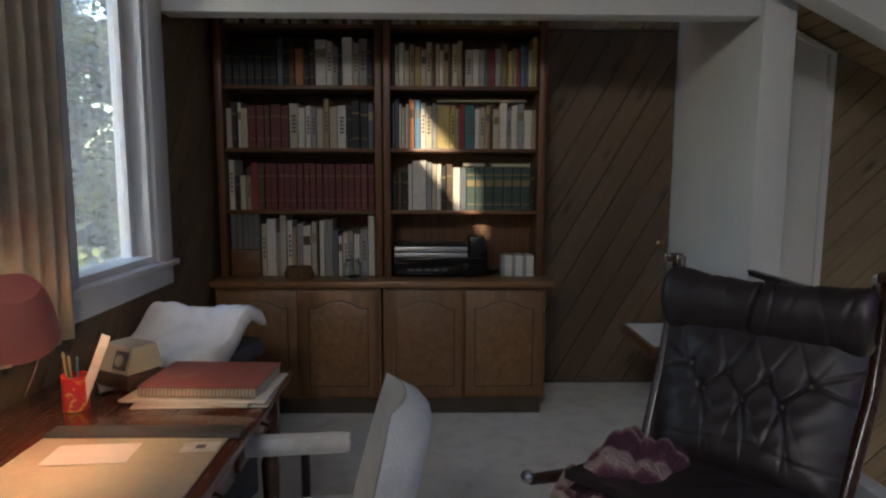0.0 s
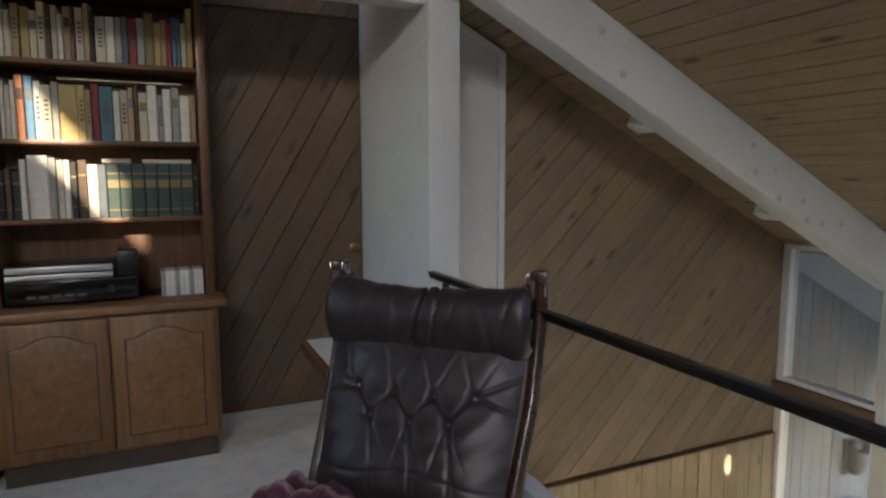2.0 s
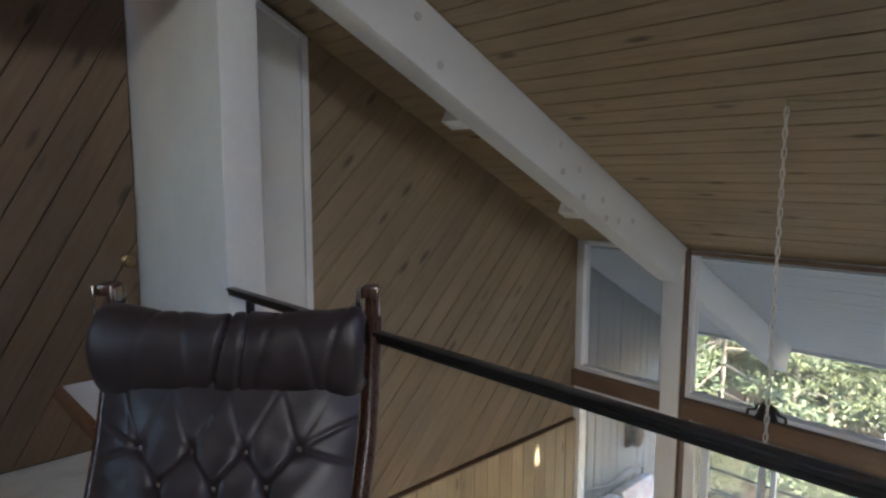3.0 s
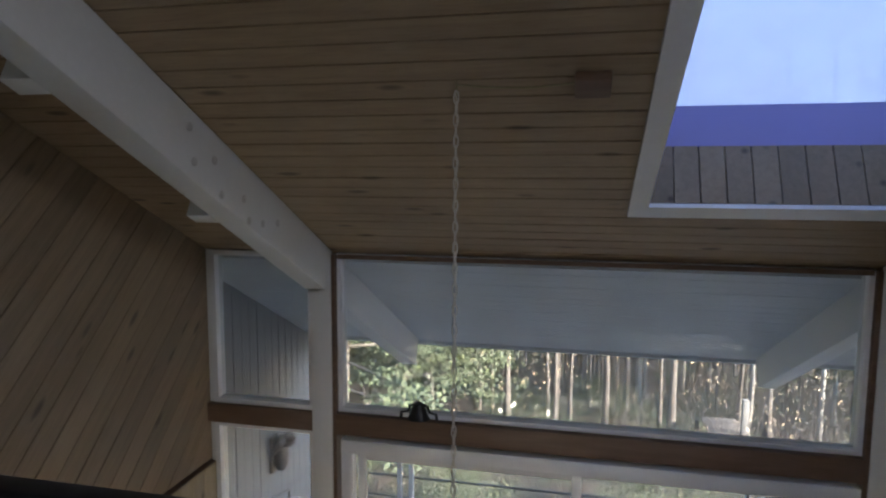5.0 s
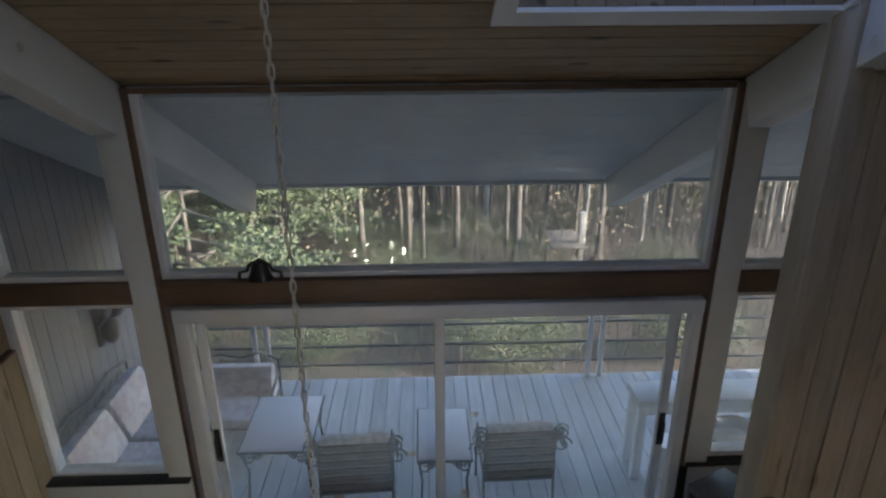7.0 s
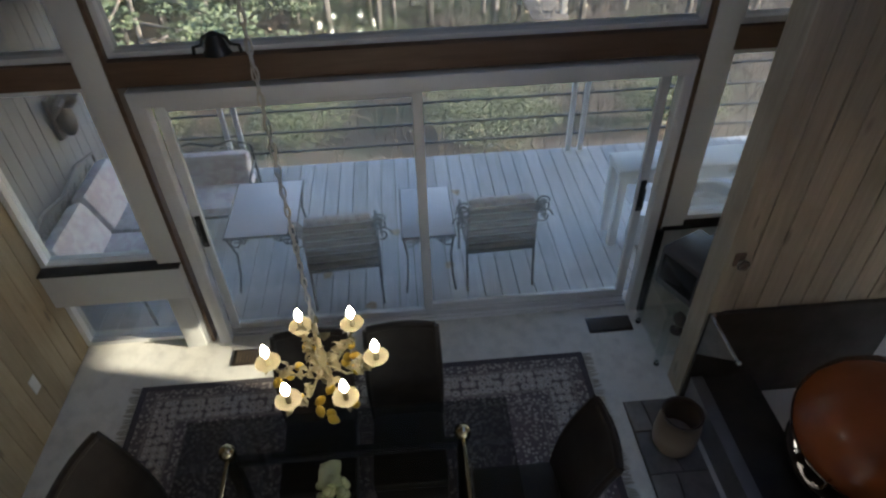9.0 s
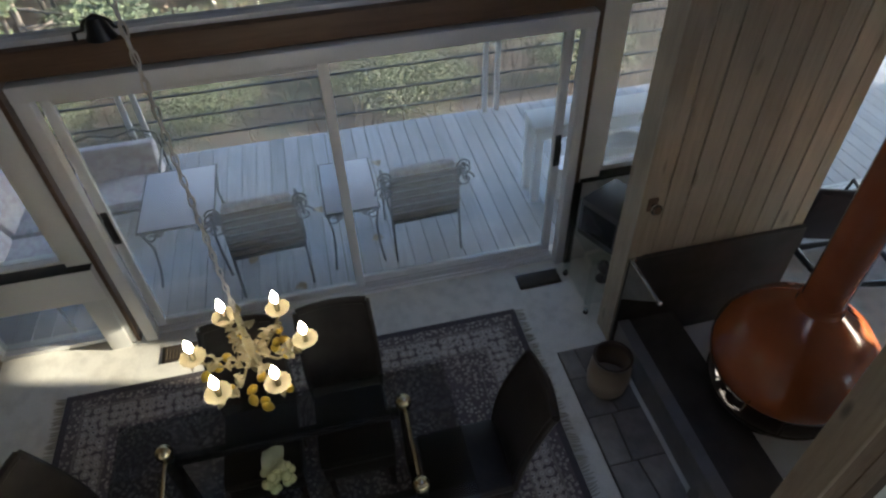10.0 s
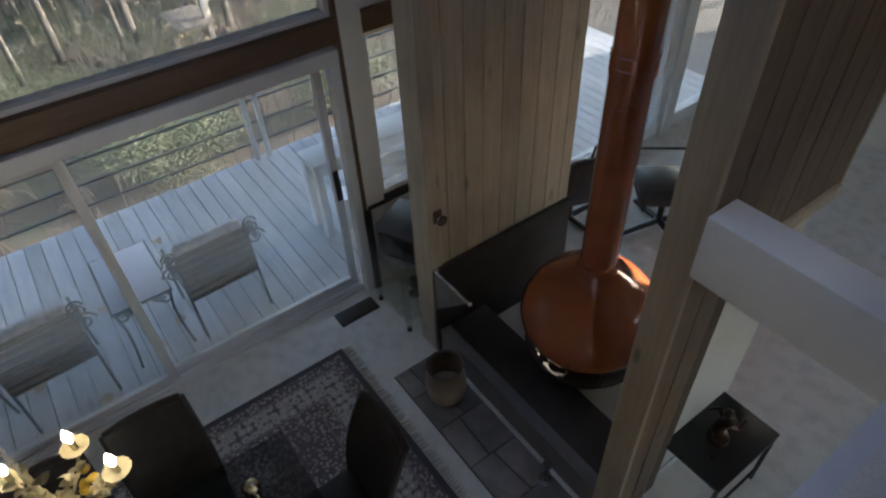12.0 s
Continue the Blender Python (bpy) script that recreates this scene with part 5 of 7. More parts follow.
part("fascia", Shape().box(0.0, 0.53, 0.0, 0.011, 0.014, 0.112, b=0.003), plain("gloss_black", (0.008, 0.008, 0.009), 0.12), t)
for k in range(5):
    part("button", Shape().box(0.08 + k * 0.05, 0.115 + k * 0.05, -0.003, 0.0, 0.04, 0.05), plain("grey_button", (0.12, 0.12, 0.13), 0.3), t)
part("dial", Shape().lathe([(0.018, 0), (0.016, 0.012), (0.0, 0.012)], 16), BLACK, t, "", Matrix.Translation((0.42, 0.0, 0.065)) @ Matrix.Rotation(radians(90), 4, "X"))
t = thing("disc_player", "slim silver and black disc player on the stereo", "disc player", Matrix.Translation((1.41, BF - 0.01, CT + 0.116)))
part("body", Shape().box(0, 0.43, 0.012, 0.25, 0.0, 0.07, b=0.004), BLACK, t)
SILVER = plain("brushed_silver", (0.60, 0.60, 0.60), 0.35, 0.7)
part("fascia", Shape().box(0.0, 0.43, 0.0, 0.011, 0.004, 0.028, b=0.002).box(0.0, 0.43, 0.0, 0.011, 0.036, 0.064, b=0.002), SILVER, t, "silver fascia")
solid("small_speaker", Shape().box(0, 0.09, 0, 0.12, 0, 0.12, b=0.006), BLACK, "small black loudspeaker beside the disc player", "loudspeaker", Matrix.Translation((1.855, BF + 0.03, CT + 0.117)))
for k in range(9):
    solid("disc_case", Shape().box(0, 0.021, 0, 0.14, 0, 0.125, b=0.002), book_mat(WH if k % 3 else GY), "upright pale plastic disc case", "disc case", Matrix.Translation((2.045 + k * 0.0216, BF + 0.02, CT)), "disc cases")

# ---- loft: desk ----
DX0, DX1, DY0, DY1, DZ = 0.37, 1.135, 1.95, 3.40, 0.72
t = thing("desk", "polished mahogany desk under the window", "desk", Matrix.Translation((DX0, DY0, 0)))
DW, DL = DX1 - DX0, DY1 - DY0
part("desktop", Shape().box(0, DW, 0, DL, DZ - 0.035, DZ, b=0.008), MAHOG, t)
part("apron", Shape().box(0.05, DW - 0.06, 0.05, DL - 0.05, DZ - 0.16, DZ - 0.037, b=0.004), MAHOG, t)
for a in (0.04, DW - 0.1):
    for b in (0.04, DL - 0.1):
        part("leg", Shape().lathe([(0.0, 0), (0.018, 0.0), (0.022, 0.1), (0.032, 0.4), (0.024, 0.43), (0.036, 0.46), (0.036, DZ - 0.037), (0.0, DZ - 0.037)], 14), MAHOG, t, "", Matrix.Translation((a + 0.03, b + 0.03, 0)))
for k in range(3):
    dr = part("drawer", Shape().box(DW - 0.062, DW - 0.045, 0.08 + k * 0.44, 0.48 + k * 0.44, DZ - 0.15, DZ - 0.05, b=0.004), MAHOG, t)
    part("pull", Shape().tube([(DW - 0.045, 0.24 + k * 0.44, DZ - 0.1), (DW - 0.02, 0.25 + k * 0.44, DZ - 0.105), (DW - 0.02, 0.31 + k * 0.44, DZ - 0.105), (DW - 0.045, 0.32 + k * 0.44, DZ - 0.1)], 0.005, 6), plain("dark_brass", (0.16, 0.12, 0.06), 0.4, 1.0), dr)
part("back_rail", Shape().box(0.0, 0.16, 0.0, 0.52, DZ + 0.001, DZ + 0.05, b=0.004), MAHOG, t)
LEATHER_TAN = plain("cream_blotter", (0.50, 0.41, 0.27), 0.7, 0.0, 0.12, 4.0, 0.15)
t = thing("desk_blotter", "cream paper desk blotter with dark end bar", "blotter", Matrix.Translation((0.68, 2.1, DZ + 0.001)))
part("sheet", Shape().box(-0.06, 0.42, 0, 0.70, 0, 0.005, b=0.002), LEATHER_TAN, t)
part("end_bar", Shape().box(-0.06, 0.45, 0.70, 0.765, 0, 0.014, b=0.005), plain("grey_leatherette", (0.07, 0.065, 0.06), 0.45), t, "dark grey end bar")
PAPER = plain("paper", (0.62, 0.57, 0.48), 0.9, 0.0, 0.06, 6.0, 0.1)
solid("paper_sheet", Shape().box(-0.1, 0.1, -0.055, 0.055, 0, 0.0015), PAPER, "pale paper slip lying on the blotter", "paper", pose(0.80, 2.70, DZ + 0.0075, 0, 0, 4))
t = thing("business_card", "small white printed card on the blotter", "card", pose(1.05, 2.74, DZ + 0.0075, 0, 0, 6))
part("card", Shape().box(-0.045, 0.045, -0.028, 0.028, 0, 0.001), book_mat(WH), t)
part("print", Shape().box(-0.012, 0.012, -0.01, 0.012, 0.001, 0.0014), INK, t)
t = thing("spiral_notebook", "faded red spiral notebook lying on papers", "notebook", pose(0.94, 3.16, DZ + 0.03, 0, 0, -3))
part("paper_block", Shape().box(-0.175, 0.175, -0.125, 0.12, 0, 0.026), PAGES, t)
part("cover", Shape().box(-0.18, 0.18, -0.13, 0.125, 0.027, 0.031, b=0.001), plain("faded_red_card", (0.34, 0.105, 0.09), 0.55, 0.0, 0.12, 5.0, 0.1), t, "faded red cover")
sp = Shape()
for k in range(32):
    sp.tube([(-0.17 + k * 0.011, -0.131 + 0.012 * math.cos(a), 0.015 + 0.017 * math.sin(a)) for a in [i * 6.283 / 8 for i in range(8)]], 0.0016, 4, closed=True)
part("spiral", sp, plain("spiral_wire", (0.35, 0.25, 0.14), 0.4, 0.8), t)
part("print", Shape().box(-0.09, -0.05, -0.02, -0.012, 0.031, 0.0315).box(-0.09, -0.06, -0.04, -0.032, 0.031, 0.0315), book_mat(TN), t)
for k, (dx, a, z) in enumerate(((0.01, 2, 0.001), (-0.02, -7, 0.011), (0.015, -2, 0.019))):
    solid("paper_folder", Shape().box(-0.2, 0.2, -0.135, 0.125, 0, 0.008, b=0.002), (PAPER, PAGES, PAPER)[k], "loose pale papers stacked on the desk", "papers", pose(0.93 + dx, 3.15, DZ + z, 0, 0, a), "paper stack")
# pencil cup
t = thing("pencil_cup", "red and yellow printed tin cup of pencils", "cup", Matrix.Translation((0.585, 3.02, DZ + 0.001)))
m, nt, b = mat_new("red_tin")
col = mix(nt, (0.45, 0.03, 0.04), (0.60, 0.33, 0.05), ramp(nt, noise_of(nt, coords(nt), 28.0, 2, 0.5, 1.5), [(0.55, (0, 0, 0)), (0.6, (1, 1, 1))]))
nt.links.new(col, b.inputs["Base Color"])
b.inputs["Roughness"].default_value = 0.3
part("tin", Shape().lathe([(0.0, 0.0), (0.036, 0.0), (0.036, 0.002), (0.035, 0.1), (0.037, 0.103), (0.033, 0.103), (0.033, 0.004), (0.0, 0.004)], 24), m, t, "red printed tin")
for k, (dx, dy, h, c) in enumerate(((-0.03, 0.0, 0.17, YL), (-0.022, 0.015, 0.155, YL), (0.0, 0.02, 0.15, TL), (-0.01, -0.02, 0.16, BR))):
    part("pencil", Shape().tube([(dx * 0.4, dy * 0.4, 0.01), (dx, dy, h)], 0.0038, 6), book_mat(c), t)
part("ruler", Shape().box(-0.013, 0.013, -0.002, 0.002, 0.01, 0.24), book_mat(WH), t, "pale ruler", pose(0.012, -0.005, 0, 0, 22, 0))
# pencil sharpener box
t = thing("desk_sharpener", "beige plastic electric pencil sharpener on the desk", "pencil sharpener", pose(0.63, 3.24, DZ + 0.001, 0, 0, -28))
BEIGE = plain("beige_plastic", (0.42, 0.37, 0.27), 0.45, 0.0, 0.06, 9.0, 0.05)
part("base", Shape().box(-0.085, 0.085, -0.06, 0.07, 0, 0.055, b=0.012), plain("brown_plastic", (0.09, 0.06, 0.045), 0.4), t)
part("housing", Shape().add([(-0.085, -0.06, 0.056), (0.085, -0.06, 0.056), (0.085, 0.07, 0.056), (-0.085, 0.07, 0.056), (-0.07, -0.03, 0.135), (0.07, -0.03, 0.135), (0.07, 0.06, 0.135), (-0.07, 0.06, 0.135)],
     [(0, 3, 2, 1), (4, 5, 6, 7), (0, 1, 5, 4), (1, 2, 6, 5), (2, 3, 7, 6), (3, 0, 4, 7)]), BEIGE, t)
part("face", Shape().box(0.0, 0.06, -0.002, 0.002, -0.03, 0.03, b=0.002), plain("grey_face", (0.11, 0.10, 0.09), 0.5), t, "", pose(0.005, -0.047, 0.095, -21, 0, 0))
part("inlet", Shape().lathe([(0.018, 0), (0.018, 0.004), (0.008, 0.005), (0.0, 0.002)], 16), BEIGE, t, "", pose(0.035, -0.05, 0.095, 69, 0, 0))
# towel over a grey machine
t = thing("covered_machine", "grey typing machine under a folded white towel", "machine", pose(0.62, 3.74, 0, 0, 0, -14))
MACHINE = plain("dark_machine", (0.06, 0.06, 0.065), 0.5)
part("stand", Shape().box(-0.2, 0.2, -0.22, 0.2, 0.0, 0.62, b=0.01), MACHINE, t)
part("body", Shape().box(-0.23, 0.23, -0.27, 0.24, 0.622, 0.70, b=0.02), MACHINE, t)
TOWEL = fabric("white_towelling", (0.74, 0.73, 0.72), (0.84, 0.83, 0.82), 150.0, 1.0, 0.8)


def towel(u, v):
    x = -0.245 + 0.49 * u
    y = -0.26 + 0.47 * v
    z = 0.715 + 0.11 * (v ** 1.3) + 0.055 * math.exp(-((v - 0.78) / 0.14) ** 2) + 0.010 * math.sin(7 * u + 9 * v) + 0.006 * math.sin(23 * u - 5 * v)
    z -= 0.06 * max(0, (abs(u - 0.5) - 0.44) / 0.06) ** 2 + 0.05 * max(0, (0.06 - v) / 0.06) ** 2
    return (x + 0.012 * math.sin(8 * v), y, z)


tw = part("towel", Shape().sheet(44, 40, towel), TOWEL, t, "folded white towel")
sm = tw.modifiers.new("thick", "SOLIDIFY")
sm.thickness, sm.offset = 0.018, -1
# desk lamp
t = thing("desk_lamp", "red enamel desk lamp, lit, on a jointed arm", "lamp", Matrix.Translation((0.50, 2.45, DZ)))
part("base", Shape().lathe([(0.0, 0), (0.075, 0.0), (0.075, 0.014), (0.02, 0.022), (0.0, 0.022)], 24), BLACK, t)
part("arm", Shape().tube([(0, 0, 0.02), (0.0, -0.05, 0.3), (0.05, 0.02, 0.47), (0.12, 0.06, 0.47)], 0.008, 8), BLACK, t)
ENAMEL = plain("rose_enamel", (0.50, 0.15, 0.12), 0.4, 0.0, 0.06, 6.0, 0.02)
lm = pose(0.215, 0.14, 0.335, 28, 22, 0)
part("shade", Shape().lathe([(0.022, 0.15), (0.045, 0.145), (0.062, 0.11), (0.075, 0.05), (0.085, 0.0), (0.081, 0.0), (0.071, 0.05), (0.058, 0.108), (0.0, 0.13)], 28), ENAMEL, t, "rose red enamel shade", lm)
part("bulb", Shape().ball((0, 0, 0.045), 0.028, 12), glow("lamp_bulb", (1.0, 0.76, 0.46), 16.0), t, "glowing bulb", lm)

# ---- loft: office chair ----
OFF = fabric("pale_grey_cloth", (0.52, 0.53, 0.53), (0.60, 0.61, 0.61), 170.0, 0.95, 0.4)
t = thing("office_chair", "pale grey upholstered office armchair at the desk", "chair", pose(1.485, 2.74, 0, 0, 0, -84))


def chair_back(s, front):
    def fn(u, v):
        a = (u - 0.5) * 2
        w = 0.219 * (1 - 0.38 * max(0, v - 0.45) ** 1.6 * 2.2)
        x = a * w
        y = 0.03 * a * a * -1.4 + (0.0 if front else 0.085 * (1 - a ** 6) * (1 - (2 * v - 1) ** 8) + 0.002)
        return (x, y - 0.03 + 0.11 * v, 0.44 + 0.43 * v)
    return s.sheet(22, 20, fn)


bs_ = Shape()
chair_back(bs_, True)
chair_back(bs_, False)
part("backrest", bs_, OFF, t)
part("seat", Shape().box(-0.24, 0.24, -0.5, -0.04, 0.41, 0.49, b=0.035), OFF, t)
for x in (-0.285, 0.285):
    part("armrest", Shape().box(x - 0.028, x + 0.028, -0.40, -0.06, 0.585, 0.65, b=0.026), OFF, t)
    part("arm_bracket", Shape().tube([(x, -0.2, 0.6), (x, -0.2, 0.4), (x * 0.7, -0.22, 0.39)], 0.013, 8), BLACK, t)
part("column", Shape().tube([(0, -0.26, 0.07), (0, -0.26, 0.41)], 0.026, 14), BLACK, t)
for k in range(5):
    a = k * 6.283 / 5
    lg = part("foot", Shape().tube([(0, -0.26, 0.1), (0.26 * math.cos(a), -0.26 + 0.26 * math.sin(a), 0.065)], [0.024, 0.015], 8), BLACK, t)
    part("caster", Shape().ball((0.26 * math.cos(a), -0.26 + 0.26 * math.sin(a), 0.028), 0.028, 10), BLACK, lg)

# ---- loft: leather lounge chair ----
def leather(name, c, spec=0.5):
    m, nt, b = mat_new(name)
    v = coords(nt)
    n, f = noise_of(nt, v, 9.0, 4), noise_of(nt, v, 240.0, 2)
    nt.links.new(mix(nt, c, tuple(x * 1.7 for x in c), ramp(nt, n, [(0.4, (0, 0, 0)), (0.75, (1, 1, 1))])), b.inputs["Base Color"])
    nt.links.new(ramp(nt, n, [(0.3, (0.34,) * 3), (0.8, (0.46,) * 3)]), b.inputs["Roughness"])
    add = maths(nt, "ADD", maths(nt, "MULTIPLY", noise_of(nt, v, 22.0, 3, 0.5, 1.0), 1.3), f)
    b.inputs["Specular IOR Level"].default_value = spec
    bump(nt, b, add, 0.2, 0.003)
    return m


LEATHER = leather("black_leather", (0.024, 0.0175, 0.019), 0.5)
DARKWOOD = wood("dark_bent_wood", (0.035, 0.015, 0.01), (0.07, 0.03, 0.018), 0.3, 1.0, 0.0, 0.0, 0.3, 2)
CHROME = plain("chrome", (0.62, 0.62, 0.64), 0.12, 1.0, 0.05, 8.0, 0.0)
t = thing("lounge_chair", "black buttoned leather lounge chair on a bent wood frame", "lounge chair", pose(2.905, 3.555, 0, 0, 0, -45))
BTN = [(0.18, 0.44), (0.385, 0.45), (0.59, 0.45), (0.79, 0.435), (0.265, 0.575), (0.48, 0.585), (0.68, 0.575)]


def tuft(u, v):
    """v runs from under the head roll down to the seat."""
    w = 0.72 - 0.10 * v
    x = (u - 0.5) * w + 0.035 * v
    y = 0.0 - 0.34 * v
    z = 0.92 - 0.56 * v
    puff = 0.05 * (1 - abs(2 * u - 1) ** 4) * (1 - abs(2 * v - 1) ** 8)
    d = 0.0
    for bu, bv in BTN:
        r2 = ((u - bu) / 0.05) ** 2 + ((v - bv) / 0.05) ** 2
        d += 0.014 * math.exp(-r2 * 3.0) + 0.005 * math.exp(-r2 / 5)
    for i, (a, b) in enumerate(((0, 4), (1, 4), (1, 5), (2, 5), (2, 6), (3, 6))):
        (x0, y0), (x1, y1) = BTN[a], BTN[b]
        q = max(0, min(1, ((u - x0) * (x1 - x0) + (v - y0) * (y1 - y0)) / ((x1 - x0) ** 2 + (y1 - y0) ** 2)))
        e = math.hypot(u - x0 - q * (x1 - x0), v - y0 - q * (y1 - y0))
        d += 0.010 * math.exp(-(e / 0.0065) ** 2)
    for bu, bv in BTN[4:]:
        if v > bv:
            cx = bu + 0.05 * math.sin((v - bv) * 5)
            d += 0.008 * math.exp(-((u - cx) / 0.009) ** 2) * math.exp(-((v - bv) / 0.28) ** 2)
            for sl, wd in ((0.28, 0.3), (-0.22, 0.22), (0.6, 0.16)):
                d += 0.004 * math.exp(-((u - bu - sl * (v - bv)) / 0.008) ** 2) * math.exp(-((v - bv) / wd) ** 2)
    for bu, bv in BTN[:4]:
        if v < bv:
            d += (0.004 * math.exp(-((u - bu + (bv - v) * 0.35) / 0.009) ** 2) + 0.004 * math.exp(-((u - bu - (bv - v) * 0.5) / 0.009) ** 2)) * math.exp(-((bv - v) / 0.22) ** 2)
    for bu, bv, sg in ((0.18, 0.44, -1), (0.79, 0.435, 1)):
        if (u - bu) * sg > 0:
            d += 0.006 * math.exp(-((v - bv - 0.25 * abs(u - bu)) / 0.010) ** 2) + 0.005 * math.exp(-((v - bv + 0.6 * abs(u - bu)) / 0.012) ** 2)
    puff += 0.002 * math.sin(u * 31 + 6 * v + 2 * math.sin(9 * v)) * math.sin(v * 27 + 5 * u)
    d += 0.003 * math.exp(-((v - 0.84 - 0.02 * math.sin(9 * u)) / 0.010) ** 2)
    k = puff - d
    return (x, y - k * 0.86, z + k * 0.5)


bb = Shape().sheet(130, 130, tuft)
part("back_cushion", bb, LEATHER, t, "buttoned black leather back")
part("back_shell", Shape().add([(-0.3, 0.03, 0.93), (0.3, 0.03, 0.93), (0.31, -0.31, 0.35), (-0.31, -0.31, 0.35), (-0.3, 0.07, 0.93), (0.3, 0.07, 0.93), (0.31, -0.26, 0.33), (-0.31, -0.26, 0.33)],
     [(0, 1, 2, 3), (4, 7, 6, 5), (0, 4, 5, 1), (1, 5, 6, 2), (2, 6, 7, 3), (3, 7, 4, 0)]), LEATHER, t)
BUTTON = plain("worn_button", (0.16, 0.14, 0.13), 0.25)
for bu, bv in BTN:
    p = Vector(tuft(bu, bv))
    part("button", Shape().ball((0, 0, 0), 0.009, 12, None, (1, 0.7, 1)), BUTTON, t, "pale worn button", Matrix.Translation(p + Vector((0, -0.004, 0.002))))


def head_roll(u, v):
    a = 2 * math.pi * v
    x = (u - 0.5) * 0.74
    end = 1 - abs(2 * u - 1) ** 26 * 0.35
    r = (0.102 + 0.002 * math.sin(13 * u) + 0.002 * math.sin(29 * u + 3 * a)) * end
    sag = 0.03 * (1 - (2 * u - 1) ** 2)
    slant = 0.035 * math.sin(a)
    seam = 0.020 * math.exp(-((u - 0.475 - slant) / 0.008) ** 2) + 0.009 * math.exp(-((u - 0.545 - 0.6 * slant + 0.02 * math.cos(a)) / 0.008) ** 2)
    for c, k, q in ((0.20, 0.05, 0.4), (0.33, -0.04, 1.2), (0.64, 0.05, 0.2), (0.77, -0.06, 0.9), (0.90, 0.04, 0.5)):
        seam += 0.003 * math.exp(-((u - c - k * math.sin(a + q)) / 0.012) ** 2)
    r -= seam
    return (x, -0.045 + 0.78 * r * math.cos(a), 0.915 - sag + r * 1.25 * math.sin(a))


part("head_cushion", Shape().sheet(160, 48, head_roll), LEATHER, t, "rolled black leather head cushion")


def seat_fn(u, v):
    x = (u - 0.5) * 0.70
    k = 0.05 * (1 - abs(2 * u - 1) ** 4) * (1 - abs(2 * v - 1) ** 6) + 0.006 * math.sin(u * 30 + v * 11)
    return (x, -0.33 - 0.55 * v, 0.335 + 0.06 * v + k)


part("seat_cushion", Shape().sheet(30, 26, seat_fn), LEATHER, t, "black leather seat")
part("seat_shell", Shape().add([(-0.31, -0.3, 0.33), (0.31, -0.3, 0.33), (0.31, -0.88, 0.43), (-0.31, -0.88, 0.43), (-0.31, -0.3, 0.37), (0.31, -0.3, 0.37), (0.31, -0.88, 0.46), (-0.31, -0.88, 0.46)],
     [(0, 1, 2, 3), (4, 7, 6, 5), (0, 4, 5, 1), (1, 5, 6, 2), (2, 6, 7, 3), (3, 7, 4, 0)]), LEATHER, t)
for sx in (-1, 1):
    x = sx * 0.372
    part("frame_side", Shape().tube([(x, 0.05, 1.06), (x, 0.06, 0.95), (x * 0.99, -0.04, 0.66), (x * 0.93, -0.22, 0.36), (x * 0.90, -0.34, 0.1), (x * 0.90, -0.3, 0.02)], [0.02, 0.026, 0.026, 0.026, 0.024, 0.02], 10), DARKWOOD, t)
    part("frame_front", Shape().tube([(x, -0.98, 0.44), (x, -0.7, 0.36), (x * 0.97, -0.3, 0.2), (x * 0.95, 0.12, 0.03)], [0.018, 0.024, 0.024, 0.02], 10), DARKWOOD, t)
    part("cap", Shape().box(x - 0.026, x + 0.026, 0.0, 0.06, 1.045, 1.08, b=0.008), DARKWOOD, t)
    part("clamp", Shape().box(x - 0.029, x - 0.022, -0.006, 0.0, 1.0, 1.078, b=0.002).box(x + 0.022, x + 0.029, -0.006, 0.0, 1.0, 1.078, b=0.002).box(x - 0.034 * sx - 0.006, x - 0.034 * sx + 0.006, 0.0, 0.05, 0.99, 1.07, b=0.003), CHROME, t, "bright metal clamp")
    part("end_knob", Shape().ball((x, -1.0, 0.455), 0.022, 12), CHROME, t)
for (y, z) in ((-0.3, 0.03), (0.1, 0.04)):
    part("stretcher", Shape().tube([(-0.35, y, z), (0.35, y, z)], 0.018, 8), DARKWOOD, t)
# knitted throw
m, nt, b = mat_new("rose_knit")
v = coords(nt)
wv = nt.nodes.new("ShaderNodeTexWave")
wv.inputs["Scale"].default_value, wv.inputs["Distortion"].default_value = 1.5, 3.0
nt.links.new(coords(nt, (1, 1.4, 1), (0, 0, 0.7)), wv.inputs["Vector"])
col = ramp(nt, wv.outputs["Fac"], [(0.25, (0.10, 0.035, 0.055)), (0.5, (0.22, 0.09, 0.12)), (0.75, (0.42, 0.30, 0.27))])
nt.links.new(col, b.inputs["Base Color"])
b.inputs["Roughness"].default_value = 1.0
vk = nt.nodes.new("ShaderNodeTexVoronoi")
vk.inputs["Scale"].default_value = 75.0
nt.links.new(v, vk.inputs["Vector"])
bump(nt, b, vk.outputs["Distance"], 1.0, 0.012)


def throw(u, v):
    a = u * 1.0
    x = -0.38 + 0.31 * u
    y = -0.90 + 0.58 * v
    z = 0.385 + 0.095 * math.sin(math.pi * u) * math.sin(math.pi * min(1, v * 1.1)) + 0.018 * math.sin(13 * u + 6 * v) + 0.016 * math.sin(17 * v - 5 * u) + 0.008 * math.sin(31 * u + 23 * v) + 0.02 * v
    z -= 0.36 * max(0, (0.16 - u) / 0.16) ** 1.2
    z -= 0.06 * max(0, (u - 0.9) / 0.1) ** 2 + 0.05 * max(0, (v - 0.9) / 0.1) ** 2
    return (x, y, z)


tt = thing("knitted_throw", "rose and cream knitted throw over the lounge chair seat", "blanket", pose(2.905, 3.555, 0, 0, 0, -45))
tb = part("knit", Shape().sheet(50, 46, throw), m, tt)
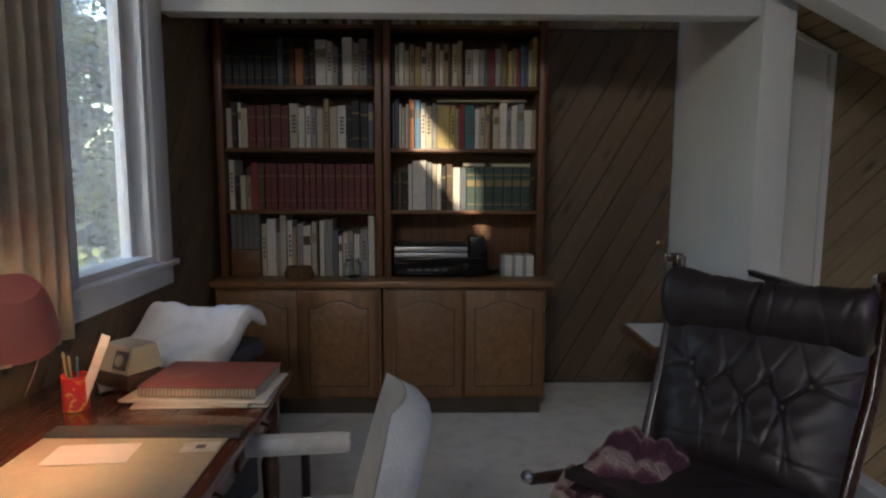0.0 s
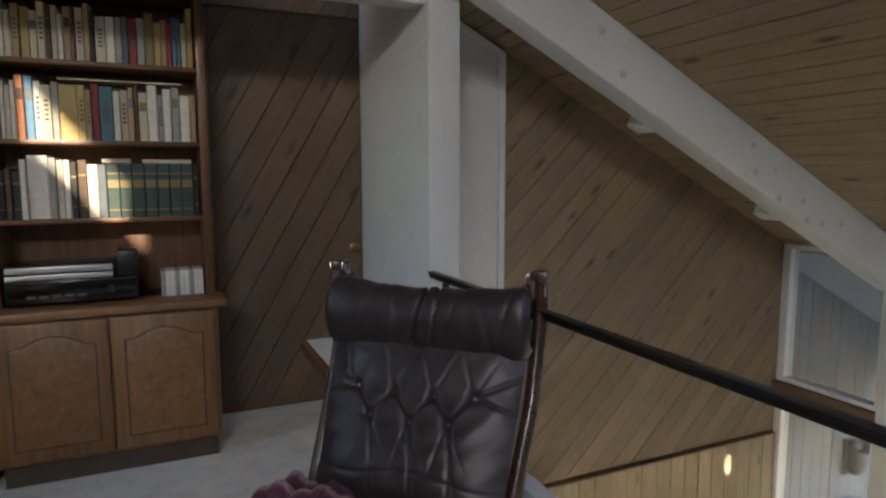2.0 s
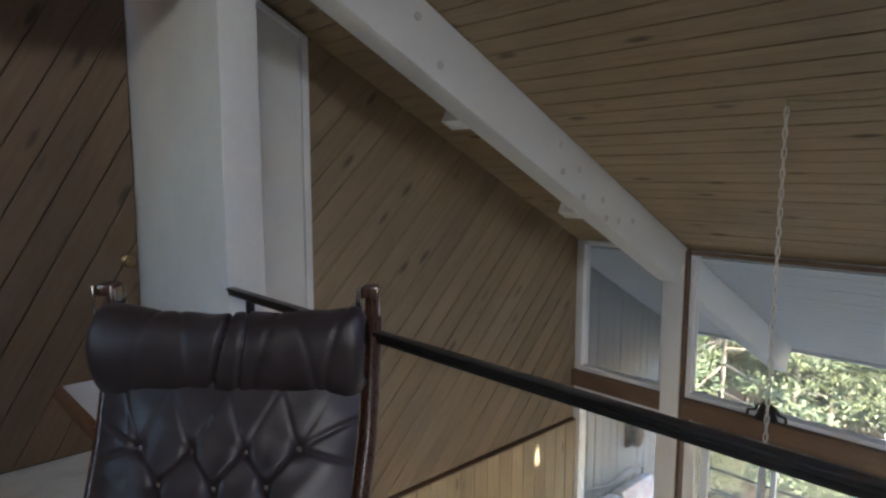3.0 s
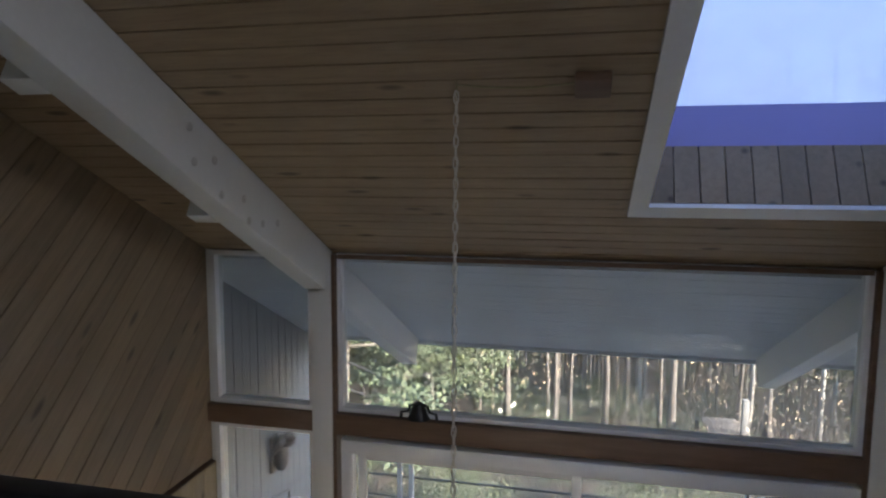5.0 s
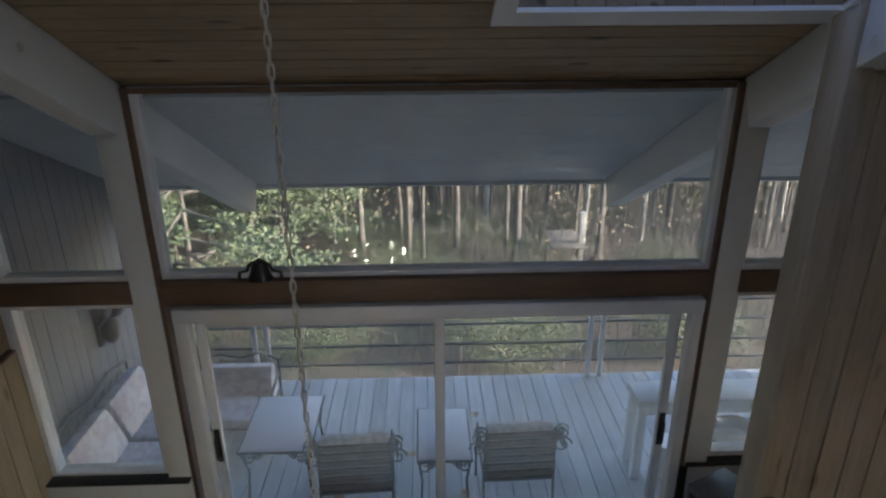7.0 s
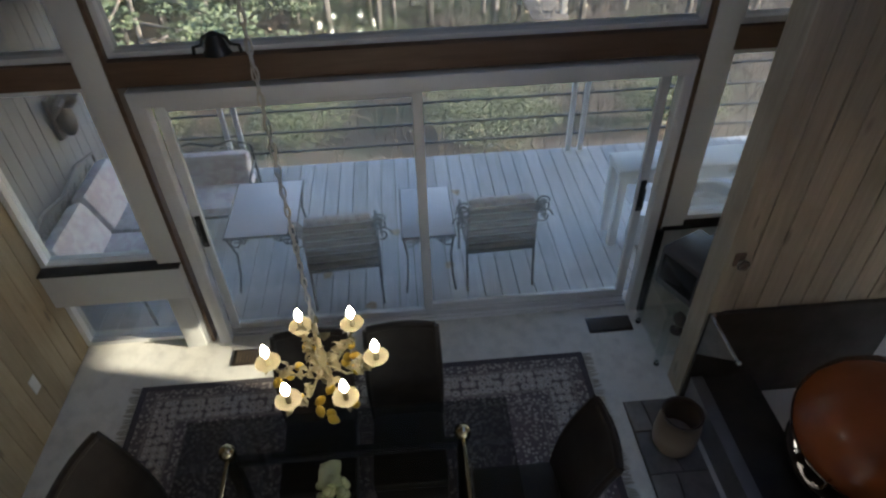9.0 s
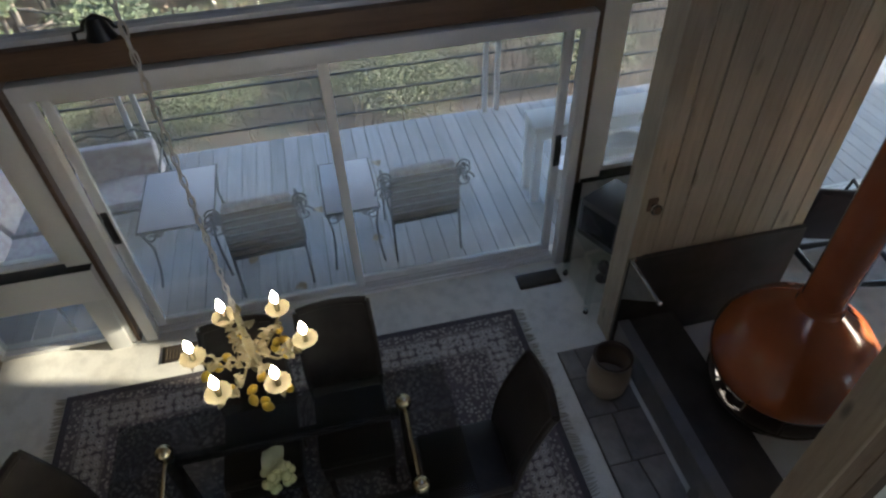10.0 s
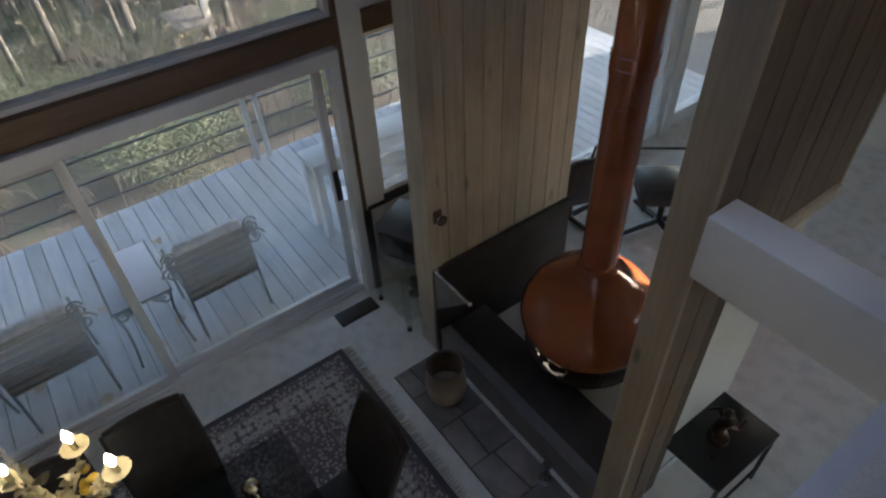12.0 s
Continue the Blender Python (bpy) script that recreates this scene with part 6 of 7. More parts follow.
sm = tb.modifiers.new("thick", "SOLIDIFY")
sm.thickness, sm.offset = 0.02, 0
EDGE = fabric("cream_wool_edge", (0.36, 0.27, 0.22), (0.48, 0.38, 0.31), 140.0)
for fn in (lambda k: throw(k, 0.0), lambda k: throw(k, 1.0), lambda k: throw(0.0, k), lambda k: throw(1.0, k)):
    part("edging", Shape().tube([fn(k / 40) for k in range(41)], [0.014 + 0.003 * (k % 2) for k in range(41)], 8), EDGE, tt, "cream crocheted edging")
# side table
t = thing("side_table", "small pedestal table with reddish rim and white inset top", "table", Matrix.Translation((2.625, 3.97, 0)))
part("tabletop", Shape().box(0, 0.46, 0, 0.48, 0.58, 0.63, b=0.006), WALNUT_X, t)
part("inset", Shape().box(0.022, 0.438, 0.022, 0.458, 0.6305, 0.633), WHITE, t, "white inset top")
part("pedestal", Shape().lathe([(0.0, 0.0), (0.15, 0.0), (0.15, 0.02), (0.04, 0.05), (0.028, 0.12), (0.028, 0.52), (0.07, 0.579), (0.0, 0.579)], 20), WALNUT, t, "", Matrix.Translation((0.27, 0.24, 0)))
# hand rail
t = thing("loft_rail", "long black metal handrail over the white parapet", "handrail", kind="structure")
part("rail", Shape().box(3.190, 3.226, -3.2, 4.266, 0.932, 0.945, b=0.004).box(3.197, 3.221, -3.2, 4.266, 0.914, 0.931, b=0.003), BLACK, t)
for y in (4.1, 0.9, -0.9, -2.6):
    part("rail_post", Shape().box(3.197, 3.221, y - 0.015, y + 0.015, 0.325, 0.913, b=0.003), BLACK, t)

CURT = fabric("beige_curtain", (0.40, 0.33, 0.24), (0.46, 0.39, 0.29), 120.0, 0.95, 0.3)
t = thing("curtain", "beige pleated curtain drawn beside the loft window", "curtain", Matrix.Translation((LX + 0.07, 2.72, 0)))
cu = part("cloth", Shape().sheet(60, 6, lambda u, v: (0.022 * math.sin(u * 46) * (0.7 + 0.3 * v), 0.58 * u, 0.86 + 1.7 * v)), CURT, t)
sm = cu.modifiers.new("thick", "SOLIDIFY")
sm.thickness = 0.003
part("rod", Shape().tube([(0, -0.3, 2.58), (0, 1.75, 2.58)], 0.012, 8), BLACK, t)
# ---- lower room: rug, dining table ----
def rug_mat():
    m, nt, b = mat_new("persian_rug")
    tc = nt.nodes.new("ShaderNodeTexCoord")
    sp = nt.nodes.new("ShaderNodeSeparateXYZ")
    nt.links.new(tc.outputs["Object"], sp.inputs[0])
    hx, hy = 1.05, 1.58
    dx = maths(nt, "SUBTRACT", hx, maths(nt, "ABSOLUTE", sp.outputs[0]))
    dy = maths(nt, "SUBTRACT", hy, maths(nt, "ABSOLUTE", sp.outputs[1]))
    d = maths(nt, "MINIMUM", dx, dy)
    v = coords(nt)
    vo = nt.nodes.new("ShaderNodeTexVoronoi")
    vo.inputs["Scale"].default_value = 36.0
    nt.links.new(v, vo.inputs["Vector"])
    vo2 = nt.nodes.new("ShaderNodeTexVoronoi")
    vo2.inputs["Scale"].default_value = 17.0
    vo2.inputs["Randomness"].default_value = 0.35
    nt.links.new(v, vo2.inputs["Vector"])
    flower = ramp(nt, vo.outputs["Distance"], [(0.10, (0.66, 0.60, 0.53)), (0.18, (0.13, 0.10, 0.105)), (0.34, (0.52, 0.46, 0.41)), (0.44, (0.12, 0.095, 0.10))])
    motif = ramp(nt, vo2.outputs["Distance"], [(0.12, (0.12, 0.095, 0.12)), (0.22, (0.70, 0.64, 0.56)), (0.34, (0.22, 0.18, 0.19)), (0.45, (0.56, 0.50, 0.44)), (0.55, (0.12, 0.095, 0.10))])
    dark = (0.055, 0.045, 0.055)
    stripe = (0.24, 0.21, 0.19)
    field = mix(nt, flower, (0.13, 0.10, 0.105), ramp(nt, noise_of(nt, v, 3.0, 3), [(0.45, (0, 0, 0)), (0.6, (0.55,) * 3)]))

    def band(col, inner, lo, hi):
        a = maths(nt, "MULTIPLY", maths(nt, "GREATER_THAN", d, lo), maths(nt, "LESS_THAN", d, hi))
        return mix(nt, inner, col, a)

    col = field
    col = band(motif, col, 0.14, 0.30)
    col = band(flower, col, 0.05, 0.12)
    col = band(flower, col, 0.33, 0.39)
    for lo, hi in ((0.12, 0.135), (0.30, 0.315), (0.39, 0.40)):
        col = band(stripe, col, lo, hi)
    col = band(dark, col, -0.1, 0.045)
    col = mix(nt, col, (0.03, 0.02, 0.02), ramp(nt, noise_of(nt, v, 60, 3), [(0.4, (0.18,) * 3), (0.6, (0, 0, 0))]))
    nt.links.new(col, b.inputs["Base Color"])
    b.inputs["Roughness"].default_value = 1.0
    b.inputs["Sheen Weight"].default_value = 0.2
    bump(nt, b, noise_of(nt, v, 300, 2), 0.6, 0.004)
    return m


t = thing("persian_rug", "dark patterned wool rug with cream fringe", "rug", Matrix.Translation((5.1, 2.86, F)))
part("rug_body", Shape().box(-1.05, 1.05, -1.58, 1.58, 0.0, 0.012, b=0.004), rug_mat(), t)
frr = random.Random(2)
FRINGE = fabric("cream_fringe", (0.42, 0.39, 0.33), (0.55, 0.52, 0.45), 120.0)
for sy in (-1, 1):
    fr = Shape()
    x = -1.04
    while x < 1.05:
        k = frr.uniform(-0.012, 0.012)
        fr.tube([(x, sy * 1.578, 0.008), (x + k, sy * 1.61, 0.007), (x + 2 * k + 0.004, sy * (1.635 + frr.uniform(0, 0.02)), 0.004)], [0.005, 0.006, 0.003], 4)
        x += 0.019
    part("fringe", fr, FRINGE, t, "cream wool fringe")

BRASS = plain("polished_brass", (0.52, 0.45, 0.30), 0.2, 1.0, 0.08, 10.0, 0.0)
SMOKE = glass("table_glass", (0.72, 0.74, 0.74))
t = thing("dining_table", "glass dining table on a black frame with brass balls", "table", Matrix.Translation((4.84, 2.868, F + 0.012)))
th = 0.74
pg = part("glass_top", Shape().box(-0.46, 0.46, -0.86, 0.86, th - 0.03, th - 0.018), SMOKE, t, "smoky glass top")
for a in (-0.23, 0.23):
    for b_ in (-0.6, 0.6):
        part("leg", Shape().box(a - 0.028, a + 0.028, b_ - 0.028, b_ + 0.028, 0, th - 0.032, b=0.004), BLACK, t)
        part("ball", Shape().ball((a, b_, th + 0.025), 0.045, 20).tube([(a, b_, th - 0.017), (a, b_, th)], 0.03, 14), BRASS, t, "brass ball")
    part("rail", Shape().box(a - 0.02, a + 0.02, -0.57, 0.57, th - 0.09, th - 0.034, b=0.004), BLACK, t)
for b_ in (-0.6, 0.6):
    part("brass_rod", Shape().tube([(-0.2, b_, th - 0.004), (0.2, b_, th - 0.004)], 0.012, 10), BRASS, t, "brass rod")
    part("end_rail", Shape().box(-0.2, 0.2, b_ - 0.02, b_ + 0.02, 0.10, 0.15, b=0.004), BLACK, t)

DCH = leather("brown_black_leather", (0.022, 0.018, 0.016), 0.25)
dc = thing("dining_chair", "dark leather dining chair with tall plain back", "chair", pose(5.5, 2.555, F + 0.012, 0, 0, 90), "dining chairs")


def dback(front):
    def fn(u, v):
        a = 2 * u - 1
        w = 0.19 + 0.012 * math.sin(math.pi * v)
        y = 0.02 + 0.16 * v * v + 0.025 * a * a * -1
        if not front:
            y += 0.045 * (1 - a ** 6)
        return (a * w, y, 0.40 + 0.62 * v - 0.012 * a * a * (v > 0.95))
    return fn


ds = Shape().sheet(14, 18, dback(True)).sheet(14, 18, dback(False))
part("backrest", ds, DCH, dc)
ds = Shape().tube([(-0.19 + 0.38 * k / 8, 0.2 - 0.025 * (2 * k / 8 - 1) ** 2, 1.015) for k in range(9)], 0.024, 8)
part("top_rim", ds, DCH, dc)
for sx in (-1, 1):
    ds = Shape().tube([(sx * 0.19 * (1 + 0.05 * math.sin(math.pi * k / 8)), 0.015 + 0.16 * (k / 8) ** 2, 0.40 + 0.62 * k / 8) for k in range(9)], 0.022, 8)
    part("side_rim", ds, DCH, dc)
part("seat", Shape().box(-0.21, 0.21, -0.44, 0.02, 0.38, 0.46, b=0.03), DCH, dc)
part("seat_skirt", Shape().box(-0.2, 0.2, -0.42, 0.01, 0.24, 0.379, b=0.01), DCH, dc)
for a in (-0.17, 0.17):
    for b_ in (-0.39, -0.02):
        part("leg", Shape().box(a - 0.017, a + 0.017, b_ - 0.017, b_ + 0.017, 0, 0.239, b=0.003), DARKWOOD, dc)
dc.matrix_world = pose(5.42, 2.555, F + 0.012, 0, 0, -90)
copy_thing(dc, pose(5.42, 3.06, F + 0.012, 0, 0, -90))
copy_thing(dc, pose(4.84, 1.79, F + 0.012, 0, 0, 180))
copy_thing(dc, pose(4.84, 3.90, F + 0.012, 0, 0, -14))

# grapes
t = thing("glazed_grapes", "pale green glazed bunch of grapes on the table", "ornament", Matrix.Translation((4.82, 2.92, F + 0.012 + th - 0.018)))
gr = random.Random(6)
GRAPE = plain("green_glaze", (0.50, 0.50, 0.24), 0.2, 0.0, 0.15, 14.0, 0.0, 0.5, 0.4)
GB = Shape().ball((0, 0, 0), 0.0235, 12).mesh("grape")
for k in range(46):
    a, r = gr.uniform(0, 6.28), gr.uniform(0.0, 0.075)
    part("grape", GB, GRAPE, t, "", Matrix.Translation((r * math.cos(a), r * math.sin(a), 0.024 + gr.uniform(0, 0.15) * (1 - r / 0.09))) @ Matrix.Scale(gr.uniform(0.85, 1.15), 4))
part("leaf", Shape().sheet(8, 6, lambda u, v: (-0.05 + 0.12 * u, -0.05 + 0.1 * v, 0.175 + 0.015 * math.sin(6 * u + 5 * v))), GRAPE, t)

# ---- chandelier ----
CX, CY, CZ = 4.92, 2.855, -0.916
IVORY = plain("ivory_paint", (0.30, 0.255, 0.14), 0.5, 0.0, 0.15, 20.0, 0.2)
LEAFG = plain("painted_leaf", (0.17, 0.17, 0.075), 0.5, 0.0, 0.25, 20.0, 0.2)
LEMON = plain("painted_lemon", (0.55, 0.36, 0.035), 0.4, 0.0, 0.12, 20.0, 0.2)
t = thing("chandelier", "ivory metal chandelier of leaves and lemons, six bulbs lit", "chandelier", Matrix.Translation((CX, CY, CZ)))
part("stem", Shape().lathe([(0.0, -0.11), (0.02, -0.1), (0.03, -0.05), (0.014, 0.0), (0.022, 0.06), (0.012, 0.12), (0.012, 0.26), (0.0, 0.27)], 14), IVORY, t)
cr = random.Random(8)
LF = Shape().sheet(4, 6, lambda u, v: ((u - 0.5) * 0.026 * math.sin(math.pi * min(1, 0.08 + v * 0.92)) * 2 * 0.6, v * 0.046, 0.010 * math.sin(math.pi * v) + 0.01 * abs(u - 0.5))).mesh("leaf")
LM = Shape().lathe([(0.0, -0.028), (0.006, -0.024), (0.016, -0.014), (0.019, 0.0), (0.016, 0.013), (0.006, 0.022), (0.0, 0.025)], 12).mesh("lemon")
for k in range(6):
    a = radians(28 + 60 * k)
    ex, ey = 0.219 * math.cos(a), 0.219 * math.sin(a)
    arm = part("arm", Shape().tube([(0.02 * math.cos(a), 0.02 * math.sin(a), 0.0), (ex * 0.4, ey * 0.4, -0.06), (ex * 0.8, ey * 0.8, -0.04), (ex, ey, 0.02)], 0.006, 6), IVORY, t)
    part("drip_pan", Shape().add(*(lambda n: ([(ex + (0.05 + 0.004 * (j % 2)) * math.cos(6.283 * j / n), ey + (0.05 + 0.004 * (j % 2)) * math.sin(6.283 * j / n), 0.038 + 0.003 * (j % 2)) for j in range(n)] + [(ex, ey, 0.022)], [(j, (j + 1) % n, n) for j in range(n)]))(28)), IVORY, arm, "fluted ivory pan")
    part("candle", Shape().tube([(ex, ey, 0.022), (ex, ey, 0.075)], 0.011, 10), IVORY, arm)
    part("bulb", Shape().lathe([(0.0, 0.0), (0.008, 0.0), (0.016, 0.018), (0.0165, 0.03), (0.010, 0.05), (0.003, 0.066), (0.0, 0.067)], 12), glow("candle_bulb", (1.0, 0.88, 0.66), 8.0) if k == 0 else bpy.data.materials["candle_bulb"], arm, "glowing candle bulb", Matrix.Translation((ex, ey, 0.075)))
    for q in range(16):
        f = cr.uniform(0.1, 1.0)
        part("leaf", LF, LEAFG if q % 2 else IVORY, arm, "", Matrix.Translation((ex * f, ey * f, -0.05 + 0.04 * f + cr.uniform(-0.02, 0.02))) @ Euler((cr.uniform(-0.7, 0.9), cr.uniform(-0.6, 0.6), cr.uniform(0, 6.28))).to_matrix().to_4x4())
    for q in range(4):
        f = cr.uniform(0.25, 1.0)
        b_ = a + cr.uniform(-0.5, 0.5)
        part("lemon", LM, LEMON, arm, "", Matrix.Translation((0.219 * f * math.cos(b_), 0.219 * f * math.sin(b_), -0.075 + cr.uniform(-0.03, 0.03))) @ Euler((cr.uniform(-1.2, 1.2), cr.uniform(-1.2, 1.2), 0)).to_matrix().to_4x4())
for q in range(16):
    a = cr.uniform(0, 6.28)
    part("leaf", LF, IVORY if q % 3 else LEAFG, t, "", Matrix.Translation((0.03 * math.cos(a), 0.03 * math.sin(a), cr.uniform(-0.05, 0.24))) @ Euler((cr.uniform(0, 1.0), 0, a - 1.57)).to_matrix().to_4x4())
# chain from the ceiling, in links
CHAINP = plain("pale_chain", (0.62, 0.58, 0.50), 0.35, 0.0, 0.1, 20.0, 0.0)
ZT = roof(CX) - 0.03
t = thing("chandelier_chain", "long pale metal chain hanging from the sloping ceiling", "chain", Matrix.Translation((CX, CY, 0)))
z, k = CZ + 0.27, 0
LK = Shape().tube([(0.009 * math.cos(a), 0, 0.021 * math.sin(a) + (0.004 if math.sin(a) > 0 else -0.004)) for a in [i * 6.283 / 12 for i in range(12)]], 0.0028, 5, closed=True).mesh("link")
while z < ZT - 0.02:
    part("link", LK, CHAINP, t, "", Matrix.Translation((0, 0, z)) @ Matrix.Rotation(radians(90 * (k % 2)), 4, "Z"))
    z += 0.040
    k += 1
part("cord", Shape().tube([(0.006 * math.sin(q * 1.7), 0.006 * math.cos(q * 1.7), CZ + 0.27 + (ZT - CZ - 0.27) * q / 40) for q in range(41)], 0.0022, 5), CHAINP, t)
part("hook", Shape().tube([(0.0, 0, ZT - 0.03), (0.015, 0, ZT - 0.02), (0.012, 0, ZT + 0.0), (0, 0, ZT + 0.02), (0, 0, ZT + 0.035)], 0.004, 6), IVORY, t)
t = thing("ceiling_outlet", "brown wooden outlet box on the ceiling with pale cord", "outlet", CM)
part("box", Shape().box(up(CX) - 0.05, up(CX) + 0.06, CY - 0.555, CY - 0.43, -0.045, -0.004, b=0.005), BROWN, t)
part("cord", Shape().tube([(up(CX), CY, -0.012), (up(CX) + 0.01, CY - 0.12, -0.02), (up(CX) + 0.012, CY - 0.28, -0.025), (up(CX), CY - 0.43, -0.02)], 0.004, 6), IVORY, t)

# ---- fireplace ----
def slate():
    m, nt, b = mat_new("slate")
    v = coords(nt, world_space=True)
    info = nt.nodes.new("ShaderNodeObjectInfo")
    n = noise_of(nt, v, 5.0, 6, 0.65)
    col = ramp(nt, n, [(0.3, (0.14, 0.135, 0.132)), (0.7, (0.31, 0.295, 0.28))])
    col = mix(nt, col, ramp(nt, info.outputs["Random"], [(0, (0.65, 0.65, 0.68)), (1, (1.15, 1.1, 1.05))]), 1.0, "MULTIPLY")
    nt.links.new(col, b.inputs["Base Color"])
    nt.links.new(ramp(nt, n, [(0.3, (0.35,) * 3), (0.8, (0.65,) * 3)]), b.inputs["Roughness"])
    bump(nt, b, n, 0.5, 0.01)
    return m


SLATE = slate()
STEEL = plain("black_steel", (0.046, 0.040, 0.035), 0.5, 0.1, 0.25, 6.0, 0.1)
hb = structure("hearth", Shape().box(4.18, 5.69, 0.735, 1.11, F, F + 0.008), GAP, "mortar bed of the slate hearth", "hearth")
hr = random.Random(14)
x = 4.185
while x < 5.66:
    w = hr.uniform(0.28, 0.46)
    x1 = min(5.685, x + w)
    cut = hr.uniform(0.86, 1.0)
    sk1, sk2 = hr.uniform(-0.06, 0.06), hr.uniform(-0.05, 0.05)
    for (ya, yb) in ((0.737, cut), (cut, 1.108)):
        q = [(x + 0.005, ya + 0.005), (x1 - 0.005, ya + 0.005 + (sk1 if ya > 0.8 else 0)), (x1 - 0.005, yb - 0.005 + (sk1 if yb < 1.1 else 0)), (x + 0.005, yb - 0.005)]
        part("stone", Shape().prism(q, 0.012), SLATE, hb, "", Matrix.Translation((0, 0, F + 0.008)))
    x = x1
pit = structure("fire_pit_floor", Shape().box(4.18, 5.67, -0.57, 0.35, F + 0.001, F + 0.03), PLASTER, "pale stone floor of the fire pit", "hearth")
t = thing("hearth_bench", "low black steel topped bench before the fire", "bench", kind="structure")
part("front", Shape().box(4.18, 5.675, 0.63, 0.70, F, -2.262, b=0.004), SLATE, t)
part("bench_top", Shape().box(4.18, 5.675, 0.29, 0.62, -2.30, -2.262, b=0.005), STEEL, t)
part("bench_edge", Shape().box(4.18, 5.675, 0.622, 0.705, -2.26, -2.25, b=0.002), plain("grey_stone_edge", (0.16, 0.16, 0.165), 0.5), t)
part("support", Shape().box(4.24, 5.62, 0.34, 0.6, F, -2.302), STEEL, t)
t = thing("fireback", "black steel fireback panel against the board partition", "fireback", kind="structure")
part("panel", Shape().box(5.68, 5.712, -0.515, 0.715, F, -1.67, b=0.003), STEEL, t)
part("side_panel", Shape().prism([(5.678, -2.02), (5.678, -1.675), (5.34, -1.675), (5.42, -1.76)], 0.012), plain("scuffed_steel", (0.20, 0.185, 0.16), 0.4, 0.3, 0.3, 5.0, 0.1), t, "scuffed pale steel side panel", Matrix.Translation((0, 0.718, 0)) @ Matrix.Rotation(radians(90), 4, "X"))
part("edge_rod", Shape().tube([(5.69, 0.712, -1.664), (5.32, 0.712, -1.664)], 0.009, 8).ball((5.315, 0.712, -1.664), 0.017, 10), CHROME, t, "bright metal rod")
part("bolt", Shape().ball((5.675, 0.70, -1.662), 0.016, 8), CHROME, t)
t = thing("fire_hood", "copper orange enamel fireplace hood with round flue", "fireplace", Matrix.Translation((4.95, 0.02, 0)))
m, nt, b = mat_new("copper_enamel")
n = noise_of(nt, coords(nt), 3.0, 4)
nt.links.new(mix(nt, (0.34, 0.095, 0.028), (0.26, 0.063, 0.018), ramp(nt, n, [(0.4, (0, 0, 0)), (0.7, (1, 1, 1))])), b.inputs["Base Color"])
nt.links.new(ramp(nt, n, [(0.3, (0.16,) * 3), (0.8, (0.30,) * 3)]), b.inputs["Roughness"])
b.inputs["Coat Weight"].default_value = 0.5
bump(nt, b, noise_of(nt, coords(nt), 7.0, 2), 0.05, 0.01)
COPPER = m
part("hood", Shape().lathe([(0.118, -1.43), (0.122, -1.47), (0.16, -1.50), (0.24, -1.56), (0.33, -1.64), (0.40, -1.73), (0.44, -1.83), (0.445, -1.90), (0.43, -1.97), (0.40, -2.03), (0.38, -2.05), (0.37, -2.03), (0.40, -1.95), (0.41, -1.86), (0.30, -1.65), (0.1, -1.52)], 56), COPPER, t)
fl = Shape()
top = roof(4.95) + 0.1
fl.lathe([(0.108, -1.46), (0.108, top)], 40)
part("flue", fl, COPPER, t)
for z in (-1.44, -0.19, -0.13, 0.95):
    part("flue_joint", Shape().lathe([(0.109, z - 0.025), (0.114, z - 0.02), (0.114, z + 0.02), (0.109, z + 0.025)], 40), COPPER, t)
part("fire_bowl", Shape().lathe([(0.0, -2.36), (0.2, -2.35), (0.33, -2.28), (0.39, -2.19), (0.40, -2.17), (0.385, -2.17), (0.32, -2.25), (0.19, -2.31), (0.0, -2.32)], 40), STEEL, t)
part("bowl_foot", Shape().lathe([(0.2, F + 0.03), (0.16, F + 0.06), (0.15, -2.35), (0.0, -2.35)], 24), STEEL, t)
for k in range(3):
    a = k * 2.094 + 0.5
    part("strut", Shape().tube([(0.38 * math.cos(a), 0.38 * math.sin(a), -2.18), (0.385 * math.cos(a), 0.385 * math.sin(a), -2.03)], 0.01, 8), STEEL, t)
part("damper_handle", Shape().tube([(-0.2, 0.36, -1.93), (-0.22, 0.42, -1.93), (-0.22, 0.43, -1.99), (-0.2, 0.38, -2.0)], 0.007, 8), BRASS, t, "brass handle")
for k, (a, r) in enumerate(((0.3, 0.05), (1.3, 0.045), (2.2, 0.04))):
    solid("fire_log", Shape().tube([(-0.2, 0, 0), (0.0, 0.01, 0.004), (0.2, 0, 0)], [r, r * 1.05, r * 0.95], 10), BARK_PALE, "pale bark log lying in the fire bowl", "log", pose(4.95 + 0.02 * k, 0.05 - 0.05 * k, -2.255 + 0.015 * k, 0, 0, a * 57.3), "logs")
# stoneware pot
t = thing("stoneware_pot", "brown banded stoneware jar on the hearth", "pot", Matrix.Translation((5.34, 0.905, F + 0.02)))
m, nt, b = mat_new("stoneware")
sp = nt.nodes.new("ShaderNodeSeparateXYZ")
nt.links.new(nt.nodes.new("ShaderNodeTexCoord").outputs["Object"], sp.inputs[0])
col = ramp(nt, maths(nt, "ADD", maths(nt, "MULTIPLY", sp.outputs[2], 2.6), maths(nt, "MULTIPLY", noise_of(nt, coords(nt), 6, 3), 0.12)), [(0.30, (0.22, 0.16, 0.11)), (0.45, (0.28, 0.22, 0.16)), (0.8, (0.17, 0.12, 0.08)), (0.95, (0.06, 0.04, 0.03))])
nt.links.new(col, b.inputs["Base Color"])
b.inputs["Roughness"].default_value = 0.45
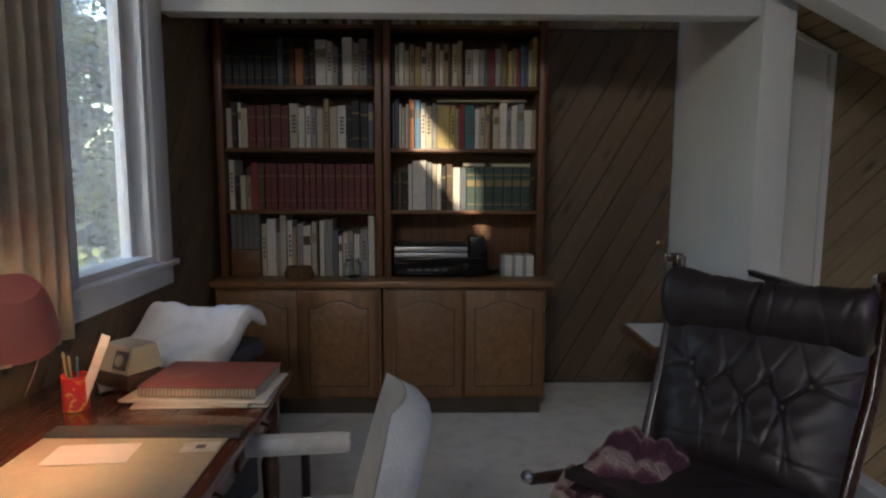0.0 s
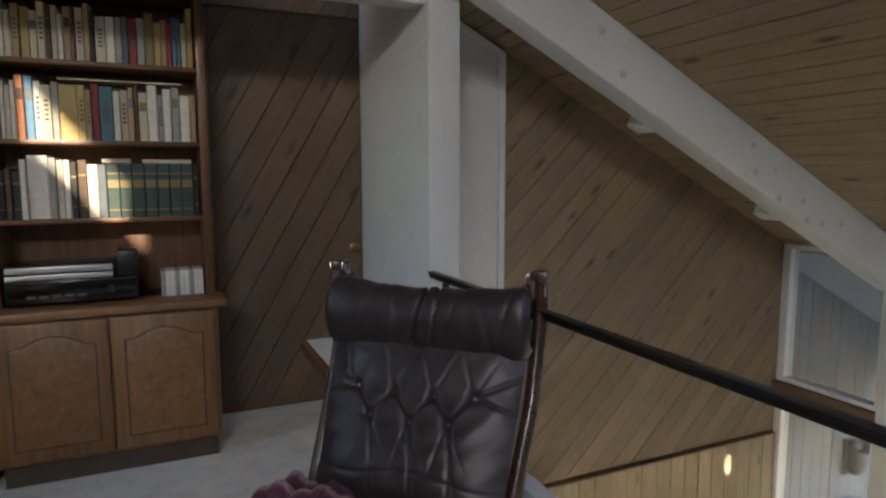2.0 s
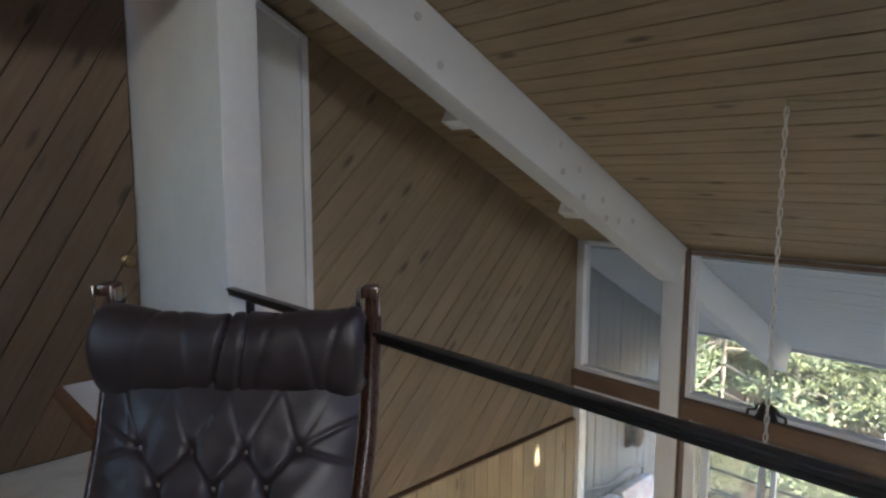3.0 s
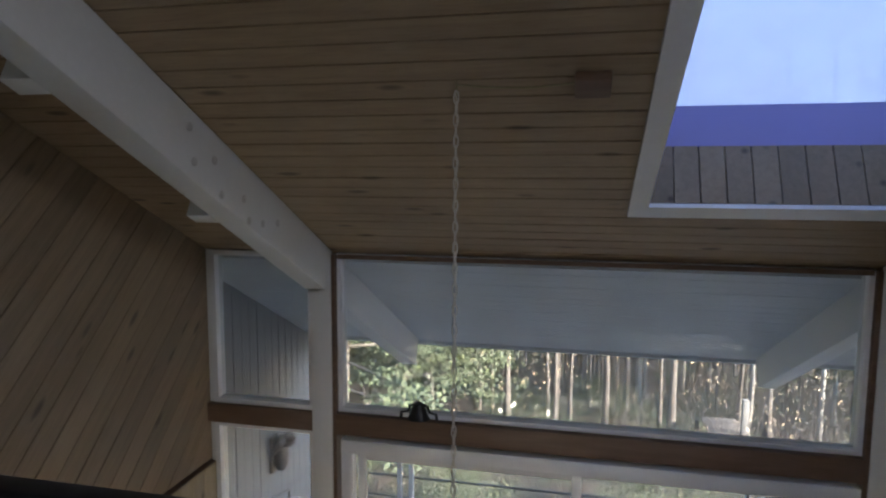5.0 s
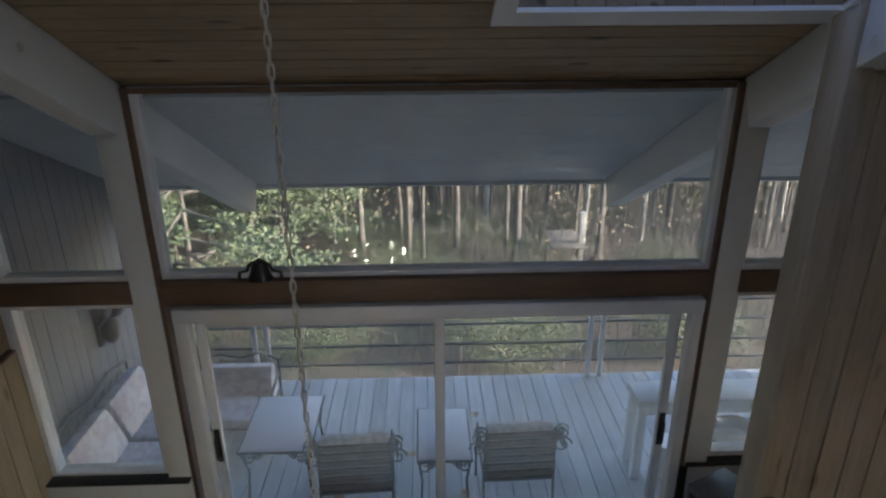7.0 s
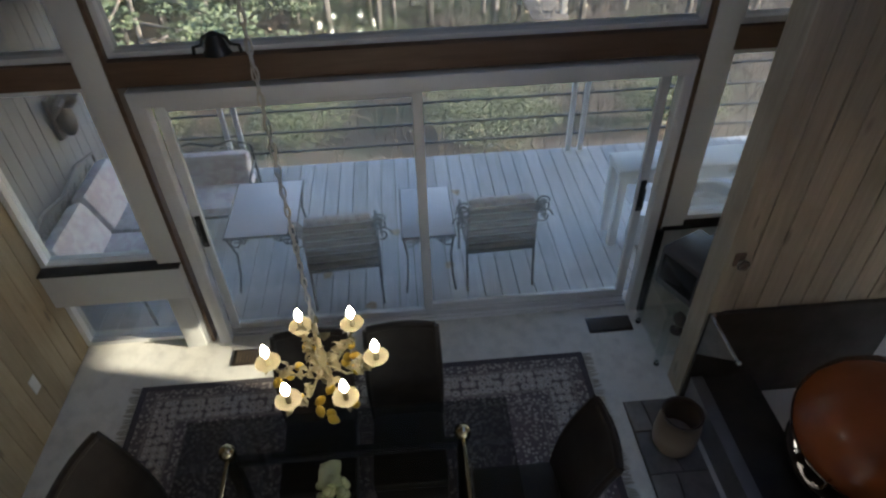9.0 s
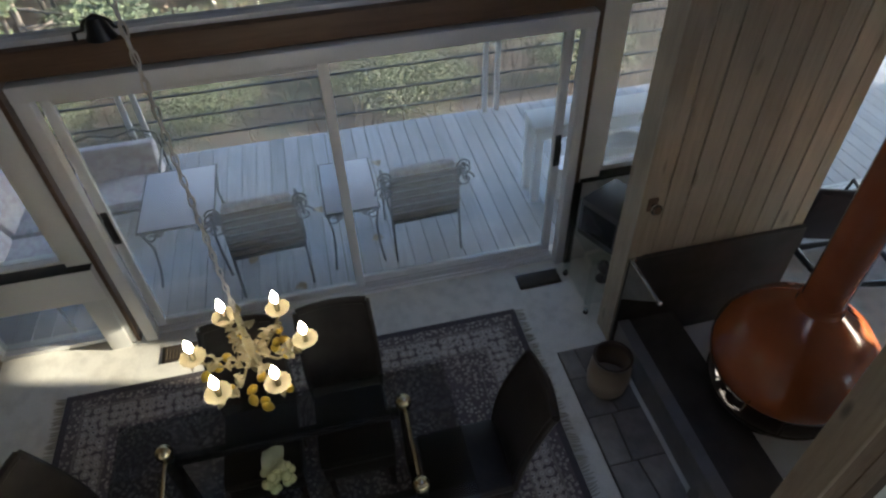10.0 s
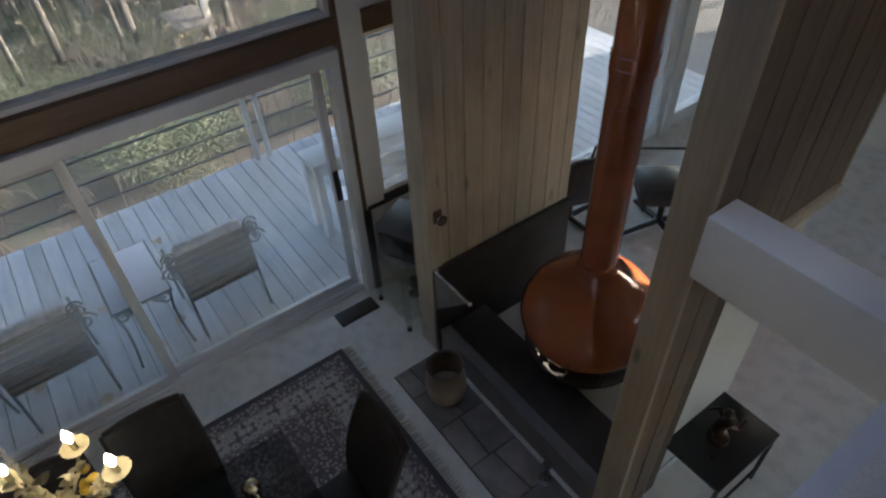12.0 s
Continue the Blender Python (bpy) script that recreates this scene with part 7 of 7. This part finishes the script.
part("jar", Shape().lathe([(0.0, 0.0), (0.10, 0.0), (0.128, 0.05), (0.138, 0.14), (0.132, 0.24), (0.118, 0.30), (0.118, 0.325), (0.124, 0.34), (0.112, 0.34), (0.106, 0.325), (0.106, 0.30), (0.12, 0.23), (0.125, 0.1), (0.0, 0.03)], 32), m, t)
# candlestick on the hearth
t = thing("candlestick", "short dark metal candlestick on the slate hearth", "candlestick", Matrix.Translation((4.47, 0.80, F + 0.021)))
part("stick", Shape().lathe([(0.0, 0), (0.045, 0), (0.045, 0.012), (0.014, 0.02), (0.012, 0.08), (0.024, 0.1), (0.012, 0.12), (0.012, 0.17), (0.03, 0.185), (0.03, 0.2), (0.0, 0.2)], 18), plain("pewter", (0.2, 0.19, 0.17), 0.35, 0.9), t)
# wall hook
t = thing("wall_hook", "small clear glass knob on a wooden rose", "hook", Matrix.Translation((5.70, 0.66, -1.24)) @ Matrix.Rotation(radians(-90), 4, "Y"))
part("rose", Shape().box(-0.045, 0.045, -0.03, 0.03, 0, 0.014, b=0.004), BROWN, t)
part("knob", Shape().lathe([(0.012, 0.014), (0.012, 0.03), (0.032, 0.045), (0.036, 0.06), (0.022, 0.075), (0.0, 0.078)], 12), JAR, t, "clear glass knob")

# floor registers
for (x, y) in ((6.40, 1.0), (6.36, 3.67)):
    t = thing("floor_register", "brown slotted floor register in the carpet", "vent", Matrix.Translation((x, y, F)), "floor registers")
    part("frame", Shape().box(-0.075, 0.075, -0.17, 0.17, 0, 0.008, b=0.003), plain("bronze_paint", (0.05, 0.04, 0.035), 0.4, 0.4), t)
    for k in range(13):
        part("slat", Shape().box(-0.055, 0.055, -0.15 + k * 0.0235, -0.138 + k * 0.0235, 0.0085, 0.012), GAP, t)

# television on a clear stand
ACRYL = glass("clear_acrylic", (0.93, 0.96, 0.97))
t = thing("tv_stand", "clear acrylic stand on small black casters", "stand", Matrix.Translation((6.19, 0.56, F)))
for a in (-0.21, 0.2):
    for b_ in (-0.2, 0.22):
        pst = part("post", Shape().box(a - 0.02, a + 0.02, b_ - 0.02, b_ + 0.02, 0.05, 0.56, b=0.003), ACRYL, t)
        part("caster", Shape().ball((a, b_, 0.022), 0.022, 10), BLACK, pst, "black caster")
        part("caster_cap", Shape().tube([(a, b_, 0.03), (a, b_, 0.052)], 0.012, 8), CHROME, pst)
for z in (0.14, 0.545):
    part("shelf", Shape().box(-0.24, 0.23, -0.23, 0.25, z, z + 0.015), ACRYL, t, "clear shelf")
t = thing("television", "small dark grey tube television on the clear stand", "television", pose(6.2, 0.57, F + 0.561, 0, 0, 25) @ Matrix.Scale(0.88, 4))
TVG = plain("dark_grey_plastic", (0.085, 0.088, 0.095), 0.4)
part("cabinet", Shape().box(-0.2, 0.2, -0.2, 0.2, 0, 0.36, b=0.02), TVG, t)
part("tube_back", Shape().box(-0.15, 0.15, -0.34, -0.2, 0.04, 0.3, b=0.03), TVG, t)
part("screen", Shape().box(-0.16, 0.16, 0.201, 0.206, 0.07, 0.31, b=0.002), plain("dark_screen", (0.02, 0.022, 0.025), 0.08), t, "dark glass screen")
solid("desk_fan", Shape().lathe([(0.0, 0), (0.05, 0.0), (0.05, 0.01), (0.012, 0.02), (0.012, 0.07), (0.0, 0.07)], 14).ball((0, 0, 0.12), 0.06, 14, None, (1, 0.7, 1)), TVG, "small round dark speaker on the lower clear shelf", "speaker", Matrix.Translation((6.15, 0.6, F + 0.156)))

# bell on the window rail
t = thing("iron_bell", "black cast iron bell with yoke on the window rail", "bell", Matrix.Translation((WX - 0.03, 3.42, -0.263)) @ Matrix.Diagonal((0.9, 1.0, 0.82, 1)))
part("yoke", Shape().tube([(0, -0.125, 0.0), (0, -0.12, 0.05), (0, -0.075, 0.06), (0, -0.06, 0.11), (0, 0.0, 0.145), (0, 0.06, 0.11), (0, 0.075, 0.06), (0, 0.12, 0.05), (0, 0.125, 0.0)], 0.011, 8), BLACK, t)
part("bell", Shape().lathe([(0.0, 0.135), (0.035, 0.13), (0.05, 0.09), (0.06, 0.04), (0.078, 0.005), (0.07, 0.005), (0.0, 0.1)], 24, None), BLACK, t)

# outlet on the board wall
solid("wall_outlet", Shape().box(5.93, 6.0, NY - 0.045, NY - 0.037, -2.2, -2.08, b=0.0015), TRIM, "white outlet plate low on the board wall", "outlet")

# ---- further room ----
sc = thing("swivel_chair", "black leather swivel chair on a black star base", "chair", pose(5.62, -1.62, F, 0, 0, 140), "swivel chairs")
part("seat", Shape().box(-0.25, 0.25, -0.27, 0.25, 0.40, 0.49, b=0.035), LEATHER, sc)
part("backrest", Shape().box(-0.24, 0.24, 0.0, 0.08, 0, 0.5, b=0.035), LEATHER, sc, "", pose(0, 0.25, 0.47, -12, 0, 0))
part("column", Shape().tube([(0, 0, 0.06), (0, 0, 0.4)], 0.028, 12), BLACK, sc)
for k in range(4):
    a = k * 1.5708 + 0.4
    part("foot", Shape().tube([(0, 0, 0.07), (0.36 * math.cos(a), 0.36 * math.sin(a), 0.025)], [0.03, 0.02], 8), BLACK, sc)
for sx in (-0.28, 0.28):
    part("arm", Shape().tube([(sx, 0.22, 0.4), (sx * 1.05, 0.2, 0.62), (sx * 1.05, -0.2, 0.62), (sx, -0.24, 0.4)], 0.013, 8), BLACK, sc)
copy_thing(sc, pose(6.15, -1.05, F, 0, 0, 70))
t = thing("lamp_table", "low black metal table against the partition", "table", Matrix.Translation((3.91, 0.045, F)))
part("tabletop", Shape().box(-0.19, 0.19, -0.275, 0.275, 0.475, 0.5, b=0.004), BLACK, t)
for a in (-0.175, 0.175):
    for b_ in (-0.26, 0.26):
        part("leg", Shape().box(a - 0.011, a + 0.011, b_ - 0.011, b_ + 0.011, 0, 0.474, b=0.002), BLACK, t)
    part("stretcher", Shape().box(a - 0.008, a + 0.008, -0.25, 0.25, 0.1, 0.116), BLACK, t)
BRONZE = plain("dark_bronze", (0.05, 0.032, 0.022), 0.35, 0.8)
st = Shape().lathe([(0.0, 0), (0.06, 0.0), (0.06, 0.02), (0.05, 0.028), (0.0, 0.03)], 20)
st.tube([(0, 0, 0.03), (0.02, 0.01, 0.09), (0.0, 0.0, 0.16), (-0.03, 0.01, 0.22), (-0.01, 0.03, 0.27)], [0.03, 0.035, 0.04, 0.03, 0.012], 10)
st.tube([(0, 0, 0.17), (0.06, -0.02, 0.2), (0.1, 0.0, 0.16)], [0.02, 0.016, 0.008], 8).tube([(-0.01, 0, 0.15), (-0.06, -0.05, 0.12), (-0.07, -0.08, 0.2)], [0.022, 0.016, 0.01], 8)
st.ball((-0.01, 0.03, 0.28), 0.028, 12)
solid("bronze_figure", st, BRONZE, "small twisting dark bronze figure on the low table", "sculpture", Matrix.Translation((3.92, 0.06, F + 0.5)))
